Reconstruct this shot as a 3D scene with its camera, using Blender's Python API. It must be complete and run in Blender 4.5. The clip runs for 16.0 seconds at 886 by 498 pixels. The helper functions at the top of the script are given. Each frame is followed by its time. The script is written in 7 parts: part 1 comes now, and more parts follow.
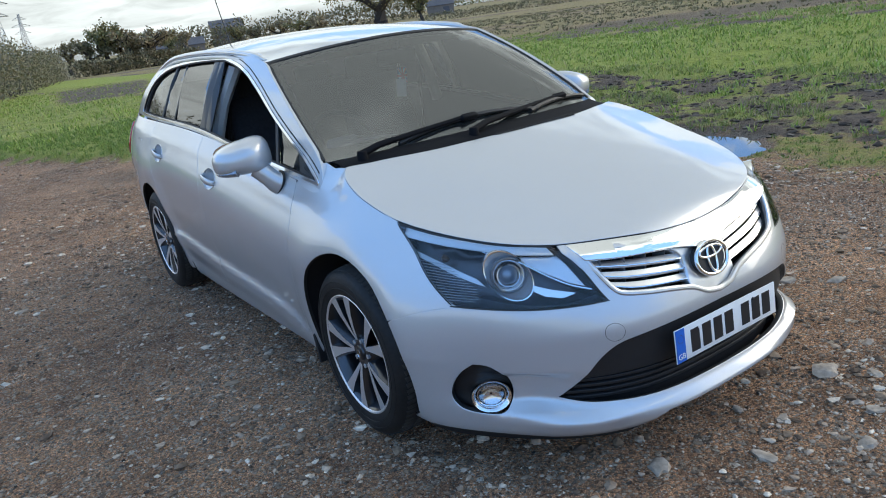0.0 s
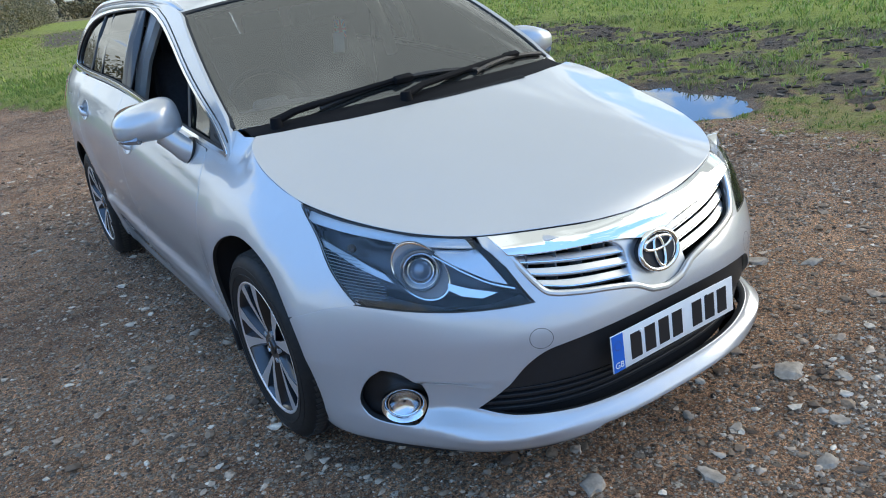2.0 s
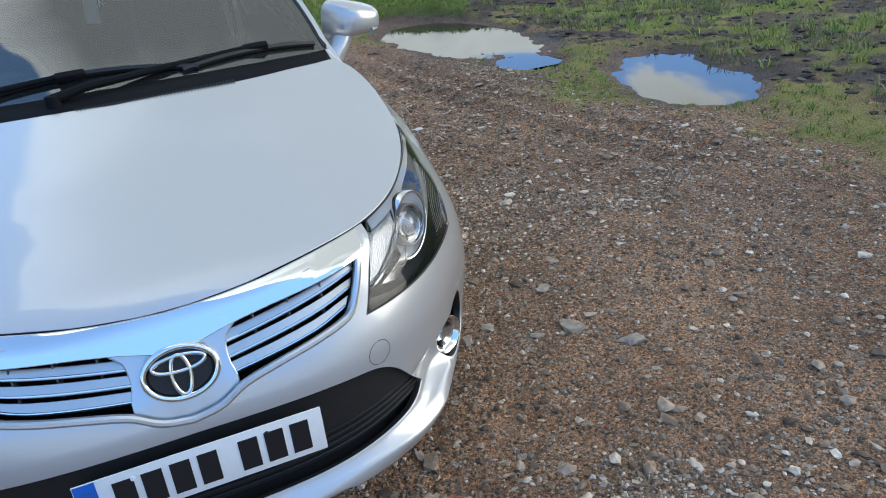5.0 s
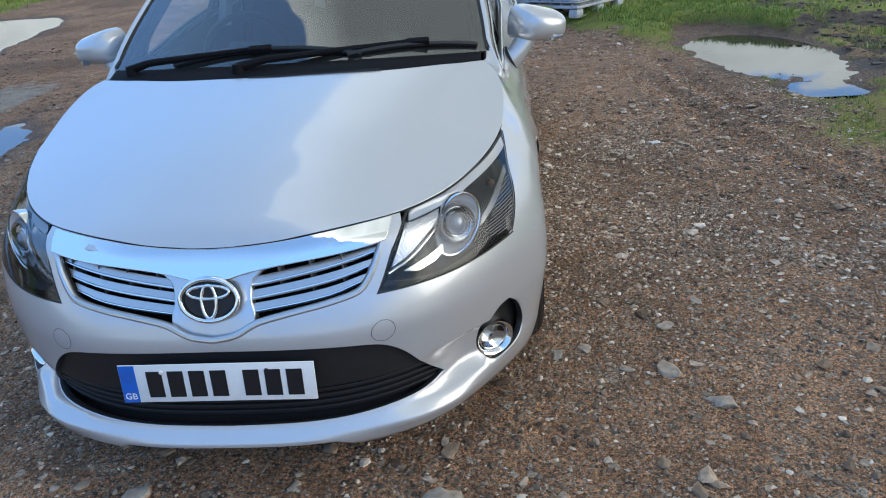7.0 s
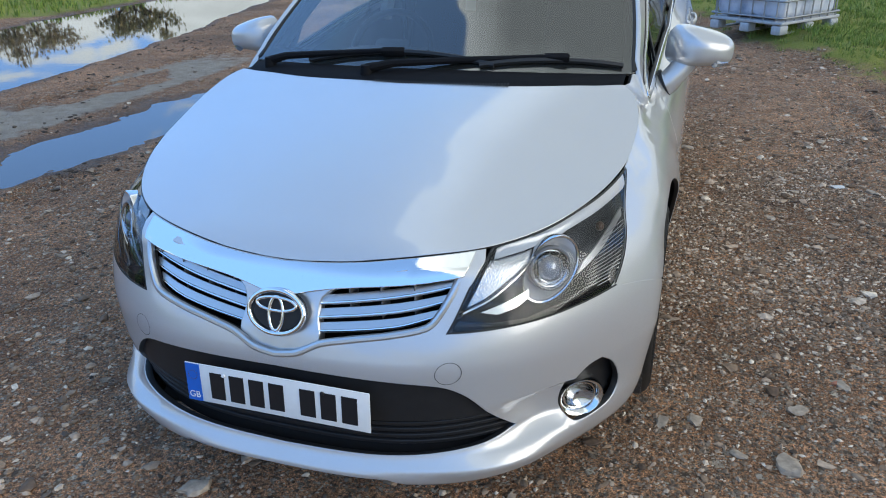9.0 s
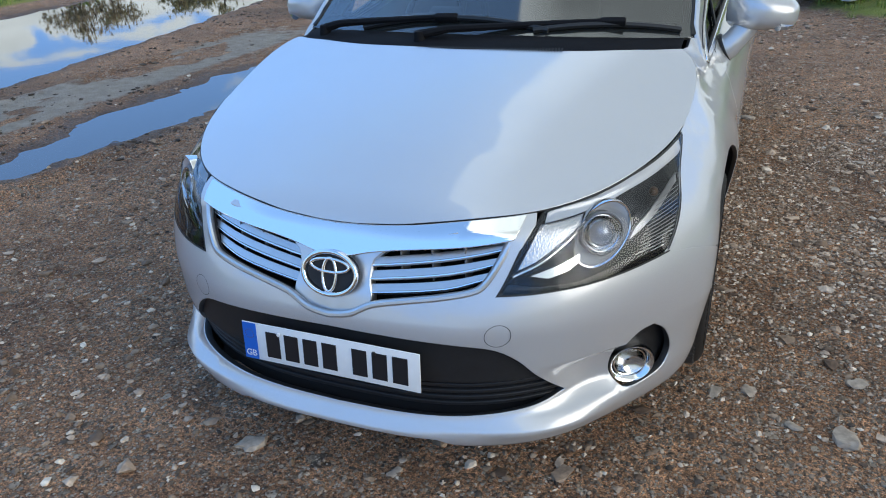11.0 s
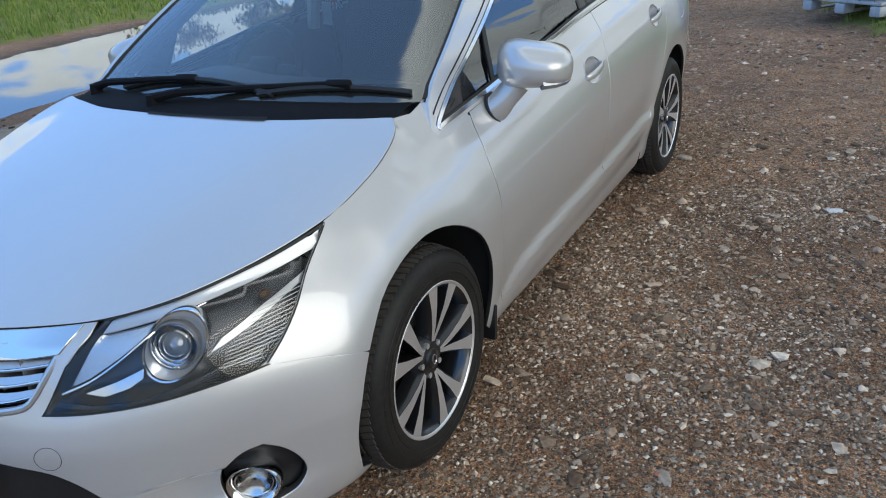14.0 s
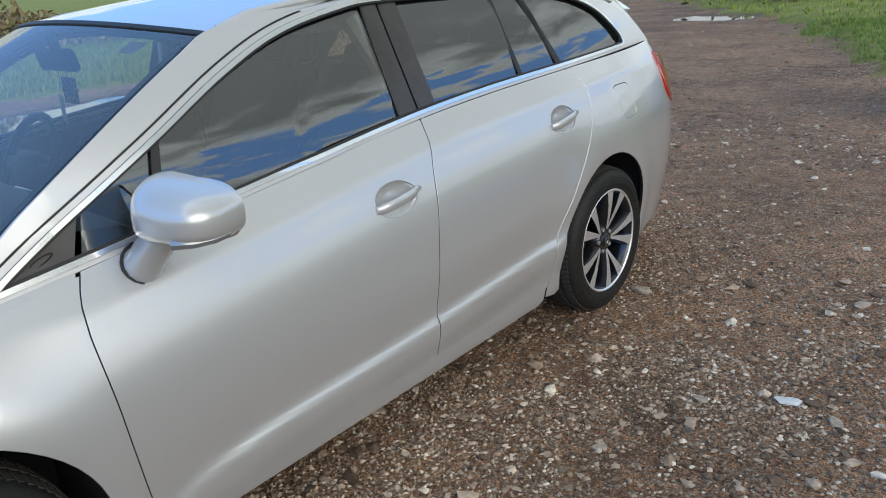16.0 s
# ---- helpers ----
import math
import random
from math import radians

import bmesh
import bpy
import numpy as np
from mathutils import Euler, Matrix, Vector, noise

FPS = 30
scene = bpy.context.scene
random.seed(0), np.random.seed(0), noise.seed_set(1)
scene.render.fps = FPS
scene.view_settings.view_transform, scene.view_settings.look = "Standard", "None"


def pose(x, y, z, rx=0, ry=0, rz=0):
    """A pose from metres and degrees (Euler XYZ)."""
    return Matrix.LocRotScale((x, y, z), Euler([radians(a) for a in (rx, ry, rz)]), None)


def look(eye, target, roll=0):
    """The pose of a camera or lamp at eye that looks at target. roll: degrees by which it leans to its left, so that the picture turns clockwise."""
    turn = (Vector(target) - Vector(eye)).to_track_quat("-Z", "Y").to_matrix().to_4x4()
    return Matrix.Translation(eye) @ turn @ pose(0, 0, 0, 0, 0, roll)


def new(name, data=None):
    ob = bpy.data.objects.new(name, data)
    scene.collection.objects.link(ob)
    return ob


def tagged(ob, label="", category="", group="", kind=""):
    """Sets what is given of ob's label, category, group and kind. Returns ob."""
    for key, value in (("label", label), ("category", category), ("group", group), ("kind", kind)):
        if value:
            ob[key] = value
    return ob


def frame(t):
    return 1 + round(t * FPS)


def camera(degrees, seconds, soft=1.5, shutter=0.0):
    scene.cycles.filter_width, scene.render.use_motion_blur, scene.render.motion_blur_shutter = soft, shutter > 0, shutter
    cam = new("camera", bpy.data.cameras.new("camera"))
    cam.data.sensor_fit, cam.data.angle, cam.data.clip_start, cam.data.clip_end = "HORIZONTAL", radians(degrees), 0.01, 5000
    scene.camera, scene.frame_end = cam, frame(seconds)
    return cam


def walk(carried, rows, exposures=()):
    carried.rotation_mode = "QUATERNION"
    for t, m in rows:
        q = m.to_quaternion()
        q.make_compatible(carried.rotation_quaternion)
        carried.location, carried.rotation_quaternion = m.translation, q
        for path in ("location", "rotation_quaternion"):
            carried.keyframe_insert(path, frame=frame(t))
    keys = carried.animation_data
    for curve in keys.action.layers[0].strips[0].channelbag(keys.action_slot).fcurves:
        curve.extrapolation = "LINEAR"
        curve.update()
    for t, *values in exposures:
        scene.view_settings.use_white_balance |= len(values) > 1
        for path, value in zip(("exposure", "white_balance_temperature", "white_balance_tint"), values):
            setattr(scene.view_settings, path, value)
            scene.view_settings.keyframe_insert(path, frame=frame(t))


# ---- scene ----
cam = camera(61.0, 16.0, soft=1.0)
PATH = [
    (0, (-1.948, -2.396, 1.481), (-0.927, -0.779, 0.896), -8.3),
    (0.5, (-1.904, -2.449, 1.48), (-0.901, -0.819, 0.9), -8.5),
    (1, (-1.837, -2.51, 1.461), (-0.849, -0.877, 0.862), -8.4),
    (1.5, (-1.735, -2.448, 1.461), (-0.738, -0.841, 0.812), -8.0),
    (2, (-1.551, -2.258, 1.456), (-0.56, -0.673, 0.746), -7.7),
    (2.5, (-1.434, -2.216, 1.46), (-0.488, -0.622, 0.707), -7.4),
    (3, (-1.24, -2.381, 1.48), (-0.354, -0.764, 0.704), -7.1),
    (3.5, (-1.022, -2.458, 1.47), (-0.156, -0.854, 0.648), -6.3),
    (4, (-0.64, -2.354, 1.469), (0.181, -0.75, 0.601), -5.9),
    (6.3, (0.639, -2.449, 1.512), (0.829, -0.633, 0.694), -4.7),
    (6.5, (0.703, -2.518, 1.512), (0.783, -0.692, 0.7), -4.5),
    (7, (0.742, -2.576, 1.491), (0.593, -0.758, 0.671), -3.9),
    (7.5, (0.723, -2.401, 1.475), (0.433, -0.614, 0.626), -3.1),
    (8, (0.715, -2.235, 1.496), (0.325, -0.466, 0.648), -2.3),
    (8.5, (0.804, -2.26, 1.515), (0.313, -0.503, 0.696), -1.7),
    (9, (0.912, -2.337, 1.512), (0.332, -0.605, 0.697), -1.3),
    (9.5, (0.924, -2.367, 1.495), (0.274, -0.671, 0.656), -1.1),
    (9.7, (0.9, -2.369, 1.491), (0.233, -0.685, 0.643), -1.2),
    (11.8, (1.001, -2.35, 1.49), (0.29, -0.696, 0.619), -2.9),
    (12, (1.059, -2.356, 1.491), (0.357, -0.694, 0.628), -3.2),
    (12.5, (1.183, -2.2, 1.465), (0.486, -0.534, 0.605), -4.1),
    (13, (1.338, -1.908, 1.507), (0.59, -0.272, 0.635), -4.9),
    (13.5, (1.63, -1.757, 1.499), (0.777, -0.167, 0.636), -5.4),
    (14, (1.877, -1.567, 1.527), (0.939, -0.009, 0.695), -5.0),
    (14.5, (2.009, -1.167, 1.539), (1.021, 0.394, 0.773), -4.6),
    (15, (2.255, -0.827, 1.544), (1.236, 0.741, 0.834), -4.3),
    (15.5, (2.396, -0.523, 1.525), (1.302, 1.011, 0.855), -4.2),
    (16, (2.418, -0.17, 1.498), (1.176, 1.239, 0.811), -3.8),
]
walk(cam, [(t, look(eye, target, roll)) for t, eye, target, roll in PATH], [(0.0, 0.60, 6850, 8), (1.0, 0.52, 6850, 8), (2.0, 0.72, 6800, 8), (4.0, 0.60, 6650, 8), (7.0, 0.45, 6650, 8), (12.0, 0.46, 6550, 8), (14.0, 0.33, 6600, 8), (16.0, 0.40, 6700, 8)])

# ---- light ----
CLOUD_SEED = 27.95
DECK_AZ = 62.0                       # the side on which the grey deck stands
CLOUD_AZ = 33.0                      # the side towards which the cloud thickens
SUN_AZ, SUN_EL = 103.0, 17.0          # degrees clockwise from +y, and above the horizon
world = bpy.data.worlds.new("sky")
scene.world = world
world.use_nodes = True
wt = world.node_tree
wt.nodes.clear()


def wnode(kind, **values):
    n = wt.nodes.new(kind)
    for key, value in values.items():
        n.inputs[key].default_value = value
    return n


def wmath(op, a, b=None, clamp=False):
    n = wt.nodes.new("ShaderNodeMath")
    n.operation, n.use_clamp = op, clamp
    for i, v in enumerate((a, b)):
        if v is None:
            continue
        if isinstance(v, (int, float)):
            n.inputs[i].default_value = v
        else:
            wt.links.new(v, n.inputs[i])
    return n.outputs[0]


sky = wt.nodes.new("ShaderNodeTexSky")
sky.sky_type, sky.sun_disc = "NISHITA", False
sky.sun_elevation, sky.sun_rotation = radians(SUN_EL), radians(SUN_AZ)
sky.air_density, sky.dust_density, sky.ozone_density = 1.0, 0.1, 3.0
sky_col = wt.nodes.new("ShaderNodeMix")
sky_col.data_type, sky_col.blend_type = "RGBA", "MULTIPLY"
sky_col.inputs[0].default_value = 1.0
sky_col.inputs[7].default_value = (0.33, 0.33, 0.33, 1)
wt.links.new(sky.outputs[0], sky_col.inputs[6])
# added cap on each channel of the clear sky, to hold its brightness down
sky_cap = wt.nodes.new("ShaderNodeMix")
sky_cap.data_type, sky_cap.blend_type = "RGBA", "DARKEN"
sky_cap.inputs[0].default_value = 1.0
sky_cap.inputs[7].default_value = (0.18, 0.38, 0.80, 1)
wt.links.new(sky_col.outputs[2], sky_cap.inputs[6])

# a layer of broken cloud, laid out on a flat sheet far above
coord = wt.nodes.new("ShaderNodeTexCoord")
axes = wt.nodes.new("ShaderNodeSeparateXYZ")
wt.links.new(coord.outputs["Generated"], axes.inputs[0])
dx, dy, dz = axes.outputs[0], axes.outputs[1], axes.outputs[2]
lift = wmath("ADD", wmath("MAXIMUM", dz, 0.0), 0.16)
flat = wt.nodes.new("ShaderNodeCombineXYZ")
wt.links.new(wmath("DIVIDE", dx, lift), flat.inputs[0])
wt.links.new(wmath("DIVIDE", dy, lift), flat.inputs[1])
flat.inputs[2].default_value = CLOUD_SEED
big = wnode("ShaderNodeTexNoise", Scale=0.75, Detail=4.0, Roughness=0.5, Distortion=0.2)
fine = wnode("ShaderNodeTexNoise", Scale=3.2, Detail=9.0, Roughness=0.58, Distortion=0.5)
wt.links.new(flat.outputs[0], big.inputs["Vector"])
wt.links.new(flat.outputs[0], fine.inputs["Vector"])
# cloud cover thickens towards one side
toward = wmath("ADD", wmath("MULTIPLY", dx, math.sin(radians(CLOUD_AZ))), wmath("MULTIPLY", dy, math.cos(radians(CLOUD_AZ))))
# a closed grey deck stands over the field side, with a clear strip under it
over_field = wmath("ADD", wmath("MULTIPLY", dx, math.sin(radians(DECK_AZ))), wmath("MULTIPLY", dy, math.cos(radians(DECK_AZ))))
reach = wmath("ADD", over_field, wmath("MULTIPLY", wmath("MAXIMUM", wmath("SUBTRACT", dz, 0.5), 0.0), 0.95))
edge = wmath("ADD", dz, wmath("MULTIPLY", wmath("SUBTRACT", fine.outputs["Fac"], 0.5), 0.35))
deck = wmath("MULTIPLY", wmath("MULTIPLY", wmath("SUBTRACT", reach, 0.30), 4.5, True), wmath("MULTIPLY", wmath("SUBTRACT", edge, 0.33), 8.0, True))
# the other side is mostly clear
away = wmath("MULTIPLY", wmath("MULTIPLY", wmath("SUBTRACT", 0.22, reach), 2.4, True), wmath("MULTIPLY", dz, 3.5, True))
cover = wmath("ADD", wmath("ADD", wmath("MULTIPLY", big.outputs["Fac"], 1.0), wmath("MULTIPLY", fine.outputs["Fac"], 0.66)), wmath("ADD", wmath("ADD", wmath("MULTIPLY", toward, 0.03), wmath("SUBTRACT", wmath("MULTIPLY", deck, 0.52), wmath("MULTIPLY", away, 0.16))), wmath("MULTIPLY", wmath("POWER", wmath("SUBTRACT", 1.0, wmath("MAXIMUM", dz, 0.0)), 7.0), 0.48)))
mask = wt.nodes.new("ShaderNodeMapRange")
mask.interpolation_type = "SMOOTHSTEP"
mask.inputs["From Min"].default_value, mask.inputs["From Max"].default_value = 0.855, 0.93
wt.links.new(cover, mask.inputs["Value"])
# thick parts are greyer, the side near the sun is brighter
shade = wt.nodes.new("ShaderNodeMapRange")
shade.inputs["From Min"].default_value, shade.inputs["From Max"].default_value = 0.91, 1.38
shade.inputs["To Min"].default_value, shade.inputs["To Max"].default_value = 0.98, 0.40
wt.links.new(cover, shade.inputs["Value"])
# bright clear band low under the cloud, strongest below the sun
low_band = wmath("POWER", wmath("SUBTRACT", 1.0, wmath("MAXIMUM", dz, 0.0)), 9.0)
near_sun = wmath("POWER", wmath("MULTIPLY", wmath("ADD", toward, 1.0), 0.5), 3.0)
glow = wmath("ADD", wmath("ADD", 0.59, wmath("MULTIPLY", wmath("MAXIMUM", dz, 0.0), 0.36)), wmath("MULTIPLY", wmath("MULTIPLY", low_band, near_sun), 0.03))
level = wmath("MULTIPLY", shade.outputs[0], glow)
cloud = wt.nodes.new("ShaderNodeMix")
cloud.data_type, cloud.blend_type = "RGBA", "MULTIPLY"
cloud.inputs[0].default_value = 1.0
cloud.inputs[6].default_value = (0.89, 0.985, 1.03, 1)
grey = wt.nodes.new("ShaderNodeCombineColor")
for i in range(3):
    wt.links.new(level, grey.inputs[i])
wt.links.new(grey.outputs[0], cloud.inputs[7])
both = wt.nodes.new("ShaderNodeMix")
both.data_type = "RGBA"
wt.links.new(mask.outputs[0], both.inputs[0])
wt.links.new(sky_cap.outputs[2], both.inputs[6])
wt.links.new(cloud.outputs[2], both.inputs[7])
back = wt.nodes.new("ShaderNodeBackground")
back.inputs["Strength"].default_value = 1.42
wt.links.new(both.outputs[2], back.inputs["Color"])
wout = wt.nodes.new("ShaderNodeOutputWorld")
wt.links.new(back.outputs[0], wout.inputs[0])

sun_dir = Vector((math.sin(radians(SUN_AZ)) * math.cos(radians(SUN_EL)), math.cos(radians(SUN_AZ)) * math.cos(radians(SUN_EL)), math.sin(radians(SUN_EL))))
sun = new("sun", bpy.data.lights.new("sun", "SUN"))
sun.data.energy, sun.data.angle, sun.data.color = 1.18, radians(50), (1.0, 0.945, 0.86)
sun.matrix_world = look(sun_dir * 50, (0, 0, 0))

# ---- materials ----
def material(name, base, rough=0.5, metal=0.0, **more):
    """A Principled material; returns it with its node tree and shader for further work."""
    m = bpy.data.materials.new(name)
    m.use_nodes = True
    p = m.node_tree.nodes["Principled BSDF"]
    p.inputs["Base Color"].default_value = (*base, 1)
    p.inputs["Roughness"].default_value, p.inputs["Metallic"].default_value = rough, metal
    for key, value in more.items():
        p.inputs[key.replace("_", " ")].default_value = value
    return m


def add(m, kind, **values):
    n = m.node_tree.nodes.new(kind)
    for key, value in values.items():
        n.inputs[key].default_value = value
    return n


def link(m, a, b):
    m.node_tree.links.new(a, b)


def obj_coord(m):
    return add(m, "ShaderNodeTexCoord").outputs["Object"]


def noise_of(m, vec, scale, detail=4.0, rough=0.55, distort=0.0):
    n = add(m, "ShaderNodeTexNoise", Scale=scale, Detail=detail, Roughness=rough, Distortion=distort)
    link(m, vec, n.inputs["Vector"])
    return n.outputs["Fac"]


def ramp(m, fac, *stops):
    n = add(m, "ShaderNodeValToRGB")
    el = n.color_ramp.elements
    while len(el) < len(stops):
        el.new(0.5)
    for e, (pos, col) in zip(el, stops):
        e.position = pos
        e.color = (*col, 1) if len(col) == 3 else col
    link(m, fac, n.inputs[0])
    return n.outputs[0]


def calc(m, op, a, b=None, clamp=False):
    n = add(m, "ShaderNodeMath")
    n.operation, n.use_clamp = op, clamp
    for i, v in enumerate((a, b)):
        if v is None:
            continue
        if isinstance(v, (int, float)):
            n.inputs[i].default_value = v
        else:
            link(m, v, n.inputs[i])
    return n.outputs[0]


def mixed(m, fac, a, b, blend="MIX"):
    n = add(m, "ShaderNodeMix")
    n.data_type, n.blend_type = "RGBA", blend
    for i, v in ((0, fac), (6, a), (7, b)):
        if isinstance(v, (int, float)):
            n.inputs[i].default_value = v
        elif isinstance(v, tuple):
            n.inputs[i].default_value = (*v, 1)
        else:
            link(m, v, n.inputs[i])
    return n.outputs[2]


def bumped(m, height, strength=0.3, dist=0.01):
    n = add(m, "ShaderNodeBump", Strength=strength, Distance=dist)
    link(m, height, n.inputs["Height"])
    link(m, n.outputs[0], shader(m).inputs["Normal"])


def shader(m):
    return m.node_tree.nodes["Principled BSDF"]


def grained(m, base, scale, amount=0.25, bump=0.0, second=None, dist=0.003):
    """Breaks up a plain colour with noise at two scales and fine relief."""
    c = obj_coord(m)
    n1, n2 = noise_of(m, c, scale, 5), noise_of(m, c, scale * 0.13, 3)
    f = calc(m, "ADD", calc(m, "MULTIPLY", n1, 0.6), calc(m, "MULTIPLY", n2, 0.4))
    lo = tuple(v * (1 - amount) for v in base)
    hi = second or tuple(min(1, v * (1 + amount)) for v in base)
    link(m, ramp(m, f, (0.32, lo), (0.68, hi)), shader(m).inputs["Base Color"])
    if bump:
        bumped(m, n1, bump, dist)
    return m


# silver metallic paint: fine flake under clear coat, a little road dust
PAINT = material("silver_paint", (0.60, 0.60, 0.59), 0.34, 0.42, Coat_Weight=1.0, Coat_Roughness=0.012, Coat_IOR=1.65)
pc = obj_coord(PAINT)
flake = noise_of(PAINT, pc, 1400, 2)
dust = noise_of(PAINT, pc, 7, 6, 0.65)
link(PAINT, mixed(PAINT, calc(PAINT, "MULTIPLY", dust, 0.16), ramp(PAINT, flake, (0.3, (0.48, 0.485, 0.49)), (0.7, (0.64, 0.645, 0.65))), (0.42, 0.395, 0.36)), shader(PAINT).inputs["Base Color"])
link(PAINT, calc(PAINT, "ADD", 0.28, calc(PAINT, "MULTIPLY", dust, 0.10)), shader(PAINT).inputs["Roughness"])
SATIN = material("satin_silver", (0.62, 0.63, 0.64), 0.30, 0.9)
BRIGHT = material("bright_trim", (0.78, 0.79, 0.80), 0.14, 1.0)
SMOKE = material("smoked_reflector", (0.085, 0.088, 0.096), 0.24, 0.5)
RIB = material("grille_rib_grey", (0.16, 0.16, 0.165), 0.45)
CHROME = material("chrome", (0.86, 0.87, 0.88), 0.05, 1.0)
BLACK = grained(material("black_plastic", (0.011, 0.011, 0.012), 0.5), (0.011, 0.011, 0.012), 300, 0.3, 0.1)
BOWL = material("lamp_bowl", (0.88, 0.89, 0.90), 0.20, 0.55)
PROJECTOR = material("projector_glass", (0.26, 0.30, 0.36), 0.06, 0.4, Coat_Weight=1.0, Coat_Roughness=0.02)
FACETS = material("faceted_chrome", (0.70, 0.71, 0.73), 0.24, 0.75)
fv = add(FACETS, "ShaderNodeTexVoronoi", Scale=170.0)
link(FACETS, obj_coord(FACETS), fv.inputs["Vector"])
bumped(FACETS, fv.outputs["Distance"], 0.30, 0.003)
GLOSS_BLACK = material("gloss_black", (0.012, 0.012, 0.014), 0.09)
PILLAR = grained(material("pillar_trim", (0.045, 0.042, 0.040), 0.34), (0.045, 0.042, 0.040), 40, 0.2)
COWL = grained(material("cowl_plastic", (0.008, 0.008, 0.009), 0.75, Specular_IOR_Level=0.12), (0.008, 0.008, 0.009), 200, 0.3, 0.1)
SEAL = material("rubber_seal", (0.012, 0.012, 0.012), 0.55)
INNER = material("dark_cavity", (0.008, 0.008, 0.009), 0.9)
CABIN = grained(material("cabin_plastic", (0.10, 0.102, 0.105), 0.6), (0.10, 0.102, 0.105), 220, 0.2, 0.15)
FABRIC = grained(material("seat_fabric", (0.05, 0.051, 0.056), 0.9), (0.05, 0.051, 0.056), 500, 0.35, 0.4)
LINER = grained(material("pale_liner", (0.52, 0.51, 0.49), 0.85), (0.52, 0.51, 0.49), 300, 0.08, 0.1)
RED_LENS = material("red_lens", (0.42, 0.012, 0.015), 0.12, 0.0, Coat_Weight=1.0, Coat_Roughness=0.03)
AMBER = material("amber_bulb", (0.10, 0.055, 0.03), 0.3)
WHITE_PLATE = grained(material("plate_white", (0.80, 0.80, 0.78), 0.35), (0.80, 0.80, 0.78), 30, 0.05)
BLUE_PLATE = material("plate_blue", (0.012, 0.13, 0.55), 0.35)
PLATE_BLACK = material("plate_black", (0.012, 0.012, 0.014), 0.4)
INDICATOR = material("indicator_lens", (0.30, 0.31, 0.33), 0.16, 0.55, Coat_Weight=1.0)
CLEAR_PLASTIC = material("clear_plastic", (0.86, 0.87, 0.88), 0.14, 0.2, Coat_Weight=1.0)


def glass(name, tint, gloss_rough=0.0, ior=1.5, film=0.0):
    """A thin pane: clear with a tint, Fresnel reflection on it, and a pale film: dust, plus reflected sky put in as
    haze.
    """
    m = bpy.data.materials.new(name)
    m.use_nodes = True
    t = m.node_tree
    t.nodes.clear()
    clear = t.nodes.new("ShaderNodeBsdfTransparent")
    clear.inputs[0].default_value = (*tint, 1)
    shiny = t.nodes.new("ShaderNodeBsdfGlossy")
    shiny.inputs["Roughness"].default_value = gloss_rough
    fres = t.nodes.new("ShaderNodeFresnel")
    fres.inputs[0].default_value = ior
    mx = t.nodes.new("ShaderNodeMixShader")
    out = t.nodes.new("ShaderNodeOutputMaterial")
    t.links.new(fres.outputs[0], mx.inputs[0])
    haze = t.nodes.new("ShaderNodeBsdfDiffuse")
    haze.inputs[0].default_value = (0.50, 0.55, 0.51, 1)
    dusty = t.nodes.new("ShaderNodeMixShader")
    dusty.inputs[0].default_value = film
    t.links.new(clear.outputs[0], dusty.inputs[1])
    t.links.new(haze.outputs[0], dusty.inputs[2])
    t.links.new(dusty.outputs[0], mx.inputs[1])
    t.links.new(shiny.outputs[0], mx.inputs[2])
    t.links.new(mx.outputs[0], out.inputs[0])
    return m


SCREEN = glass("windscreen_glass", (0.80, 0.86, 0.83), 0.0, 2.45, 0.030)
WINDOW = glass("window_glass", (0.62, 0.69, 0.65), 0.0, 2.6, 0.006)
PRIVACY = glass("privacy_glass", (0.10, 0.105, 0.11), 0.0, 2.6, 0.01)
LAMP_GLASS = glass("lamp_lens", (0.92, 0.93, 0.94), 0.01, 1.5)
TYRE = grained(material("tyre_rubber", (0.015, 0.0145, 0.014), 0.58, 0.0, Specular_IOR_Level=0.3), (0.010, 0.0098, 0.0096), 60, 0.35, 0.15, (0.020, 0.0185, 0.017))
TREAD = grained(material("dusty_tread", (0.045, 0.040, 0.035), 0.9), (0.045, 0.040, 0.035), 60, 0.45, 0.2)
ALLOY = material("machined_alloy", (0.80, 0.80, 0.81), 0.36, 0.8)
ALLOY_DARK = material("dark_alloy", (0.050, 0.052, 0.058), 0.28, 0.85, Coat_Weight=0.6, Coat_Roughness=0.05)
DISC = grained(material("brake_disc", (0.07, 0.06, 0.052), 0.5, 0.7), (0.07, 0.06, 0.052), 50, 0.4)

# ---- mesh helpers ----
def mesh_object(name, verts, faces, mats, parent=None, label="", smooth=True, face_mat=None, normals=None):
    """Links one mesh object; mats is a material or a list of them."""
    me = bpy.data.meshes.new(name)
    me.from_pydata([tuple(v) for v in verts], [], [tuple(f) for f in faces])
    for m in (mats if isinstance(mats, (list, tuple)) else [mats]):
        me.materials.append(m)
    if face_mat:
        me.polygons.foreach_set("material_index", face_mat)
    if smooth:
        me.polygons.foreach_set("use_smooth", [True] * len(me.polygons))
    if normals is not None:
        me.normals_split_custom_set_from_vertices([tuple(n) for n in normals])
    me.update()
    ob = new(name, me)
    if parent:
        ob.parent = parent
    if label:
        ob["label"] = label
    return ob


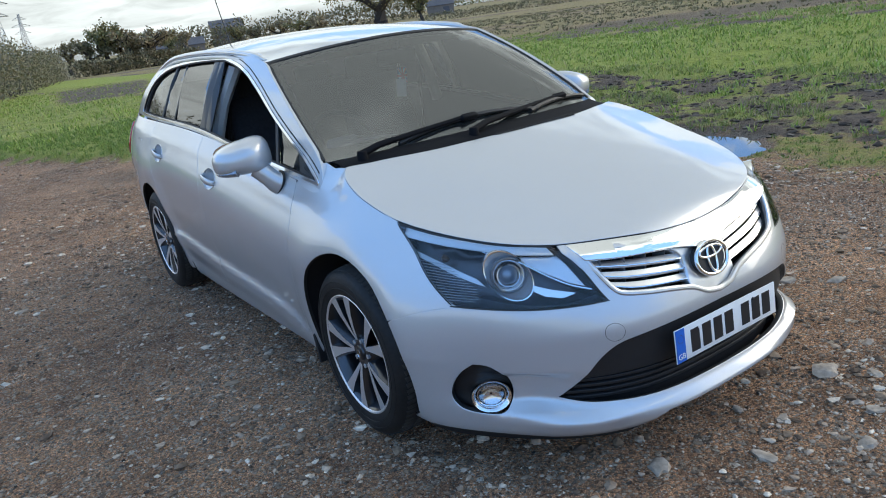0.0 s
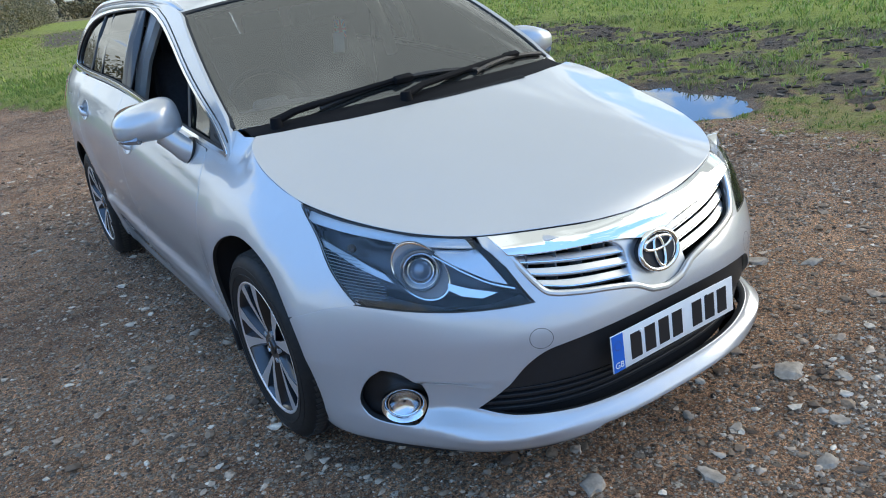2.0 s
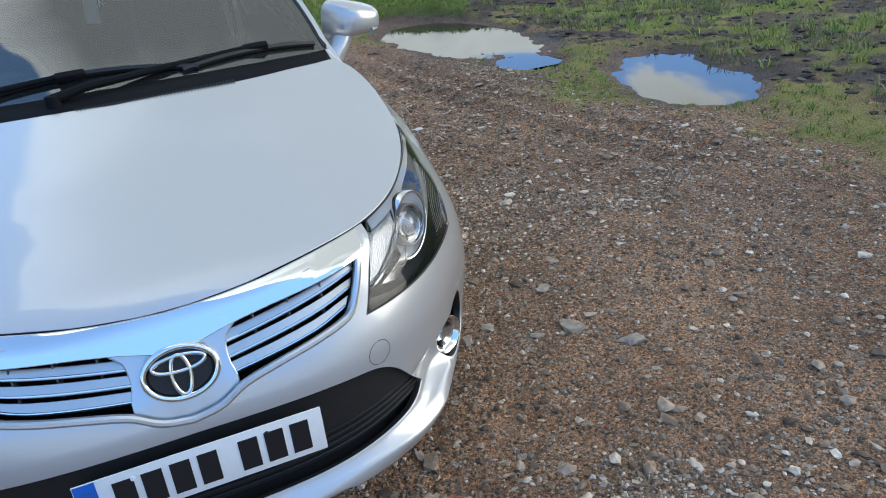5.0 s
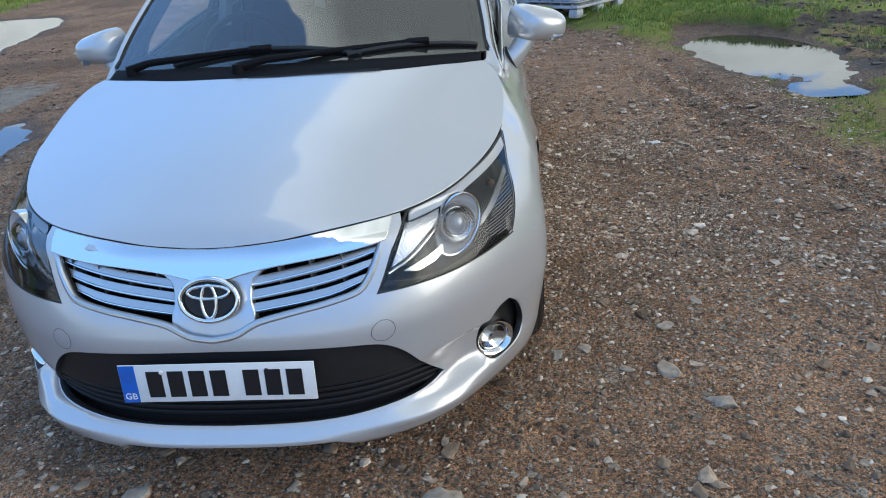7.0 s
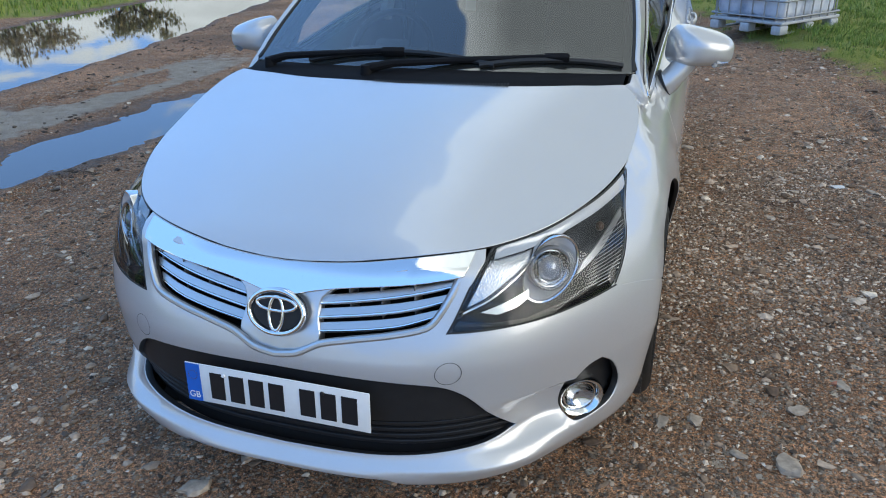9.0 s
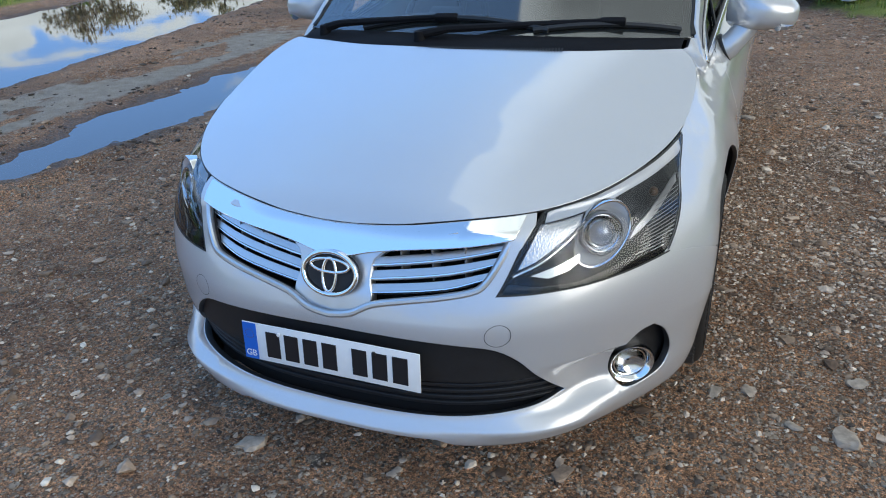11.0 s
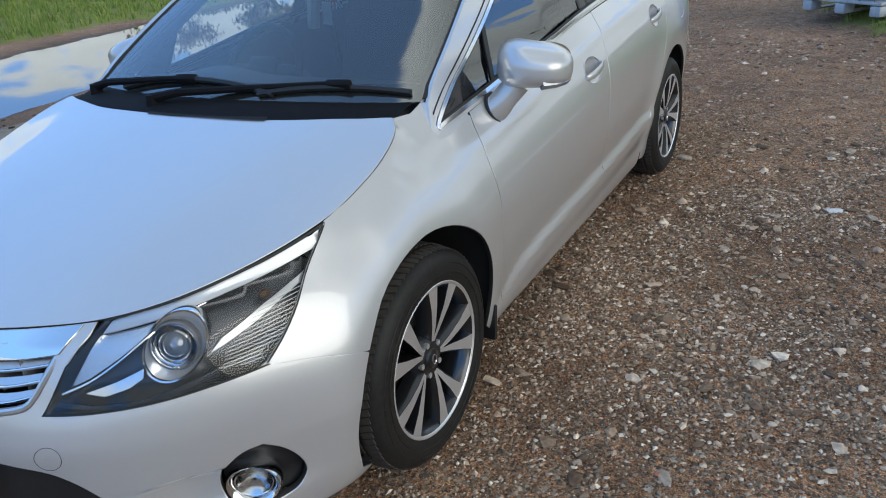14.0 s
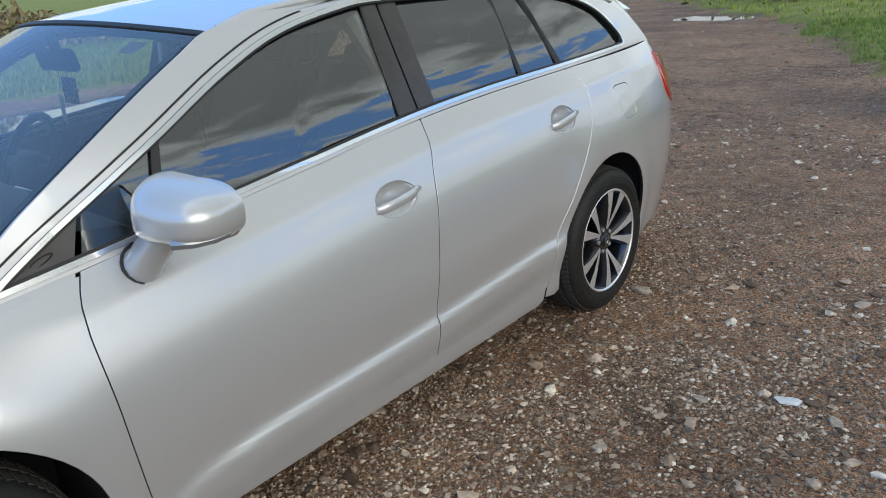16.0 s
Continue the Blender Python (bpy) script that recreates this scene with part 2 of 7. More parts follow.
def part(name, bm, mat, parent, label="", smooth=True, sharp=35):
    """Links a bmesh as one mesh object under a thing or a part, with edges steeper than 'sharp' kept hard."""
    me = bpy.data.meshes.new(name)
    bm.normal_update()
    if smooth:
        for f in bm.faces:
            f.smooth = True
        for e in bm.edges:
            if len(e.link_faces) == 2 and e.calc_face_angle(0) > radians(sharp):
                e.smooth = False
    bm.to_mesh(me)
    bm.free()
    for m in (mat if isinstance(mat, (list, tuple)) else [mat]):
        me.materials.append(m)
    ob = new(name, me)
    if parent:
        ob.parent = parent
    if label:
        ob["label"] = label
    return ob


def box(bm, size, m=None, bevel=0.0, seg=2):
    r = bmesh.ops.create_cube(bm, size=1.0, matrix=(m or Matrix()) @ Matrix.Diagonal((*size, 1)))
    if bevel:
        edges = list({e for v in r["verts"] for e in v.link_edges})
        bmesh.ops.bevel(bm, geom=edges, offset=bevel, segments=seg, profile=0.5, affect="EDGES")


def rod(bm, a, b, r1, r2=None, seg=10):
    a, b = Vector(a), Vector(b)
    d = b - a
    m = Matrix.Translation((a + b) / 2) @ d.to_track_quat("Z", "Y").to_matrix().to_4x4()
    bmesh.ops.create_cone(bm, cap_ends=True, segments=seg, radius1=r1, radius2=r1 if r2 is None else r2, depth=d.length, matrix=m)


def tube(bm, pts, r, seg=8, closed=False):
    """A round bar along a line of points."""
    pts = [Vector(p) for p in pts]
    n = len(pts)
    rings = []
    for i, p in enumerate(pts):
        a = pts[i - 1] if (i or closed) else p
        b = pts[(i + 1) % n] if (i < n - 1 or closed) else p
        q = (b - a).to_track_quat("Z", "Y")
        rad = r(i / (n - 1)) if callable(r) else r
        rings.append([bm.verts.new(p + q @ Vector((rad * math.cos(k * math.tau / seg), rad * math.sin(k * math.tau / seg), 0))) for k in range(seg)])
    for i in range(n if closed else n - 1):
        A, B = rings[i], rings[(i + 1) % n]
        for k in range(seg):
            bm.faces.new((A[k], A[(k + 1) % seg], B[(k + 1) % seg], B[k]))
    if not closed:
        bm.faces.new(list(reversed(rings[0])))
        bm.faces.new(rings[-1])


def turned(bm, profile, m, seg=48, closed=False):
    """Turns a profile of (radius, along) about the local z axis of m."""
    rings = [[bm.verts.new(m @ Vector((r * math.cos(k * math.tau / seg), r * math.sin(k * math.tau / seg), h))) for k in range(seg)] for r, h in profile]
    pairs = list(zip(rings, rings[1:])) + ([(rings[-1], rings[0])] if closed else [])
    for A, B in pairs:
        for k in range(seg):
            bm.faces.new((A[k], A[(k + 1) % seg], B[(k + 1) % seg], B[k]))
    return rings


def lerp_curve(points):
    """A smooth function through (x, value) pairs (monotone cubic)."""
    X = np.array([p[0] for p in points], float)
    Y = np.array([p[1] for p in points], float)
    h, d = np.diff(X), np.diff(Y) / np.diff(X)
    m = np.zeros(len(X))
    m[0], m[-1] = d[0], d[-1]
    for i in range(1, len(X) - 1):
        if d[i - 1] * d[i] > 0:
            w1, w2 = 2 * h[i] + h[i - 1], h[i] + 2 * h[i - 1]
            m[i] = (w1 + w2) / (w1 / d[i - 1] + w2 / d[i])

    def f(x):
        if x <= X[0]:
            return float(Y[0] + (x - X[0]) * m[0])
        if x >= X[-1]:
            return float(Y[-1] + (x - X[-1]) * m[-1])
        i = int(np.searchsorted(X, x)) - 1
        s = (x - X[i]) / h[i]
        return float(Y[i] * (1 + 2 * s) * (1 - s) ** 2 + h[i] * m[i] * s * (1 - s) ** 2 + Y[i + 1] * s * s * (3 - 2 * s) - h[i] * m[i + 1] * s * s * (1 - s))
    return f


def soft_curve(points):
    """A function through (x, value) pairs with smooth curvature (natural cubic spline)."""
    X = np.array([p[0] for p in points], float)
    Y = np.array([p[1] for p in points], float)
    n, h = len(X), np.diff(X)
    A, r = np.eye(n), np.zeros(n)
    for k in range(1, n - 1):
        A[k, k - 1:k + 2] = h[k - 1], 2 * (h[k - 1] + h[k]), h[k]
        r[k] = 6 * ((Y[k + 1] - Y[k]) / h[k] - (Y[k] - Y[k - 1]) / h[k - 1])
    M = np.linalg.solve(A, r)

    def f(x):
        k = min(max(int(np.searchsorted(X, x)) - 1, 0), n - 2)
        a, b = X[k + 1] - x, x - X[k]
        return float((M[k] * a ** 3 + M[k + 1] * b ** 3) / (6 * h[k]) + (Y[k] / h[k] - M[k] * h[k] / 6) * a + (Y[k + 1] / h[k] - M[k + 1] * h[k] / 6) * b)
    return f


def spline2(pts, step=0.02, closed=False):
    """A smooth line (Catmull-Rom, chord length) through 2D points; a point given twice stays a corner."""
    P = [np.array(p, float) for p in pts]
    runs, cur = [], [P[0]]
    for p in P[1:]:
        if np.allclose(p, cur[-1]):
            runs.append(cur)
            cur = [p]
        else:
            cur.append(p)
    runs.append(cur)
    out = []
    for run in runs:
        if len(run) < 2:
            continue
        ext = [2 * run[0] - run[1]] + run + [2 * run[-1] - run[-2]]
        for i in range(1, len(ext) - 2):
            a, b, c, d = ext[i - 1:i + 3]
            n = max(1, int(round(np.linalg.norm(c - b) / step)))
            t1, t2 = (c - a), (d - b)
            la, lb, lc = np.linalg.norm(b - a), np.linalg.norm(c - b), np.linalg.norm(d - c)
            t1, t2 = t1 * lb / max(la + lb, 1e-6), t2 * lb / max(lb + lc, 1e-6)
            for k in range(n):
                s = k / n
                out.append(b * (1 + 2 * s) * (1 - s) ** 2 + t1 * s * (1 - s) ** 2 + c * s * s * (3 - 2 * s) - t2 * s * s * (1 - s))
        out.append(run[-1])
    res = [out[0]]
    for p in out[1:]:
        if np.linalg.norm(p - res[-1]) > 1e-5:
            res.append(p)
    if np.linalg.norm(res[0] - res[-1]) < 1e-5:
        res.pop()
    return res


def inside(loop, pts):
    """Which 2D points lie in a closed loop."""
    L, P = np.asarray(loop), np.asarray(pts)
    res = np.zeros(len(P), bool)
    x, y = P[:, 0], P[:, 1]
    for (x1, y1), (x2, y2) in zip(L, np.roll(L, -1, 0)):
        if y1 != y2:
            res ^= ((y1 > y) != (y2 > y)) & (x < (x2 - x1) * (y - y1) / (y2 - y1) + x1)
    return res


from mathutils.geometry import delaunay_2d_cdt


def panel(name, surf, loops, mat, parent=None, label="", step=0.05, depth=0.012, lip=0.0, flip=False, inset=0.0, rim=None):
    """A sheet panel: the region inside loops[0] and outside the further loops, in the parameter plane of surf(u, v) -> point.
    Its edges fold inwards by depth, over a rounding of size lip. rim: a second material for the fold."""
    loops = [[np.array(p, float) for p in l] for l in loops]
    lo, hi = np.min(loops[0], 0), np.max(loops[0], 0)
    U, V = np.meshgrid(np.arange(lo[0] + step / 2, hi[0], step), np.arange(lo[1] + step / 2, hi[1], step * 0.8))
    pts = np.stack([U.ravel(), V.ravel()], 1)
    ok = inside(loops[0], pts)
    for l in loops[1:]:
        ok &= ~inside(l, pts)
    pts = pts[ok]
    edge = np.concatenate([np.array(l) for l in loops])
    if len(pts):
        near = np.min(np.linalg.norm(pts[:, None] - edge[None], axis=2), 1) > step * 0.42
        pts = pts[near]
    co, ed, k = [], [], 0
    for l in loops:
        co += [Vector(p) for p in l]
        ed += [(k + i, k + (i + 1) % len(l)) for i in range(len(l))]
        k += len(l)
    co += [Vector(p) for p in pts]
    V2, _, F2, _, _, _ = delaunay_2d_cdt(co, ed, [], 0, 1e-6)
    V2 = np.array([tuple(v) for v in V2])
    F2 = [tuple(f) for f in F2]
    cen = np.array([V2[list(f)].mean(0) for f in F2])
    ok = inside(loops[0], cen)
    for l in loops[1:]:
        ok &= ~inside(l, cen)
    F2 = [f for f, o in zip(F2, ok) if o]

    def frame_at(p, e=2e-3):
        a = np.array(surf(*p))
        n = np.cross(np.array(surf(p[0] + e, p[1])) - np.array(surf(p[0] - e, p[1])), np.array(surf(p[0], p[1] + e)) - np.array(surf(p[0], p[1] - e)))
        n /= max(np.linalg.norm(n), 1e-9)
        return a, (-n if flip else n)
    fr = [frame_at(p) for p in V2]
    verts, norms = [f[0] for f in fr], [f[1] for f in fr]
    faces = []
    for f in F2:
        a, b, c = (verts[i] for i in f)
        g = np.cross(b - a, c - a)
        faces.append(f if np.dot(g, norms[f[0]]) > 0 else tuple(reversed(f)))
    fm = [0] * len(faces)
    count = {}
    for f in faces:
        for i in range(3):
            e = (f[i], f[(i + 1) % 3])
            count[e] = count.get(e, 0) + 1
    border = [e for e in count if (e[1], e[0]) not in count]
    if depth:
        out = {}
        for a, b in border:
            d = verts[b] - verts[a]
            for i in (a, b):
                o = np.cross(d, norms[i])
                out[i] = out.get(i, 0) + o / max(np.linalg.norm(o), 1e-9)
        idx = {}
        for i, o in out.items():
            o = o / max(np.linalg.norm(o), 1e-9)
            n = norms[i]
            idx[i] = len(verts)
            verts.append(verts[i] + (o - n) * max(lip, 0.0008))
            norms.append((o * 0.9 + n * 0.45) / np.linalg.norm(o * 0.9 + n * 0.45))
            verts.append(verts[idx[i]] - n * depth)
            norms.append(o)
        for a, b in border:
            faces.append((b, a, idx[a], idx[b]))
            faces.append((idx[b], idx[a], idx[a] + 1, idx[b] + 1))
            fm += [0, 1 if rim else 0]
    return mesh_object(name, verts, faces, [mat, rim] if rim else mat, parent, label, True, fm, norms)


def inset_loop(loop, d):
    """The closed loop drawn inwards by d."""
    n, res = len(loop), []
    for i, p in enumerate(loop):
        t = loop[(i + 1) % n] - loop[i - 1]
        t = t / max(np.linalg.norm(t), 1e-9)
        nrm = np.array((t[1], -t[0]))
        if not inside(loop, [p + nrm * 0.003])[0]:
            nrm = -nrm
        res.append(p + nrm * d)
    return res

# ---- the car's shape ----
# x to the car's left, y to its tail, z up; the front axle stands at y = 0, the rear axle at y = 2.70
AXLE = 2.70
TYRE_R = 0.330
belt = soft_curve([(-0.9, 0.725), (-0.25, 0.856), (0.40, 0.933), (1.0, 1.005), (1.60, 1.071), (2.4, 1.110), (3.2, 1.130), (3.8, 1.14)])
nose = lerp_curve([(0.10, -0.90), (0.16, -0.93), (0.20, -0.955), (0.30, -0.955), (0.40, -0.957), (0.50, -0.955), (0.56, -0.938), (0.627, -0.908), (0.682, -0.885), (0.735, -0.85), (0.767, -0.79), (0.80, -0.745), (0.854, -0.70), (0.92, -0.66), (1.2, -0.5)])
tail = lerp_curve([(0.15, 3.76), (0.30, 3.84), (0.50, 3.86), (0.66, 3.85), (0.80, 3.82), (0.95, 3.77), (1.10, 3.71), (1.40, 3.55)])
low_w = lerp_curve([(0.10, 0.78), (0.15, 0.818), (0.20, 0.840), (0.30, 0.858), (0.40, 0.874), (0.52, 0.892), (0.64, 0.903), (0.74, 0.905), (0.9, 0.905), (1.4, 0.905)])


def rise(t):
    t = min(1, max(0, t))
    return t * t * (3 - 2 * t)


sill_line = lerp_curve([(0.3, 0.20), (0.5, 0.29), (0.64, 0.345), (0.9, 0.376), (1.2, 0.392), (1.5, 0.408), (1.9, 0.440), (2.2, 0.462), (2.4, 0.468)])


def arch_swell(y, z):
    """The wings stand out a little round the wheels."""
    s = 0.0
    for c in (0.0, AXLE):
        r = math.hypot(y - c, (z - 0.34) * 0.9)
        s += 0.012 * math.exp(-((r - 0.40) / 0.09) ** 2) * min(1, max(0, (z - 0.1) / 0.15))
    # full corner ahead of the front wheel
    s += 0.050 * math.exp(-((y + 0.42) / 0.21) ** 2) * min(1, max(0, (0.74 - z) / 0.30))
    return s


def side_w(y, z):
    """Half width of the side at y between the axles, before the ends draw in."""
    d = belt(y) - z
    w = low_w(z)
    if d < 0.32:
        w -= 0.118 * (1 - d / 0.32) ** 2
    return w


def front_w(z):
    d = belt(-0.3) - z
    return low_w(z) - (0.106 * (1 - d / 0.32) ** 2 if d < 0.32 else 0)


def side_x(y, z):
    """Half width of the body at any y."""
    if y < 0:
        n = nose(z)
        t = min(0.9999, (y / n) ** 2)
        k = min(1, max(0, (y + 0.35) / 0.35))
        k = k * k * (3 - 2 * k)
        x = (front_w(z) * (1 - k) + side_w(0, z) * k) * (1 - t) ** (1 / 3)
    else:
        x = side_w(y, z)
        x -= 0.012 * max(0, (y - 1.6) / 1.1) ** 2
        if y > AXLE:
            s = tail(z) - AXLE
            x = (x + 0.012 * ((y - 1.6) / 1.1) ** 2 - 0.012 - 0.006 * (y - AXLE)) * max(1e-4, 1 - min(0.9999, ((y - AXLE) / s) ** 2)) ** (1 / 6.0)
    # sill moulding along the foot of the doors, rising behind
    if 0.35 < y < 2.4:
        zc = sill_line(y)
        fade = min(1, (y - 0.35) / 0.4) * min(1, (2.4 - y) / 0.1)
        t = z - zc
        x += fade * (0.012 * rise((0.020 - t) / 0.050) * rise((t + 0.17) / 0.11) - 0.008 * rise((t + 0.03) / 0.050) * rise((0.18 - t) / 0.16))
    # soft crease at the height of the handles
    zs = belt(y) - 0.085
    fade = min(1, max(0, (y + 0.1) / 0.5)) * min(1, max(0, (3.5 - y) / 0.4))
    x += 0.0055 * fade * math.exp(-((z - zs) / 0.030) ** 2)
    return x + arch_swell(y, z) * (1 if abs(y) < 0.5 or y > 2.2 else 1)


def front_pt(a, z):
    """The front end: a is the angle round the nose in radians (0 in the middle), z the height."""
    s, c = abs(math.sin(a)), math.cos(a)
    lo, hi = 0.5, 1.5
    for _ in range(40):
        r = (lo + hi) / 2
        if (r * s) ** 3 + (r * c) ** 2 > 1:
            hi = r
        else:
            lo = r
    y = nose(z) * r * c
    x = front_w(z) * r * s
    return (math.copysign(x + arch_swell(y, z), a) if a else 0.0, y, z)


def angle_x(x, z):
    """The angle round the nose at which the front end has the given x."""
    u = min(0.99999, abs(x) / front_w(z))
    return math.copysign(math.atan2(u, math.sqrt(1 - u ** 3)), x) if x else 0.0


def angle_y(y, z, side):
    v = min(0.99999, y / nose(z))
    return side * math.atan2((1 - v * v) ** (1 / 3), v)


def front_loop(points, step=0.02):
    """A line on the front end through (x, z) or ('y', y, z, side) points, as (angle, z)."""
    res = []
    for p in points:
        res.append((angle_y(*p[1:]), p[2]) if p[0] == "y" else (angle_x(*p), p[1]))
    return spline2(res, step)


# the bonnet's edge in plan, from the middle of the nose to the foot of the windscreen pillar
hood_edge = [(0.0, -0.850), (0.07, -0.848), (0.20, -0.832), (0.36, -0.785), (0.497, -0.712), (0.61, -0.60), (0.70, -0.44), (0.756, -0.26), (0.772, -0.08), (0.765, 0.03), (0.742, 0.115), (0.705, 0.165)]
hood_c = lerp_curve([(-0.86, 0.728), (-0.845, 0.745), (-0.80, 0.774), (-0.708, 0.808), (-0.5, 0.874), (-0.25, 0.940), (0.0, 0.996), (0.2, 1.035)])


def hood_z(x, y):
    """Height of the bonnet: crowned, with a faint raised middle."""
    a = abs(x)
    edge = 0.40 + 0.25 * (y + 0.75)
    z = hood_c(y) - (0.15 - 0.07 * min(1, max(0, (y + 0.25) / 0.40)) ** 1.5) * a ** 2.2
    return z + 0.006 / (1 + math.exp((a - edge) / 0.03)) * min(1, max(0, (y + 0.85) / 0.3))


roof_c = soft_curve([(0.70, 1.395), (0.86, 1.429), (1.1, 1.466), (1.5, 1.504), (2.0, 1.518), (2.6, 1.504), (3.1, 1.460), (3.5, 1.400), (3.7, 1.36)])


def roof_z(x, y):
    return roof_c(y) - (0.060 + 0.09 * rise((y - 2.45) / 0.95)) * (abs(x) / 0.61) ** 2.4


def glass_x(y, z):
    """Half width of the upper body, leaning in towards the roof."""
    d = z - 1.03
    x = 0.79 - (0.20 * d + 0.65 * d * d if d > 0 else 0.40 * d - 0.45 * d * d)
    x -= 0.068 * max(0, 1.2 - y)
    return x - 0.055 * max(0, (y - 2.3) / 0.9) ** 2


def screen_pt(x, v):
    """The windscreen: v runs from its foot (0) to the roof (1)."""
    lo = (0.125 + 0.35 * x * x, 1.018 - 0.03 * x * x)
    hi = (0.865 + 0.33 * x * x, 1.431 - 0.12 * x * x)
    bulge = 0.020 * 4 * v * (1 - v)
    return (x, lo[0] + (hi[0] - lo[0]) * v - bulge * 0.5, lo[1] + (hi[1] - lo[1]) * v + bulge)


def screen_w(v):
    """Half width of the windscreen, up to the pillars."""
    x = 0.65
    for _ in range(20):
        p = screen_pt(x, v)
        x = glass_x(p[1], p[2]) - 0.016
    return x


def snap_tables():
    """How far the body skin must move to meet the bonnet's edge: by angle at the front, by y along the wing."""
    front, wing = [], []
    for x, y in spline2(hood_edge, 0.02):
        z = hood_z(x, y) - 0.005
        if y < -0.2:
            a = math.atan2(x / front_w(z), y / nose(z))
            p = front_pt(a, z)
            front.append((a, z, x - p[0], y - p[1]))
        if y > -0.3:
            wing.append((y, z, x - side_x(y, z)))
    return np.array(front), np.array(wing)


snap_front, snap_wing = snap_tables()


def nose_pt(a, z):
    """The front skin, drawn to the bonnet's edge along its top."""
    x, y, zz = front_pt(a, z)
    b = abs(a)
    T = snap_front
    k = rise((z - np.interp(b, T[:, 0], T[:, 1]) + 0.09) / 0.09)
    return (x + math.copysign(k * float(np.interp(b, T[:, 0], T[:, 2])), a), y + k * float(np.interp(b, T[:, 0], T[:, 3])), zz)


def edge_z(x, drop=0.006):
    """Height of the bonnet's front edge at x, less a small gap."""
    y = float(np.interp(abs(x), *np.array(spline2(hood_edge[:8], 0.02)).T))
    return hood_z(x, y) - drop


def nose_angle(y, z):
    """The angle round the nose at which the drawn-in skin has the given y."""
    lo, hi = 0.3, math.pi / 2
    for _ in range(30):
        a = (lo + hi) / 2
        if nose_pt(a, z)[1] < y:
            lo = a
        else:
            hi = a
    return a


def wing_x(y, z):
    """Half width of the front wing, drawn to the bonnet's edge along its top."""
    if y < -0.16:
        # ahead of this the wing follows the nose
        front = nose_pt(nose_angle(y, z), z)[0]
        if y < -0.24:
            return front
        return front + (wing_rear(y, z) - front) * rise((y + 0.24) / 0.08)
    return wing_rear(y, z)


def wing_rear(y, z):
    T = snap_wing
    k = rise((z - np.interp(y, T[:, 0], T[:, 1]) + 0.07) / 0.07) * rise((0.30 - y) / 0.1)
    return side_x(y, z) + k * float(np.interp(y, T[:, 0], T[:, 2]))

# ---- the car ----
car = tagged(new("estate_car"), "silver estate car with dark alloy wheels parked on the gravel track", "car")
ARCH_R, ARCH_Z = 0.388, 0.338


def arc(cy, cz, r, a0, a1, n=18):
    return [(cy + r * math.cos(radians(a0 + (a1 - a0) * i / n)), cz + r * math.sin(radians(a0 + (a1 - a0) * i / n))) for i in range(n + 1)]


def line(*pts, step=0.03):
    return spline2(pts, step)


def chain(*runs):
    """Joins runs of 2D points to one closed loop without doubled points."""
    out = []
    for r in runs:
        for p in r:
            p = np.array(p, float)
            if not out or np.linalg.norm(out[-1] - p) > 1e-4:
                out.append(p)
    if np.linalg.norm(out[0] - out[-1]) < 1e-4:
        out.pop()
    return out


def body_side(side, push=0.0):
    return lambda y, z: (side * (side_x(y, z) + push), y, z)


def upper_side(side, push=0.0):
    return lambda y, z: (side * (glass_x(y, z) + push), y, z)


def front_skin(push=0.0):
    def f(a, z):
        x, y, zz = front_pt(a, z)
        n = Vector((x / 0.8, y / 0.95 - 0.0, 0)).normalized() if push else Vector()
        return (x + n.x * push, y + n.y * push, zz)
    return f


GAP = 0.0030
HANDLES = ((1.378, 0.868), (2.335, 0.935))
# shut lines on the side, as (y, z)
door_front = [(0.462, 0.925), (0.436, 0.87), (0.428, 0.78), (0.438, 0.62), (0.462, 0.43), (0.492, 0.262)]
door_mid = [(1.606, 1.060), (1.592, 1.0), (1.572, 0.94), (1.554, 0.88), (1.534, 0.70), (1.533, 0.45), (1.541, 0.262)]
door_rear = [(2.500, 1.102), (2.560, 1.06), (2.572, 0.99), (2.530, 0.88), (2.450, 0.75), (2.365, 0.63), (2.285, 0.51), (2.250, 0.42), (2.243, 0.33), (2.236, 0.262)]
# the line between bumper and wing, from the lamp's outer corner to the wheel arch
seam = [(-0.56, 0.622), (-0.46, 0.600), (-0.345, 0.560)]


def hood_side_yz():
    """The bonnet's edge along the wing as (y, z), for the wing's top."""
    return [(y, hood_z(x, y) - 0.004) for x, y in spline2(hood_edge[7:], 0.03)]


# bonnet
right_half = spline2(hood_edge, 0.02)
rear = spline2([(0.705, 0.165), (0.60, 0.118), (0.35, 0.035), (0.0, -0.005)], 0.03)
half = right_half + rear[1:]
loop = half + [np.array((-p[0], p[1])) for p in reversed(half) if abs(p[0]) > 1e-6]
panel("bonnet", lambda x, y: (x, y, hood_z(x, y)), [loop], PAINT, car, "silver metallic bonnet", step=0.05, depth=0.006, lip=0.002, rim=SEAL)

# front bumper, one skin with openings for grille, intake and fog lamps
BASE = 0.165


def bumper_foot(x):
    a = abs(x)
    return 0.208 - 0.042 * rise((a - 0.285) / 0.075) + 0.03 * max(0, a - 0.40)


def both(points):
    """Mirrors a half outline of (x, z) points that starts and ends on the middle line."""
    return list(points) + [(-x, z) for x, z in reversed(points) if abs(x) > 1e-6]


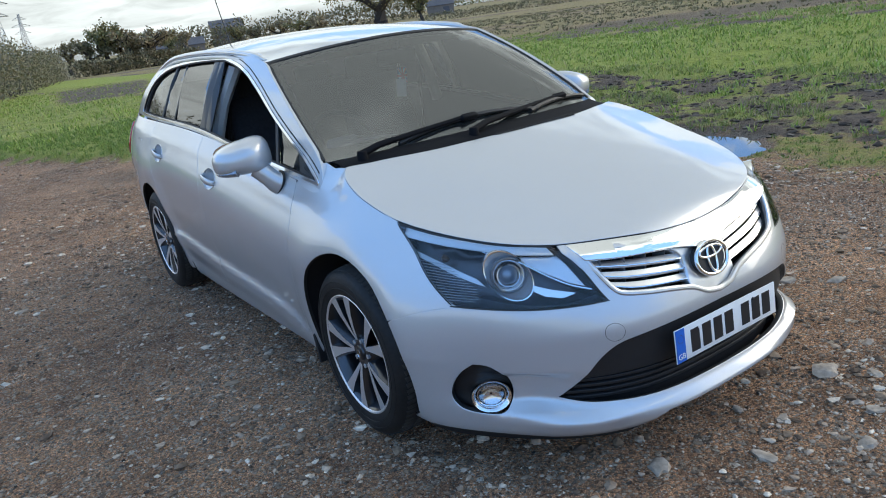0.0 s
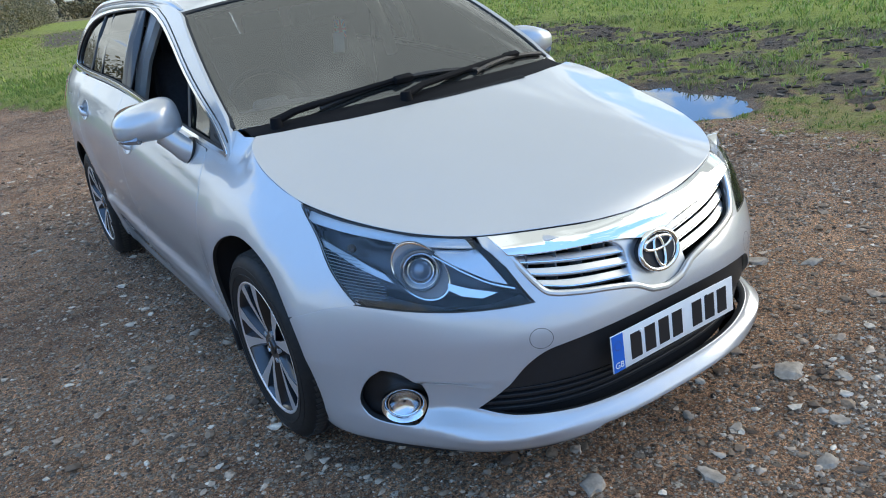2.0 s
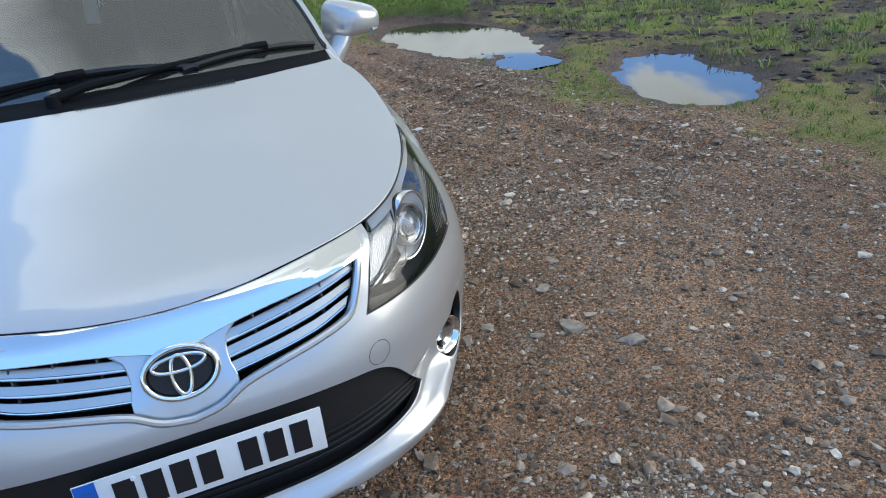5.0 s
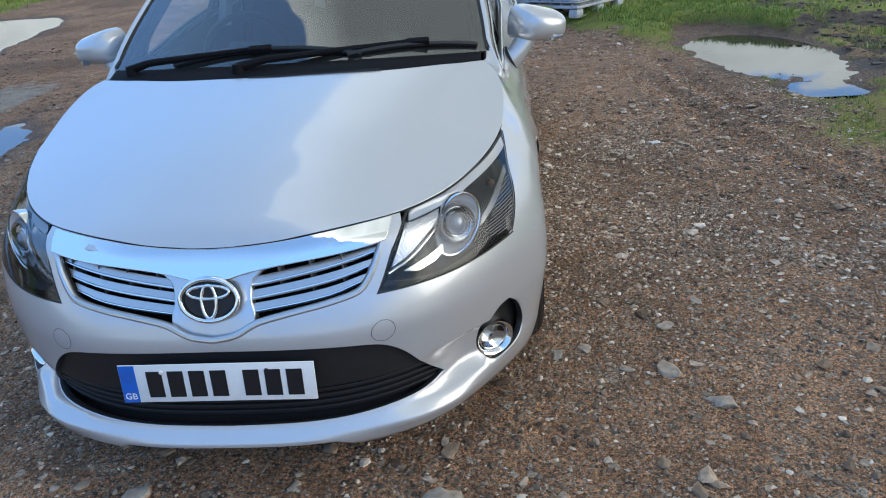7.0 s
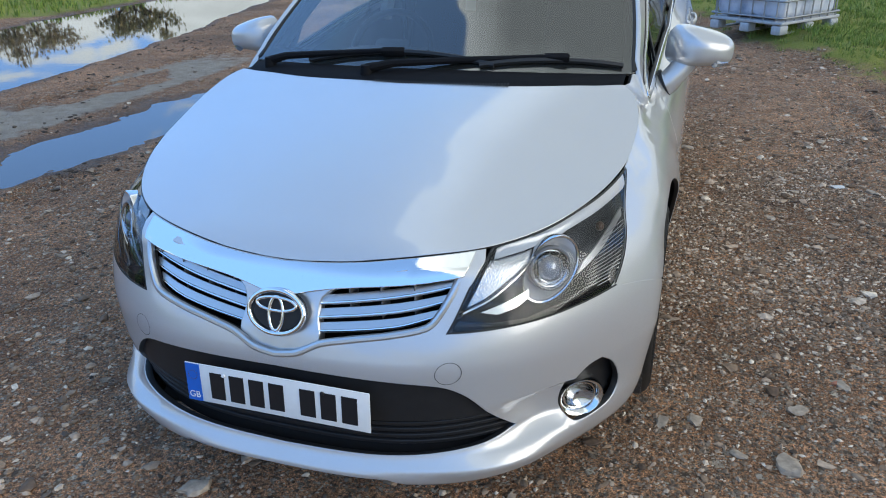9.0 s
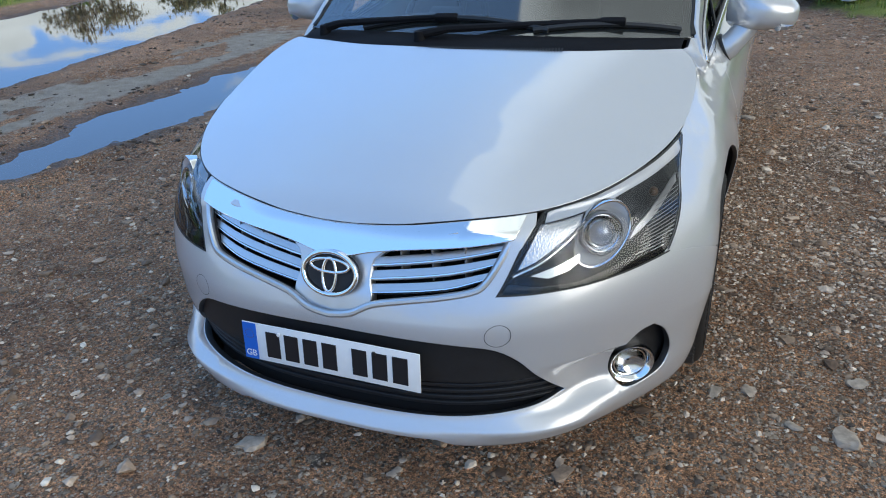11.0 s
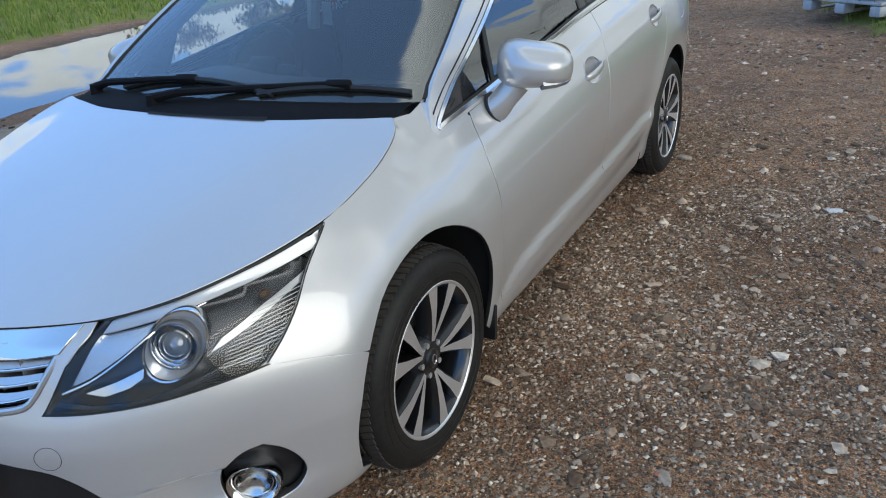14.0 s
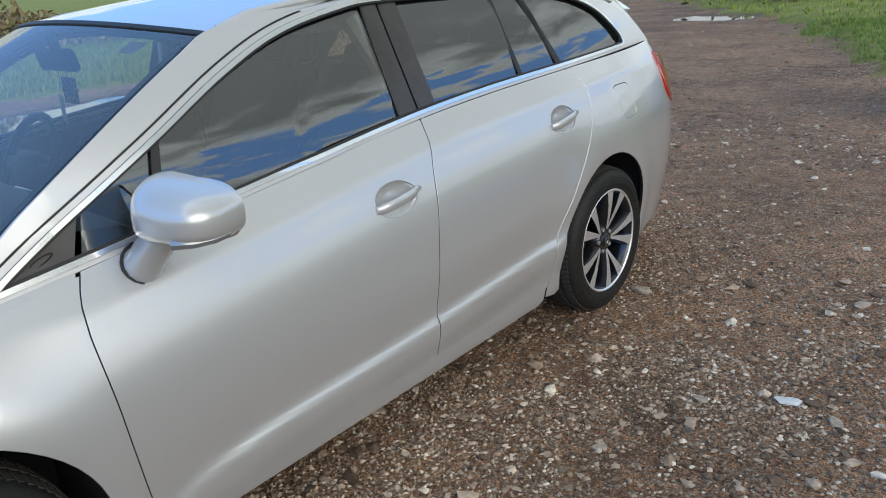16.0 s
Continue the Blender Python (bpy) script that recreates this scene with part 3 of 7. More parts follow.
top = [(x, edge_z(x)) for x in (0.0, 0.10, 0.20, 0.28, 0.36, 0.42, 0.476)]
lamp_in = [(0.486, edge_z(0.486)), (0.462, 0.70), (0.430, 0.615), (0.422, 0.600)]
lamp_low = [(0.422, 0.600), (0.52, 0.601), (0.64, 0.606), (0.772, 0.622)]
outer = front_loop(top) + front_loop(lamp_in)[1:] + front_loop(lamp_low)[1:]
arch_front = [p for p in arc(0, ARCH_Z, ARCH_R, 144, 200)]
outer += [np.array((nose_angle(y, z), z)) for y, z in spline2(seam, 0.03)[1:]]
outer += [np.array((nose_angle(y, z), z)) for y, z in arch_front if z < 0.55]
low = [(angle_x(x, bumper_foot(x)), bumper_foot(x)) for x in np.linspace(0.80, 0.0, 40)]
outer += [np.array(p) for p in low]
outer = chain(outer)
mirrored = [np.array((-p[0], p[1])) for p in reversed(outer) if abs(p[0]) > 1e-6]
outer = chain(outer, mirrored)


def mirror_loop(points, step=0.02):
    h = front_loop(points, step)
    return chain(h, [np.array((-p[0], p[1])) for p in reversed(h)])


GRILLE = [(0.0, 0.722), (0.20, 0.729), (0.36, 0.742), (0.444, 0.748), (0.444, 0.748), (0.430, 0.70), (0.400, 0.640), (0.378, 0.618), (0.30, 0.600), (0.20, 0.583), (0.12, 0.565), (0.06, 0.535), (0.0, 0.525)]
INTAKE = [(0.0, 0.492), (0.20, 0.489), (0.36, 0.480), (0.43, 0.468), (0.48, 0.435), (0.53, 0.37), (0.588, 0.297), (0.588, 0.297), (0.50, 0.280), (0.30, 0.262), (0.0, 0.255)]
FOG = [(0.745, 0.436), (0.760, 0.405), (0.768, 0.355), (0.766, 0.305), (0.750, 0.266), (0.715, 0.252), (0.688, 0.262), (0.676, 0.300), (0.680, 0.350), (0.698, 0.400), (0.722, 0.430), (0.745, 0.436)]
grille_loop, intake_loop, fog_loop = mirror_loop(GRILLE), mirror_loop(INTAKE), chain(front_loop(FOG, 0.015))
fog_mirror = [np.array((-p[0], p[1])) for p in fog_loop]


def bumper_pt(a, z):
    """The bumper skin: swells over the plate, and a lip runs out along its foot."""
    x, y, zz = nose_pt(a, z)
    ax = abs(x)
    lipz = 0.245 + 0.03 * (ax / 0.6) ** 2
    s = 0.032 * math.exp(-((z - lipz + 0.035) / 0.03) ** 2) * max(0, 1 - max(0, ax - 0.60) / 0.25)
    if z < lipz - 0.035:
        s = max(s, 0.032 * max(0, 1 - max(0, ax - 0.60) / 0.25) * (1 - min(1, (lipz - 0.035 - z) / 0.12)))
    # hollow that runs from the fog lamp towards the intake
    h = 0.042 * math.exp(-((ax - 0.645) / 0.082) ** 2) * rise((0.405 - 0.10 * max(0, 0.68 - ax) - z) / 0.030) * rise((z - 0.225) / 0.075)
    # the lip stands out furthest below the ends of the intake
    s *= 1 + 0.55 * math.exp(-((ax - 0.56) / 0.15) ** 2)
    n = Vector((x * abs(x) / 0.75, y, 0)).normalized()
    k = s - h
    return (x + n.x * k, y + n.y * k, zz)


bumper = panel("front_bumper", bumper_pt, [outer, grille_loop, intake_loop, fog_loop, fog_mirror], PAINT, car, "silver front bumper with a lip along its foot", step=0.026, depth=0.02, lip=0.003, rim=SEAL)

# black strip under the bumper's foot, added in place of the shade there
shade_strip = [(x, bumper_foot(x) + 0.012) for x in np.linspace(0.0, 0.80, 20)] + [(0.80, 0.16)] + [(x, bumper_foot(x) - 0.050) for x in np.linspace(0.80, 0.0, 20)]
panel("under_shade", lambda a, z: (nose_pt(a, z)[0] * 0.985, nose_pt(a, z)[1] + 0.012, z), [mirror_loop(shade_strip, 0.04)], BLACK, car, "black strip below the bumper standing in for its shade", step=0.06, depth=0.02)

# wings, doors and rear quarters on both sides
for side, name in ((1, "left"), (-1, "right")):
    fl = side > 0
    skin = body_side(side)
    he = hood_side_yz()
    lamp_edge = [(-0.268, 0.846), (-0.36, 0.78), (-0.47, 0.69), (-0.545, 0.630)]
    a0 = math.degrees(math.atan2(0.555 - ARCH_Z, -math.sqrt(max(0, ARCH_R ** 2 - (0.555 - ARCH_Z) ** 2))))
    wing = chain(he, [(0.24, 0.984), (0.300, 1.002), (0.281, 0.975), (0.262, 0.94), (0.258, 0.905)], line((0.258, 0.905), (0.30, 0.902), (0.452, 0.924)),
                 [(y - GAP, z) for y, z in line(*door_front)], [(0.49, 0.215), (0.405, 0.20)], arc(0, ARCH_Z, ARCH_R, -16, a0, 26),
                 [(y, z + GAP) for y, z in reversed(line(*seam))], list(reversed(line(*lamp_edge))))
    panel("front_wing", lambda y, z: (side * wing_x(y, z), y, z), [wing], PAINT, car, step=0.045, depth=0.014, lip=0.002, flip=not fl, rim=SEAL)

    def belt_run(y0, y1, drop=0.008):
        return [(y, belt(y) - drop) for y in np.linspace(y0, y1, max(3, int(abs(y1 - y0) / 0.05)))]
    d1 = chain([(y + GAP, z) for y, z in line(*door_front)], [(y, 0.262) for y in np.linspace(0.50, 1.535, 20)],
               [(y - GAP, z) for y, z in reversed(line(*door_mid))], belt_run(1.600, 0.468))
    cups = [chain([(y0 + 0.088 * math.cos(t), z0 + 0.004 + 0.052 * math.sin(t)) for t in np.linspace(0, math.tau, 36, endpoint=False)]) for y0, z0 in HANDLES]
    front_door = panel("front_door", skin, [d1, cups[0]], PAINT, car, "silver front door", step=0.022, depth=0.016, lip=0.0015, flip=not fl, rim=SEAL)
    d2 = chain([(y + GAP, z) for y, z in line(*door_mid)], [(y, 0.262) for y in np.linspace(1.547, 2.232, 14)],
               [(y - GAP, z) for y, z in reversed(line(*door_rear))], belt_run(2.495, 1.612))
    rear_door = panel("rear_door", skin, [d2, cups[1]], PAINT, car, "silver rear door", step=0.022, depth=0.016, lip=0.0015, flip=not fl, rim=SEAL)
    # rear quarter: from the door to the tail lamp and down round the arch
    flap = [(2.78, 0.99), (2.79, 1.0), (2.905, 1.0), (2.922, 0.985), (2.945, 0.87), (2.935, 0.855), (2.835, 0.85), (2.818, 0.865), (2.78, 0.99)]
    q = chain([(y + GAP, z) for y, z in line(*door_rear)], [(2.24, 0.215), (2.30, 0.205)],
              list(reversed(arc(AXLE, ARCH_Z, ARCH_R, -20, 198, 34))), [(3.10, 0.20), (3.40, 0.22), (3.60, 0.25)],
              line((3.60, 0.25), (3.62, 0.5), (3.60, 0.70), (3.57, 0.83)), line((3.57, 0.83), (3.44, 0.90), (3.40, 1.02)),
              [(3.42, 1.128)], belt_run(3.38, 2.505))
    qskin = body_side(side)
    quarter = panel("rear_quarter", qskin, [q, chain(spline2(flap, 0.03))], PAINT, car, step=0.05, depth=0.014, lip=0.002, flip=not fl, rim=SEAL)
    flap_in = [(2.8625 + (y - 2.8625) * 0.925, 0.925 + (z - 0.925) * 0.925) for y, z in chain(spline2(flap, 0.03))]
    panel("fuel_flap" if fl else "quarter_cap", qskin, [flap_in], PAINT, quarter, step=0.05, depth=0.01, lip=0.002, flip=not fl)
    # sill below the doors
    sill = chain([(y, 0.256) for y in np.linspace(0.50, 2.23, 30)], [(2.23, 0.20)], [(y, 0.185) for y in np.linspace(2.20, 0.44, 30)], [(0.43, 0.20), (0.495, 0.215)])
    panel("sill", body_side(side, -0.003), [sill], PAINT, car, "silver sill below the doors", step=0.04, depth=0.03, lip=0.004, flip=not fl)
    # upper body: pillars and roof edge in one frame round the windows
    a_line = [screen_pt(screen_w(v), v)[1:] for v in np.linspace(0, 1.0, 9)]
    a_line = [(y - 0.004, z + 0.006) for y, z in a_line]
    roof_line = [(1.2, 1.434), (1.6, 1.463), (2.1, 1.465), (2.55, 1.447), (2.85, 1.406), (3.05, 1.347), (3.25, 1.267), (3.38, 1.18)]
    frame_out = chain([(0.262, 0.905), (0.266, 0.94), (0.285, 0.975)], line((0.303, 1.000), *a_line[1:], *roof_line), [(3.44, 1.128), (3.42, 1.118)], belt_run(3.38, 0.30, 0.006))
    dlo = chain(line((0.292, 0.925), (0.286, 0.938), (0.33, 0.968), (0.55, 1.083), (0.72, 1.170), (0.97, 1.296), (1.20, 1.382), (1.50, 1.434), (1.62, 1.441), (2.1, 1.440), (2.5, 1.422), (2.75, 1.386), (2.95, 1.320), (3.09, 1.210), (3.125, 1.155), (3.11, 1.138)),
                belt_run(3.10, 0.30, -0.006))
    panel("upper_frame", upper_side(side, 0.006), [frame_out, dlo], PAINT, car, "silver pillars and roof edge", step=0.05, depth=0.014, lip=0.002, flip=not fl)
    # foot of the pillar, closing the step between wing and window frame
    low_edge = [(0.300, 1.002), (0.281, 0.975), (0.262, 0.94), (0.258, 0.905), (0.30, 0.902), (0.38, 0.912), (0.452, 0.924)]
    high_edge = [(0.306, 1.000), (0.290, 0.975), (0.272, 0.94), (0.268, 0.912)] + [(y, belt(y) - 0.004) for y in (0.30, 0.38, 0.458)]
    bm = bmesh.new()
    run = [(bm.verts.new((side * (wing_x(*p) - 0.001), *p)), bm.verts.new((side * (glass_x(*p2) + 0.007), *p2))) for p, p2 in zip(low_edge, high_edge)]
    for (a, b), (c, d) in zip(run, run[1:]):
        bm.faces.new((a, b, d, c))
    part("pillar_foot", bm, PAINT, car)
    # bright strip round the windows and dark seal inside it
    for strip, off, wide, mat in (("window_trim", 0.011, 0.011, BRIGHT), ("window_seal", 0.007, 0.017, SEAL)):
        n = len(dlo)
        inner = []
        for i, p in enumerate(dlo):
            t = dlo[(i + 1) % n] - dlo[i - 1]
            t = t / max(np.linalg.norm(t), 1e-9)
            nrm = np.array((t[1], -t[0]))
            if not inside(dlo, [p + nrm * 0.004])[0]:
                nrm = -nrm
            inner.append(p + nrm * wide)
        panel(strip, upper_side(side, off), [dlo, inner], mat, car, step=0.5, depth=0.008, lip=0.001, flip=not fl)
    # gap of the door frames outside the bright strip
    gap = [p for p in dlo if p[1] > belt(p[0]) + 0.03 and p[0] < 2.46]
    bm = bmesh.new()
    tube(bm, [upper_side(side, 0.0066)(p[0] - 0.017 * (1.0 if p[0] < 1.0 else max(0, 1 - (p[0] - 1.0) / 0.5)) * 0.5, p[1] + 0.015) for p in gap], 0.0028, 6)
    part("frame_gap", bm, SEAL, car)
    # panes
    dl_top = lerp_curve([(0.29, 0.945), (0.33, 0.968), (0.55, 1.083), (0.72, 1.170), (0.97, 1.296), (1.20, 1.382), (1.50, 1.434), (1.62, 1.441), (2.1, 1.440), (2.5, 1.422), (2.75, 1.386), (2.95, 1.320), (3.09, 1.210), (3.13, 1.145)])

    def pane(y00, y01, y10, y11):
        """A pane between slanting edges: foot from y00 to y10, head from y01 to y11."""
        foot = [(y, belt(y)) for y in np.linspace(y00, y10, 12)]
        head = [(y, dl_top(y) + 0.004) for y in np.linspace(y11, y01, 14)]
        return chain(foot, head)
    win = upper_side(side, -0.012)
    panel("corner_trim", upper_side(side, -0.004), [pane(0.292, 0.292, 0.462, 0.520)], PILLAR, front_door, "dark triangular trim before the front window", step=0.06, depth=0.006, flip=not fl)
    bm = bmesh.new()
    tube(bm, [(side * (glass_x(0.405 + 0.026 * math.cos(t), 0.975) + 0.001), 0.405 + 0.026 * math.cos(t), 0.972 + 0.010 * math.cos(t) + 0.008 * math.sin(t)) for t in np.linspace(0, math.tau, 20, endpoint=False)], 0.0016, 5, True)
    part("trim_mark", bm, SEAL, front_door)
    panel("quarter_pane", win, [pane(0.485, 0.535, 0.668, 0.735)], WINDOW, front_door, "small fixed front quarter pane", step=0.08, depth=0.003, flip=not fl)
    if fl:
        panel("window_pane", win, [pane(0.685, 0.752, 1.522, 1.558)], WINDOW, front_door, "closed front window", step=0.08, depth=0.003, flip=not fl)
    panel("window_post", upper_side(side, -0.002), [pane(0.664, 0.731, 0.690, 0.757)], BLACK, front_door, step=0.1, depth=0.006, flip=not fl)
    panel("rear_window_pane", win, [pane(1.70, 1.715, 2.215, 2.225)], PRIVACY, rear_door, "dark tinted rear window", step=0.08, depth=0.003, flip=not fl)
    panel("rear_corner_pane", win, [pane(2.225, 2.235, 2.49, 2.395)], PRIVACY, rear_door, "dark tinted corner pane", step=0.08, depth=0.003, flip=not fl)
    panel("load_window_pane", win, [pane(2.51, 2.415, 3.125, 3.11)], PRIVACY, car, "dark tinted window beside the load bay", step=0.08, depth=0.003, flip=not fl)
    panel("door_pillar_trim", upper_side(side, -0.002), [pane(1.532, 1.566, 1.618, 1.634)], PILLAR, front_door, step=0.1, depth=0.006, flip=not fl)
    panel("door_pillar_trim", upper_side(side, -0.002), [pane(1.628, 1.644, 1.712, 1.727)], PILLAR, rear_door, step=0.1, depth=0.006, flip=not fl)
    panel("window_divider", upper_side(side, -0.002), [pane(2.208, 2.218, 2.232, 2.242)], BLACK, rear_door, step=0.1, depth=0.006, flip=not fl)
    panel("rear_divider", upper_side(side, -0.002), [pane(2.482, 2.386, 2.524, 2.425)], BLACK, car, step=0.1, depth=0.006, flip=not fl)

# roof with its rails
roof_half = spline2([(0.0, 0.873), (0.30, 0.902), (0.50, 0.955), (0.612, 0.997), (0.612, 0.997), (0.618, 1.2), (0.616, 1.6), (0.613, 2.1), (0.612, 2.6), (0.612, 2.95), (0.605, 3.25), (0.585, 3.44), (0.585, 3.44), (0.3, 3.56), (0.0, 3.57)], 0.04)
loop = chain(roof_half, [np.array((-p[0], p[1])) for p in reversed(roof_half)])
roof = panel("roof", lambda x, y: (x, y, roof_z(x, y)), [loop], PAINT, car, "silver roof", step=0.06, depth=0.02, lip=0.004)
for side in (1, -1):
    bm = bmesh.new()
    run = []
    for y in np.linspace(1.04, 3.3, 48):
        k = min(1, (y - 1.04) / 0.10, (3.3 - y) / 0.12)
        c = Vector((side * 0.592, y, roof_z(0.592, y) + 0.010 * k))
        run.append([bm.verts.new(c + Vector((side * 0.019 * (0.4 + 0.6 * k) * math.cos(t), 0, (0.004 + 0.011 * k) * math.sin(t)))) for t in np.linspace(0, math.tau, 12, endpoint=False)])
    for A, B in zip(run, run[1:]):
        for k in range(12):
            bm.faces.new((A[k], A[(k + 1) % 12], B[(k + 1) % 12], B[k]))
    bm.faces.new(run[0])
    bm.faces.new(run[-1][::-1])
    bmesh.ops.recalc_face_normals(bm, faces=bm.faces)
    part("roof_rail", bm, PAINT, car, "low silver moulding along the roof edge")

# windscreen with its dark edge band
def screen(push=0.0):
    return lambda x, v: (screen_pt(x, v)[0], screen_pt(x, v)[1] - push * 0.45, screen_pt(x, v)[2] + push)


def screen_loop(inset_side, v0, v1):
    w = lambda v: screen_w(v) - inset_side
    b = [(x, v0) for x in np.linspace(-w(v0), w(v0), 24)]
    r = [(w(v), v) for v in np.linspace(v0, v1, 14)]
    t = [(x, v1) for x in np.linspace(w(v1), -w(v1), 24)]
    l = [(-w(v), v) for v in np.linspace(v1, v0, 14)]
    return chain(b, r, t, l)


windscreen = panel("windscreen", screen(), [screen_loop(0.0, 0.0, 1.0)], SCREEN, car, "slightly green windscreen reflecting the sky", step=0.06, depth=0.004)
panel("edge_band", screen(-0.006), [screen_loop(0.0, 0.0, 1.0), screen_loop(0.035, 0.10, 0.955)], GLOSS_BLACK, windscreen, step=0.2, depth=0.002)
panel("screen_seal", screen(0.004), [screen_loop(-0.016, 0.012, 1.014), screen_loop(0.004, 0.004, 0.992)], SEAL, windscreen, step=0.3, depth=0.012)

# ---- lamps, grille and other things of the front ----
def inset_front(d, dx=0.0):
    """The front skin moved back into the car by d."""
    return lambda a, z: (nose_pt(a, z)[0] * (1 - dx), nose_pt(a, z)[1] + d, z)


# dark box behind all openings of the front
panel("front_backing", inset_front(0.11, 0.06), [mirror_loop([(0.0, 0.735), (0.44, 0.75), (0.66, 0.70), (0.72, 0.45), (0.74, 0.25), (0.5, 0.19), (0.0, 0.22)], 0.05)], INNER, car, step=0.08, depth=0)

band = [(x, edge_z(x, 0.005)) for x in (0.0, 0.10, 0.20, 0.28, 0.36, 0.42, 0.456)]
grille = panel("grille_frame", inset_front(-0.008), [mirror_loop(band + [band[-1], (0.446, 0.728), (0.446, 0.728), (0.36, 0.717), (0.20, 0.700), (0.11, 0.686), (0.05, 0.672), (0.0, 0.660)])], CHROME, car, "bright chrome band along the top of the grille", step=0.03, depth=0.02, lip=0.002)
for side in (1, -1):
    for k in range(3):
        # three bars a side, leaning back, with a bright lower edge
        o_z, o_x = 0.703 - 0.034 * k, 0.436 - 0.020 * k
        i_z, i_x = 0.650 - 0.033 * k, 0.104 - 0.014 * k
        m_z, t = o_z * 0.58 + i_z * 0.42, 0.0074
        pts = [(o_x, o_z + t), (0.30, m_z + t), (i_x, i_z + t), (i_x, i_z + t), (i_x, i_z - t), (i_x, i_z - t), (0.30, m_z - t), (o_x - 0.014, o_z - t), (o_x - 0.014, o_z - t), (o_x, o_z + t)]
        loop = [(p[0] * side, p[1]) for p in chain(front_loop(pts, 0.04))]
        mid = lerp_curve([(angle_x(i_x, i_z), i_z), (angle_x(0.30, m_z), m_z), (angle_x(o_x, o_z), o_z)])
        bar_pt = lambda a, z, mid=mid: (nose_pt(a, z)[0], nose_pt(a, z)[1] + 0.026 + 0.62 * (z - mid(abs(a))), z)
        bar = panel("grille_bar", bar_pt, [loop], SATIN, grille, step=0.03, depth=0.010, lip=0.002)
        bm = bmesh.new()
        edge = front_loop([(o_x - 0.014, o_z - t), (0.30, m_z - t), (i_x, i_z - t)], 0.03)
        tube(bm, [bar_pt(a * side, z) for a, z in edge], 0.0026, 6)
        part("bar_edge", bm, CHROME, bar)
pts = [(0.0, 0.700), (0.05, 0.695), (0.09, 0.690), (0.138, 0.685), (0.138, 0.685), (0.106, 0.660), (0.098, 0.630), (0.100, 0.600), (0.108, 0.560), (0.060, 0.532), (0.0, 0.521)]
h = front_loop(pts, 0.02)
h = chain(h, [np.array((-p[0], p[1])) for p in reversed(h)])
panel("emblem_mount", inset_front(0.016), [h], SATIN, grille, step=0.03, depth=0.03, lip=0.004)
for x in np.arange(-0.40, 0.41, 0.082):
    if abs(x) > 0.13:
        bm = bmesh.new()
        a = angle_x(x, 0.66)
        p = front_pt(a, 0.66)
        box(bm, (0.004, 0.05, 0.115), Matrix.Translation((p[0] * 0.99, p[1] + 0.06, 0.655 + 0.03 * abs(x))), 0.001, 1)
        part("grille_rib", bm, RIB, grille)
# lower rim of the grille opening
rim_pts = front_loop([(0.441, 0.725), (0.428, 0.69), (0.398, 0.632), (0.378, 0.612), (0.30, 0.594), (0.20, 0.577), (0.12, 0.559), (0.06, 0.530), (0.0, 0.520)], 0.02)
full = rim_pts + [np.array((-p[0], p[1])) for p in reversed(rim_pts[:-1])]
bm = bmesh.new()
tube(bm, [(front_pt(a, z)[0], front_pt(a, z)[1] + 0.006, z) for a, z in full], 0.010, 10)
part("grille_rim", bm, SATIN, grille)

# emblem of plain ovals
em = Matrix.Translation((0, -0.914, 0.622)) @ pose(0, 0, 0, 90 - 17, 0, 0)
bm = bmesh.new()
for rx, ry, ox, oy, r in ((0.075, 0.055, 0, 0, 0.0068), (0.019, 0.043, 0, -0.004, 0.0048), (0.054, 0.017, 0, 0.020, 0.0048)):
    tube(bm, [em @ Vector((ox + rx * math.cos(t), oy + ry * math.sin(t), 0.006)) for t in np.linspace(0, math.tau, 72, endpoint=False)], r, 12, True)
emblem = part("emblem", bm, CHROME, grille, "chrome oval emblem")
bm = bmesh.new()
turned(bm, [(0.0, 0.002), (0.064, 0.002), (0.074, -0.004), (0.074, -0.03)], em @ Matrix.Diagonal((1, 0.73, 1, 1)), 40)
part("emblem_disc", bm, BLACK, grille, smooth=False)

# lower intake: black insert with slats, and the number plate on it
intake = panel("intake_insert", inset_front(0.022), [mirror_loop([(0.0, 0.498), (0.36, 0.487), (0.44, 0.47), (0.50, 0.42), (0.545, 0.365), (0.545, 0.365), (0.42, 0.360), (0.0, 0.345)])], BLACK, car, "black lower intake with fine slats", step=0.05, depth=0.04, lip=0.004)
for k in range(4):
    z = 0.335 - 0.022 * k
    x1 = 0.56 - 0.0 * k
    sl = [(0.0, z + 0.004), (0.30, z + 0.007), (x1, z + 0.022), (x1, z + 0.022), (x1, z + 0.016), (x1, z + 0.016), (0.30, z), (0.0, z - 0.004)]
    panel("slat", inset_front(0.030 + 0.004 * k), [mirror_loop(sl, 0.05)], BLACK, intake, step=0.2, depth=0.03, lip=0.002)

panel("intake_backing", inset_front(0.065), [mirror_loop([(0.0, 0.50), (0.36, 0.49), (0.50, 0.44), (0.60, 0.31), (0.60, 0.23), (0.50, 0.215), (0.0, 0.20)], 0.05)], INNER, car, step=0.08, depth=0)
PY = -0.972
bm = bmesh.new()
plate_m = Matrix.Translation((0, PY, 0.410)) @ pose(0, 0, 0, 90 - 3.5, 0, 0)


def on_plate(x, z, d=0.0):
    return plate_m @ Vector((x, z, d))


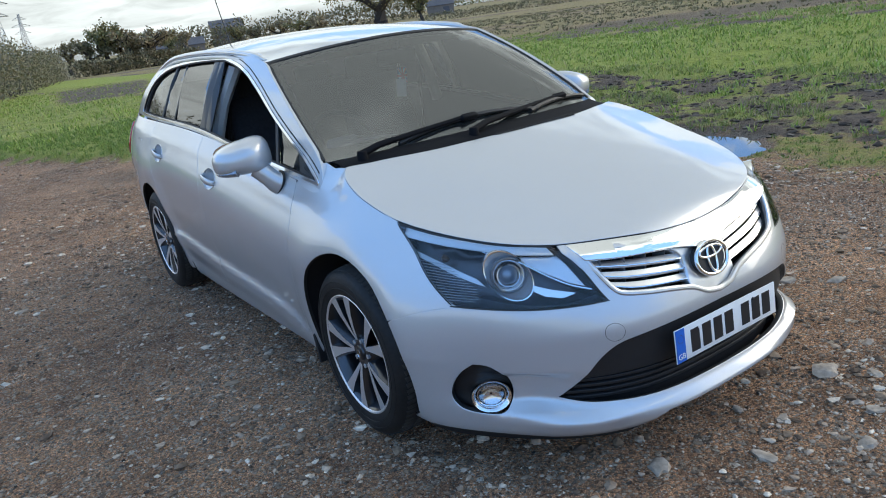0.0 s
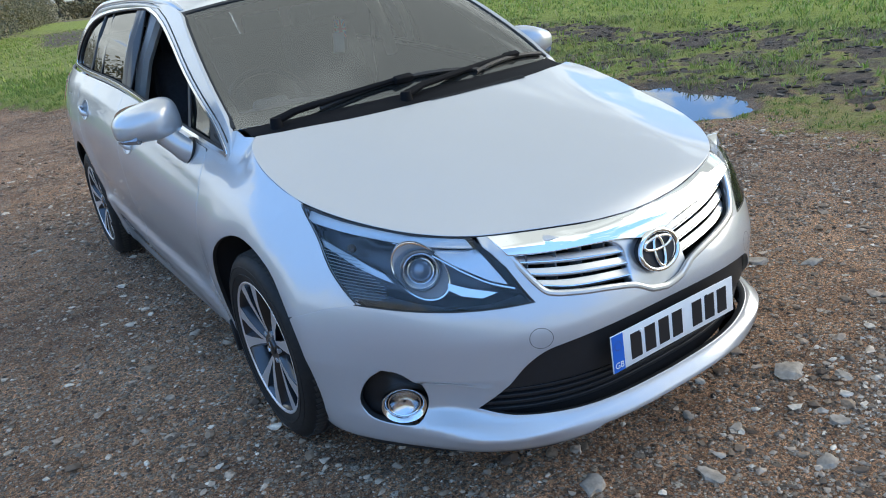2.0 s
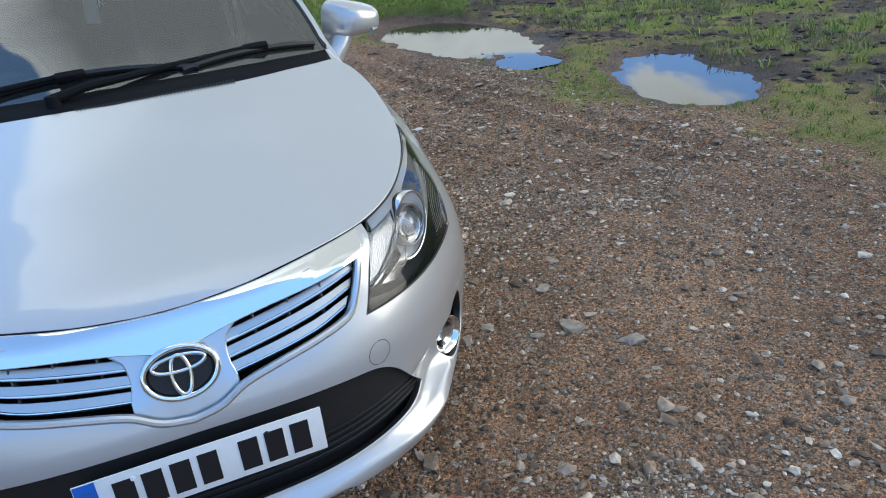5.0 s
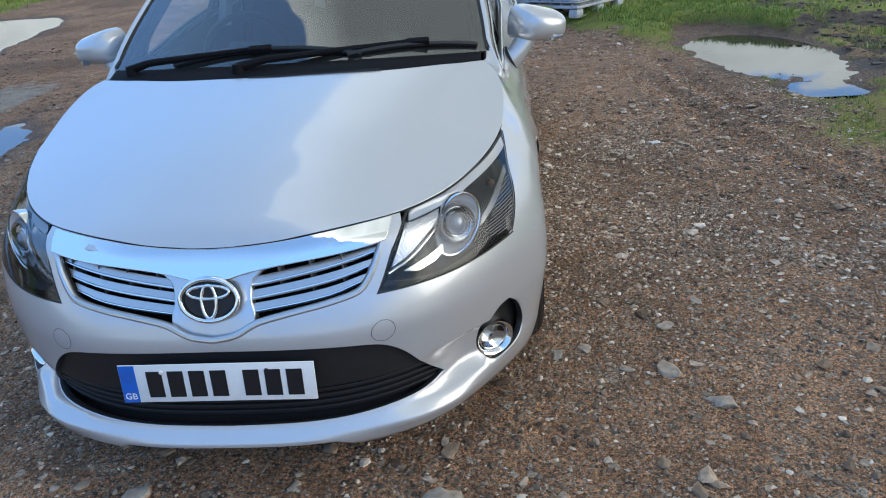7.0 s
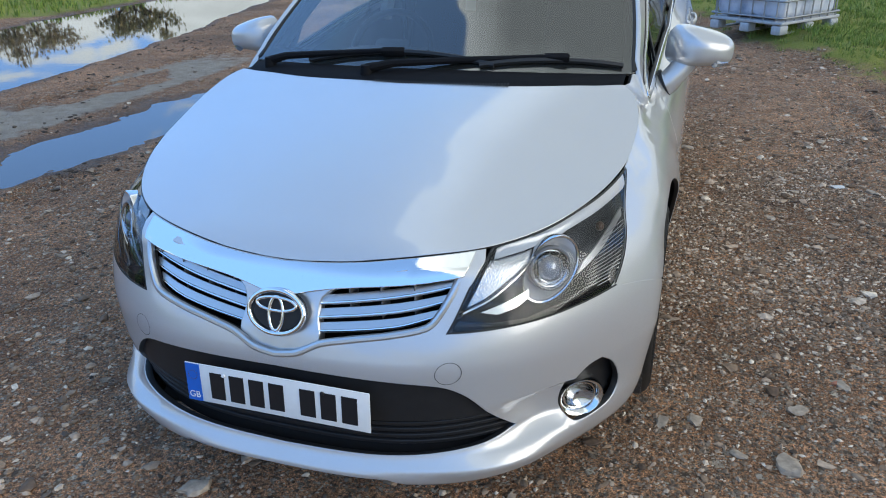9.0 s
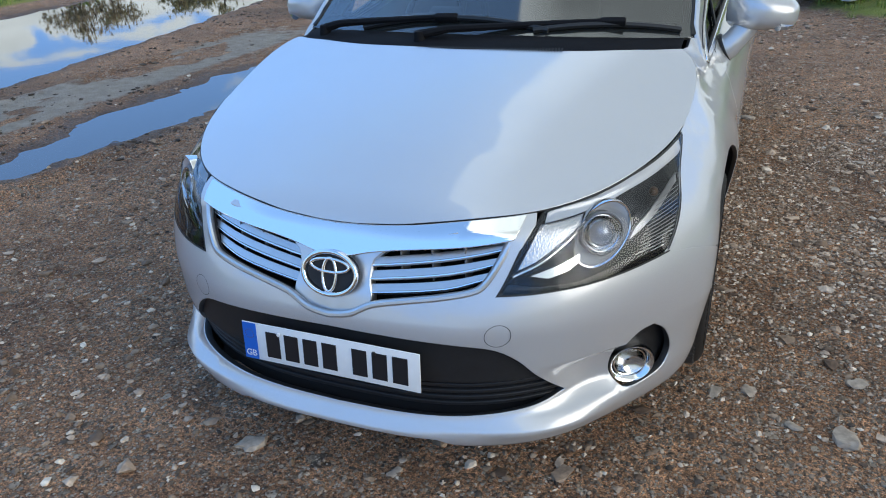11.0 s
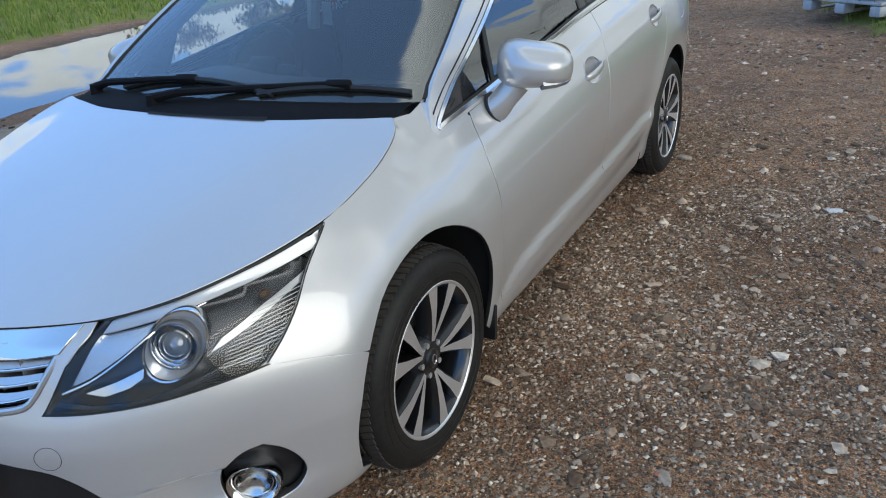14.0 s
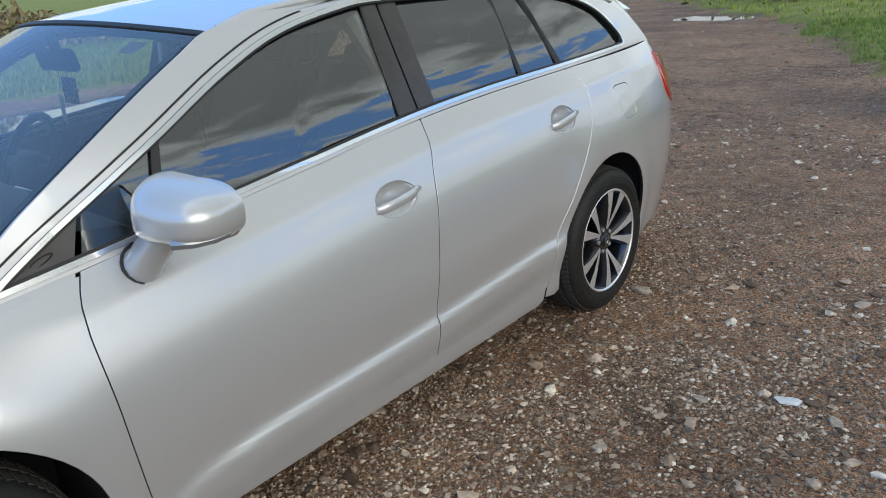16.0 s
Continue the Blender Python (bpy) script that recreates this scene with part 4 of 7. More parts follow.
box(bm, (0.520, 0.111, 0.004), plate_m, 0.0015, 2)
plate = part("number_plate", bm, WHITE_PLATE, car, "white number plate with blue band and plain black bars")
bm = bmesh.new()
box(bm, (0.042, 0.108, 0.002), plate_m @ Matrix.Translation((-0.237, 0, 0.0026)))
part("blue_band", bm, BLUE_PLATE, plate)
for k in range(7):
    x = -0.168 + 0.057 * k + (0.030 if k > 3 else 0.0)
    bm = bmesh.new()
    box(bm, (0.042, 0.076, 0.002), plate_m @ Matrix.Translation((x + 0.002, -0.002, 0.0026)), 0.0004, 1)
    part("plate_bar", bm, PLATE_BLACK, plate)
bm = bmesh.new()
for k in range(12):
    t = k * math.tau / 12
    rod(bm, on_plate(-0.237 + 0.013 * math.cos(t), 0.022 + 0.013 * math.sin(t), 0.003), on_plate(-0.237 + 0.013 * math.cos(t), 0.022 + 0.013 * math.sin(t), 0.0045), 0.0014, seg=6)
part("ring_of_dots", bm, AMBER, plate)
gb = bpy.data.curves.new("band_letters", "FONT")
gb.body, gb.size, gb.align_x, gb.extrude = "GB", 0.026, "CENTER", 0.0004
gbo = new("band_letters", gb)
gbo.data.materials.append(WHITE_PLATE)
gbo.parent, gbo.matrix_local = plate, plate_m @ Matrix.Translation((-0.237, -0.044, 0.0042))
for x in (-0.145, 0.135):
    bm = bmesh.new()
    turned(bm, [(0.0, 0.006), (0.005, 0.005), (0.006, 0.002)], plate_m @ Matrix.Translation((x, 0.034, 0.001)), 12)
    part("plate_screw", bm, WHITE_PLATE if x < 0 else BLACK, plate)

for side in (1, -1):
    # head lamp: clear lens over a dark bowl with projector and reflector
    lens_pts = chain(front_loop(lamp_in[1:], 0.02), front_loop(lamp_low, 0.02)[1:])
    le = [(-0.268, 0.846), (-0.36, 0.78), (-0.47, 0.69), (-0.55, 0.626)]
    lens_pts += [np.array((nose_angle(y + 0.004, z), z)) for y, z in reversed(spline2(le, 0.02))]
    up = [(x, y) for x, y in spline2(hood_edge[4:8], 0.02)]
    up.reverse()
    lens_top = []
    for x, y in up:
        z = hood_z(x, y) - 0.0045
        lens_top.append(np.array((math.atan2(x / front_w(z), y / nose(z)), z)))
    lens = chain(lens_pts, lens_top)
    flip = lambda pts: [np.array((p[0] * side, p[1])) for p in pts]
    rim_arr = np.array(lens)

    def deep(most, slope=2.2, rim_arr=rim_arr):
        """The lamp's skin sunk by up to most, rising to the lens at its rim."""
        def f(a, z):
            p, q = rim_arr, np.roll(rim_arr, -1, 0)
            w = np.array((abs(a), z))
            t = np.clip(np.sum((w - p) * (q - p), 1) / np.maximum(np.sum((q - p) ** 2, 1), 1e-12), 0, 1)
            d = float(np.min(np.linalg.norm(p + (q - p) * t[:, None] - w, axis=1)))
            x, y, zz = nose_pt(a, z)
            s = min(most, slope * d)
            return (x * (1 - 0.55 * s), y + s * 0.9, zz - 0.25 * s)
        return f
    lamp = panel("headlight", deep(0.080, 2.2), [flip(inset_loop(lens, 0.001))], SMOKE, car, "clear headlight with a projector in an oval bright bowl", step=0.022, depth=0)
    panel("headlight_lens", nose_pt, [flip(lens)], LAMP_GLASS, lamp, "clear lens", step=0.035, depth=0.004)
    # black line round the lens, wider along its foot
    panel("lens_seal", lambda a, z: (nose_pt(a, z)[0] * 1.0004, nose_pt(a, z)[1] - 0.0006, z), [flip(lens), flip(inset_loop(lens, 0.0045))], SEAL, lamp, step=0.4, depth=0)
    top_run, foot_run = np.array(lens_top), np.array(front_loop(lamp_low, 0.02)[::-1])

    def inside_lamp(u, v):
        """A place in the lamp: u from its outer to its inner end, v from its top to its foot."""
        ends = []
        for run in (top_run, foot_run):
            d = np.concatenate([[0], np.cumsum(np.linalg.norm(np.diff(run, axis=0), axis=1))])
            ends.append(np.array([np.interp(u * d[-1], d, run[:, k]) for k in range(2)]))
        return ends[0] + (ends[1] - ends[0]) * v

    def lamp_loop(*pts):
        """A closed outline with straight edges through (u, v) places."""
        p = [inside_lamp(*q) for q in pts]
        run = [p[0]]
        for q in p[1:]:
            run += [q, q]
        return flip(chain(spline2(run + [p[0]], 0.02)))
    panel("light_strip", deep(0.012), [lamp_loop(*[(u, 0.035) for u in np.linspace(0.02, 0.97, 14)], *[(u, 0.165 - 0.03 * u) for u in np.linspace(0.96, 0.03, 14)])], CLEAR_PLASTIC, lamp, "clear light strip", step=0.3, depth=0.004)
    panel("lower_bezel", deep(0.012, 1.4), [lamp_loop(*[(u, 0.985) for u in np.linspace(0.02, 0.98, 16)], (0.97, 0.86), (0.80, 0.93), (0.60, 0.95), (0.42, 0.90), (0.20, 0.80), (0.02, 0.70))], GLOSS_BLACK, lamp, "black lower bezel", step=0.03, depth=0.003)
    # fine ribs over the dark outer corner, and the silver wing above them
    bm = bmesh.new()
    for k in range(15):
        v = 0.44 + 0.036 * k
        p = [deep(0.010, 1.2)(*(q * np.array((side, 1)))) for q in (inside_lamp(u, v - 0.05 * u) for u in np.linspace(0.02, 0.31 - 0.010 * abs(k - 8), 6))]
        tube(bm, p, 0.0010, 5)
    part("bezel_ribs", bm, BOWL, lamp)
    panel("silver_wing", deep(0.018, 1.2), [lamp_loop((0.02, 0.30), (0.12, 0.355), (0.24, 0.44), (0.37, 0.56), (0.385, 0.66), (0.24, 0.555), (0.12, 0.45), (0.02, 0.37))], SATIN, lamp, step=0.03, depth=0.004)
    # projector in an oval bright bowl
    P = Vector((side * 0.626, -0.652, 0.700))
    face = look(P, P + Vector((side * 0.60, -1.0, 0.25)))
    oval = face @ Matrix.Translation((0.0, -0.002, 0.004)) @ pose(0, 0, 0, 0, 0, 38 * side)
    bm = bmesh.new()
    turned(bm, [(0.042, 0.016), (0.058, 0.010), (0.072, 0.000), (0.080, -0.008)], oval @ Matrix.Diagonal((0.74, 1.08, 1, 1)), 48)
    part("projector_bowl", bm, BOWL, lamp)
    bm = bmesh.new()
    turned(bm, [(0.079, -0.006), (0.081, -0.012), (0.085, -0.013), (0.087, -0.008), (0.087, 0.02)], oval @ Matrix.Diagonal((0.74, 1.08, 1, 1)), 48)
    part("bowl_rim", bm, BRIGHT, lamp)
    bm = bmesh.new()
    turned(bm, [(0.034, 0.020), (0.042, 0.0), (0.047, -0.010), (0.050, -0.012), (0.052, -0.008), (0.053, 0.03)], face, 40)
    part("projector_ring", bm, CHROME, lamp)
    bm = bmesh.new()
    turned(bm, [(0.0505, -0.0115), (0.053, -0.0125), (0.0555, -0.010), (0.056, 0.02)], face, 40)
    part("shroud_edge", bm, RIB, lamp)
    bm = bmesh.new()
    turned(bm, [(0.030, -0.004), (0.033, -0.009), (0.036, -0.006), (0.037, 0.02)], face, 36)
    part("lens_holder", bm, BRIGHT, lamp)
    bm = bmesh.new()
    turned(bm, [(0.0005, -0.020)] + [(0.031 * math.sin(t), 0.006 - 0.026 * math.cos(t)) for t in np.linspace(0.15, 1.55, 9)], face, 32)
    part("projector_lens", bm, PROJECTOR, lamp)
    # faceted inner reflector, the bright blade below it and a second one at the foot
    panel("inner_reflector", deep(0.026, 1.6), [lamp_loop((0.97, 0.16), (0.86, 0.17), (0.74, 0.18), (0.74, 0.25), (0.82, 0.44), (0.90, 0.62), (0.965, 0.70))], FACETS, lamp, "bright faceted reflector", step=0.025, depth=0.002)
    bm = bmesh.new()
    blade = [inside_lamp(u, v) for u, v in ((0.58, 0.165), (0.66, 0.18), (0.73, 0.25), (0.80, 0.45), (0.88, 0.64), (0.975, 0.76))]
    tube(bm, [deep(0.016, 1.0)(q[0] * side, q[1]) for q in spline2(blade, 0.02)], lambda t: 0.0030 + 0.0022 * t, 8)
    part("lamp_blade", bm, BRIGHT, lamp)
    panel("lower_blade", deep(0.022, 1.4), [lamp_loop((0.68, 0.62), (0.76, 0.70), (0.88, 0.79), (0.78, 0.85), (0.69, 0.80), (0.655, 0.72))], BRIGHT, lamp, "bright lower blade", step=0.025, depth=0.003)
    bm = bmesh.new()
    q = inside_lamp(0.27, 0.34)
    bulb = deep(0.030, 1.5)(side * q[0], q[1])
    bmesh.ops.create_uvsphere(bm, u_segments=16, v_segments=10, radius=0.012, matrix=Matrix.Translation(bulb) @ Matrix.Diagonal((1, 1.4, 1, 1)))
    part("indicator_bulb", bm, AMBER, lamp)

    # fog lamp in its black pocket
    fl2 = [np.array((p[0] * side, p[1])) for p in fog_loop]
    pocket = panel("fog_pocket", lambda a, z: (bumper_pt(a, z)[0] * 0.974, bumper_pt(a, z)[1] + 0.034, z), [fl2], BLACK, car, "black pocket with a round fog lamp", step=0.03, depth=0)
    C = Vector((side * 0.715, -0.606, 0.306))
    f3 = look(C, C + Vector((side * 0.66, -1.0, 0.06))) @ Matrix.Scale(0.90, 4)
    bm = bmesh.new()
    turned(bm, [(0.040, 0.025), (0.048, 0.002), (0.058, -0.012), (0.063, -0.014), (0.067, -0.006), (0.068, 0.03)], f3 @ Matrix.Diagonal((1.12, 0.95, 1, 1)), 36)
    part("fog_ring", bm, BRIGHT, pocket, "chrome ring")
    bm = bmesh.new()
    turned(bm, [(0.001, -0.004), (0.025, -0.003), (0.045, 0.004), (0.046, 0.02)], f3 @ Matrix.Diagonal((1.12, 0.95, 1, 1)), 32)
    part("fog_lens", bm, LAMP_GLASS, pocket)
    bm = bmesh.new()
    turned(bm, [(0.004, 0.016), (0.012, 0.015), (0.030, 0.010), (0.047, 0.002)], f3 @ Matrix.Diagonal((1.12, 0.95, 1, 1)), 24)
    part("fog_reflector", bm, BRIGHT, pocket)
    # round cover of the towing eye
    a0, z0 = angle_x(0.435, 0.507), 0.507
    ring = [np.array((side * (a0 + 0.034 / 0.99 * math.cos(t)), z0 + 0.029 * math.sin(t))) for t in np.linspace(0, math.tau, 28, endpoint=False)]
    ring2 = [np.array((side * (a0 + 0.0325 / 0.99 * math.cos(t)), z0 + 0.0277 * math.sin(t))) for t in np.linspace(0, math.tau, 28, endpoint=False)]
    push = lambda d: (lambda a, z: (bumper_pt(a, z)[0], bumper_pt(a, z)[1] - d, z))
    panel("eye_gap", push(0.0006), [ring, ring2], SEAL, bumper, step=0.2, depth=0)

# ---- wheels ----
def wheel(x, y, side, steer=0.0):
    """One wheel: tyre with tread blocks, rim with five pairs of spokes, disc behind."""
    hub = new("wheel")
    hub.parent, hub.matrix_local = car, Matrix.Translation((x, y, TYRE_R - 0.003)) @ pose(0, 0, 0, 0, 90 * side, 0)
    hub["label"] = "dark alloy wheel with machined twin spokes"
    I = Matrix()
    bm = bmesh.new()
    prof = [(0.219, 0.078), (0.226, 0.094), (0.240, 0.101), (0.270, 0.106), (0.296, 0.103), (0.314, 0.092), (0.324, 0.078), (0.330, 0.050), (0.332, 0.0), (0.330, -0.05), (0.324, -0.078), (0.310, -0.095), (0.27, -0.106), (0.225, -0.094), (0.219, -0.08)]
    turned(bm, prof, I, 72)
    # ribs moulded on the wall
    for r in (0.262, 0.288):
        tube(bm, [(r * math.cos(t), r * math.sin(t), 0.1055 if r < 0.28 else 0.1045) for t in np.linspace(0, math.tau, 60, endpoint=False)], 0.0014, 4, True)
    tyre = part("tyre", bm, TYRE, hub, "black tyre, dusty tread", sharp=50)
    bm = bmesh.new()
    for k in range(84):
        t = k * math.tau / 84
        for z, w, tw in ((0.062, 0.036, 0.18), (-0.062, 0.036, -0.18), (0.018, 0.030, 0.1), (-0.020, 0.030, -0.1)):
            rr = 0.3290 - (0.0055 if abs(z) > 0.05 else 0.0)
            m = pose(0, 0, 0, 0, 0, math.degrees(t) + (0 if z > 0 else 2)) @ Matrix.Translation((rr, 0, z)) @ pose(0, 0, 0, math.degrees(tw) * 1.6, 0, 0) @ (pose(0, 0, 0, 0, -9 * (z / 0.062) if abs(z) > 0.05 else 0, 0))
            box(bm, (0.009, 0.0185, w), m)
    part("tread", bm, TREAD, tyre, smooth=False)
    bm = bmesh.new()
    turned(bm, [(0.236, 0.082), (0.238, 0.096), (0.233, 0.100), (0.226, 0.097), (0.216, 0.088), (0.205, 0.06), (0.200, 0.0), (0.205, -0.08), (0.216, -0.09)], I, 72)
    part("rim_barrel", bm, ALLOY_DARK, hub)
    bm = bmesh.new()
    turned(bm, [(0.2245, 0.0965), (0.227, 0.0985), (0.232, 0.1008), (0.2350, 0.0995)], I, 72)
    part("rim_edge", bm, ALLOY, hub)
    spin = radians(17)
    for k in range(5):
        bmd, bmf = bmesh.new(), bmesh.new()
        for s in (1, -1):
            base = spin + k * math.tau / 5

            def at(r, ang, w, h):
                a = base + s * ang
                d, n = Vector((math.cos(a), math.sin(a), 0)), Vector((-math.sin(a), math.cos(a), 0))
                return [d * r + n * (w * q) + Vector((0, 0, h)) for q in (-1, 1)]
            st = [(0.052, 0.06, 0.0055, 0.078), (0.10, 0.158, 0.0100, 0.086), (0.16, 0.224, 0.0155, 0.093), (0.226, 0.262, 0.0250, 0.0955)]
            prev = None
            for r, ang, w, h in st:
                a, b = at(r, ang, w, h)
                # the flank towards the next pair slopes wide, the one inside the pair is steep
                wide = 0.020 - 0.060 * (r - 0.05)
                a2, b2 = at(r, ang, w + 0.002, h - 0.016)
                a3, b3 = at(r, ang, w + 0.002, h - 0.048)
                out2, out3 = (at(r, ang, w + wide * k, h - d)[1 if s > 0 else 0] for k, d in ((0.7, 0.018), (1.0, 0.048)))
                if s > 0:
                    b2, b3 = out2, out3
                else:
                    a2, a3 = out2, out3
                vf = [bmf.verts.new(p + Vector((0, 0, 0.0006))) for p in (a, b)]
                vd = [bmd.verts.new(p) for p in (a3, a2, a, b, b2, b3)]
                if prev:
                    bmf.faces.new((prev[0][0], prev[0][1], vf[1], vf[0]))
                    for i in range(5):
                        bmd.faces.new((prev[1][i], prev[1][i + 1], vd[i + 1], vd[i]))
                prev = (vf, vd)
        spoke = part("spoke", bmd, ALLOY_DARK, hub)
        part("machined_face", bmf, ALLOY, spoke)
    bm = bmesh.new()
    turned(bm, [(0.0, 0.088), (0.022, 0.0875), (0.029, 0.084), (0.031, 0.078), (0.052, 0.078), (0.060, 0.070), (0.072, 0.055), (0.075, 0.02)], I, 40)
    part("hub_cap", bm, ALLOY_DARK, hub, "dark hub cap")
    bm = bmesh.new()
    tube(bm, [(0.015 * math.cos(t), 0.0105 * math.sin(t), 0.0885) for t in np.linspace(0, math.tau, 20, endpoint=False)], 0.0016, 5, True)
    part("cap_oval", bm, CHROME, hub)
    for k in range(5):
        t = spin + math.tau / 10 + k * math.tau / 5
        bm = bmesh.new()
        bmesh.ops.create_cone(bm, cap_ends=True, segments=6, radius1=0.010, radius2=0.009, depth=0.03, matrix=Matrix.Translation((0.052 * math.cos(t), 0.052 * math.sin(t), 0.066)))
        part("wheel_nut", bm, ALLOY, hub)
    bm = bmesh.new()
    turned(bm, [(0.07, 0.022), (0.148, 0.022), (0.148, -0.002), (0.07, -0.002)], I, 48)
    part("brake_disc", bm, DISC, hub)
    bm = bmesh.new()
    for t in np.linspace(2.6, 3.7, 5):
        box(bm, (0.06, 0.05, 0.06), pose(0, 0, 0, 0, 0, math.degrees(t)) @ Matrix.Translation((0.135, 0, 0.012)), 0.006, 1)
    part("caliper", bm, ALLOY_DARK, hub)
    return hub


for y, x in ((0.0, 0.784), (AXLE, 0.784)):
    for side in (1, -1):
        wheel(side * x, y, side)
        # dark well over the wheel
        bm = bmesh.new()
        pts = arc(y, ARCH_Z, ARCH_R + 0.012, -28, 208, 24)
        for (y0, z0), (y1, z1) in zip(pts, pts[1:]):
            a, b = side * 0.885, side * 0.50
            xs0, xs1 = side * (side_x(y0, max(z0, 0.16)) - 0.012), side * (side_x(y1, max(z1, 0.16)) - 0.012)
            v = [bm.verts.new(p) for p in ((xs0, y0, z0), (xs1, y1, z1), (b, y1, z1), (b, y0, z0))]
            bm.faces.new(v)
        v = [bm.verts.new((side * 0.50, py, pz)) for py, pz in pts]
        bm.faces.new(v)
        bmesh.ops.remove_doubles(bm, verts=bm.verts, dist=1e-5)
        part("wheel_well", bm, INNER, car)
        if y == 0.0:
            bm = bmesh.new()
            box(bm, (0.20, 0.012, 0.13), pose(side * 0.775, 0.408, 0.225, -8, 0, 0), 0.004, 1)
            part("mud_flap", bm, BLACK, car)

# dark underside
bm = bmesh.new()
box(bm, (1.46, 3.9, 0.06), Matrix.Translation((0, 1.45, 0.21)), 0.02, 1)
box(bm, (1.0, 0.75, 0.05), Matrix.Translation((0, -0.45, 0.215)), 0.02, 1)
for y in (0.0, AXLE):
    box(bm, (1.5, 0.10, 0.09), Matrix.Translation((0, y, 0.30)), 0.02, 1)
part("underside", bm, INNER, car)
# inner shell that darkens the gaps
for side in (1, -1):
    panel("inner_side", body_side(side, -0.045), [chain([(y, 0.24) for y in np.linspace(0.42, 2.28, 20)], [(y, belt(y) - 0.03) for y in np.linspace(2.4, 0.32, 20)])], CABIN, car, step=0.2, depth=0, flip=side < 0)
    panel("inner_wing", body_side(side, -0.05), [chain(arc(0, ARCH_Z, ARCH_R + 0.03, -5, 150, 16), [(-0.33, 0.7), (-0.2, 0.80), (0.1, 0.88), (0.40, 0.90)])], INNER, car, step=0.2, depth=0, flip=side < 0)
# unseen near-black sheet under the bonnet, added to darken its gaps
bm = bmesh.new()
bm.faces.new([bm.verts.new((x, y, hood_z(x, y) - 0.05)) for x, y in ((-0.66, 0.10), (-0.66, -0.35), (-0.4, -0.68), (0.4, -0.68), (0.66, -0.35), (0.66, 0.10))])
part("bonnet_gap_shade", bm, INNER, car)

# cowl under the screen, wipers
bm = bmesh.new()
xs = np.linspace(-0.70, 0.70, 41)
rows = []
for k, t in enumerate(np.linspace(0, 1, 6)):
    r = []
    for x in xs:
        f = (x / 0.70) ** 2
        y0 = -0.02 + 0.175 * f
        r.append(bm.verts.new((x, y0 + (0.175 - 0.01 * f) * t, 0.984 - 0.022 * f + 0.040 * t + 0.012 * math.sin(t * math.pi))))
    rows.append(r)
for a, b in zip(rows, rows[1:]):
    for i in range(len(xs) - 1):
        bm.faces.new((a[i], a[i + 1], b[i + 1], b[i]))
cowl = part("cowl", bm, COWL, car, "black plastic cowl below the windscreen")
bm = bmesh.new()
for x in np.arange(-0.10, 0.36, 0.010):
    box(bm, (0.004, 0.020, 0.006), pose(x, -0.002 + 0.30 * x * x, 1.000, 25, 0, 0))
part("cowl_grille", bm, SEAL, cowl)
for pivot, elbow, tip0, tip1 in (((-0.61, 0.205), (-0.10, 0.180), (-0.44, 0.200), (0.27, 0.170)), ((-0.16, 0.075), (0.47, 0.245), (0.22, 0.160), (0.685, 0.310))):
    wiper = new("wiper")
    wiper.parent = car
    wiper["label"] = "black windscreen wiper"

    def on_screen(p, h):
        x, y = p
        lo, hi = 0.0, 1.0
        for _ in range(30):
            v = (lo + hi) / 2
            if screen_pt(x, v)[1] < y:
                lo = v
            else:
                hi = v
        return Vector((x, y, screen_pt(x, v)[2] + h))
    bm = bmesh.new()
    P, E = on_screen(pivot, 0.012), on_screen(elbow, 0.022)
    tube(bm, [P, P + (E - P) * 0.15 + Vector((0, 0, 0.012)), P + (E - P) * 0.6 + Vector((0, 0, 0.006)), E], lambda s: 0.016 - 0.008 * s, 8)
    rod(bm, P - Vector((0, 0, 0.03)), P + Vector((0, 0, 0.012)), 0.024, 0.019, 16)
    part("wiper_arm", bm, COWL, wiper)
    bm = bmesh.new()
    A, B = on_screen(tip0, 0.010), on_screen(tip1, 0.010)
    q = [A + (B - A) * s + Vector((0, 0, 0.010 * 4 * s * (1 - s))) for s in np.linspace(0, 1, 14)]
    q = [on_screen((p.x, p.y), 0.009 + 0.004 * 4 * s * (1 - s)) for p, s in zip(q, np.linspace(0, 1, 14))]
    tube(bm, q, 0.010, 6)
    part("wiper_blade", bm, SEAL, wiper)
    bm = bmesh.new()
    box(bm, (0.085, 0.026, 0.026), Matrix.Translation(E + Vector((0, 0, -0.005))) @ pose(0, 0, 0, 30, 0, 8), 0.006, 2)
    part("wiper_joint", bm, COWL, wiper)

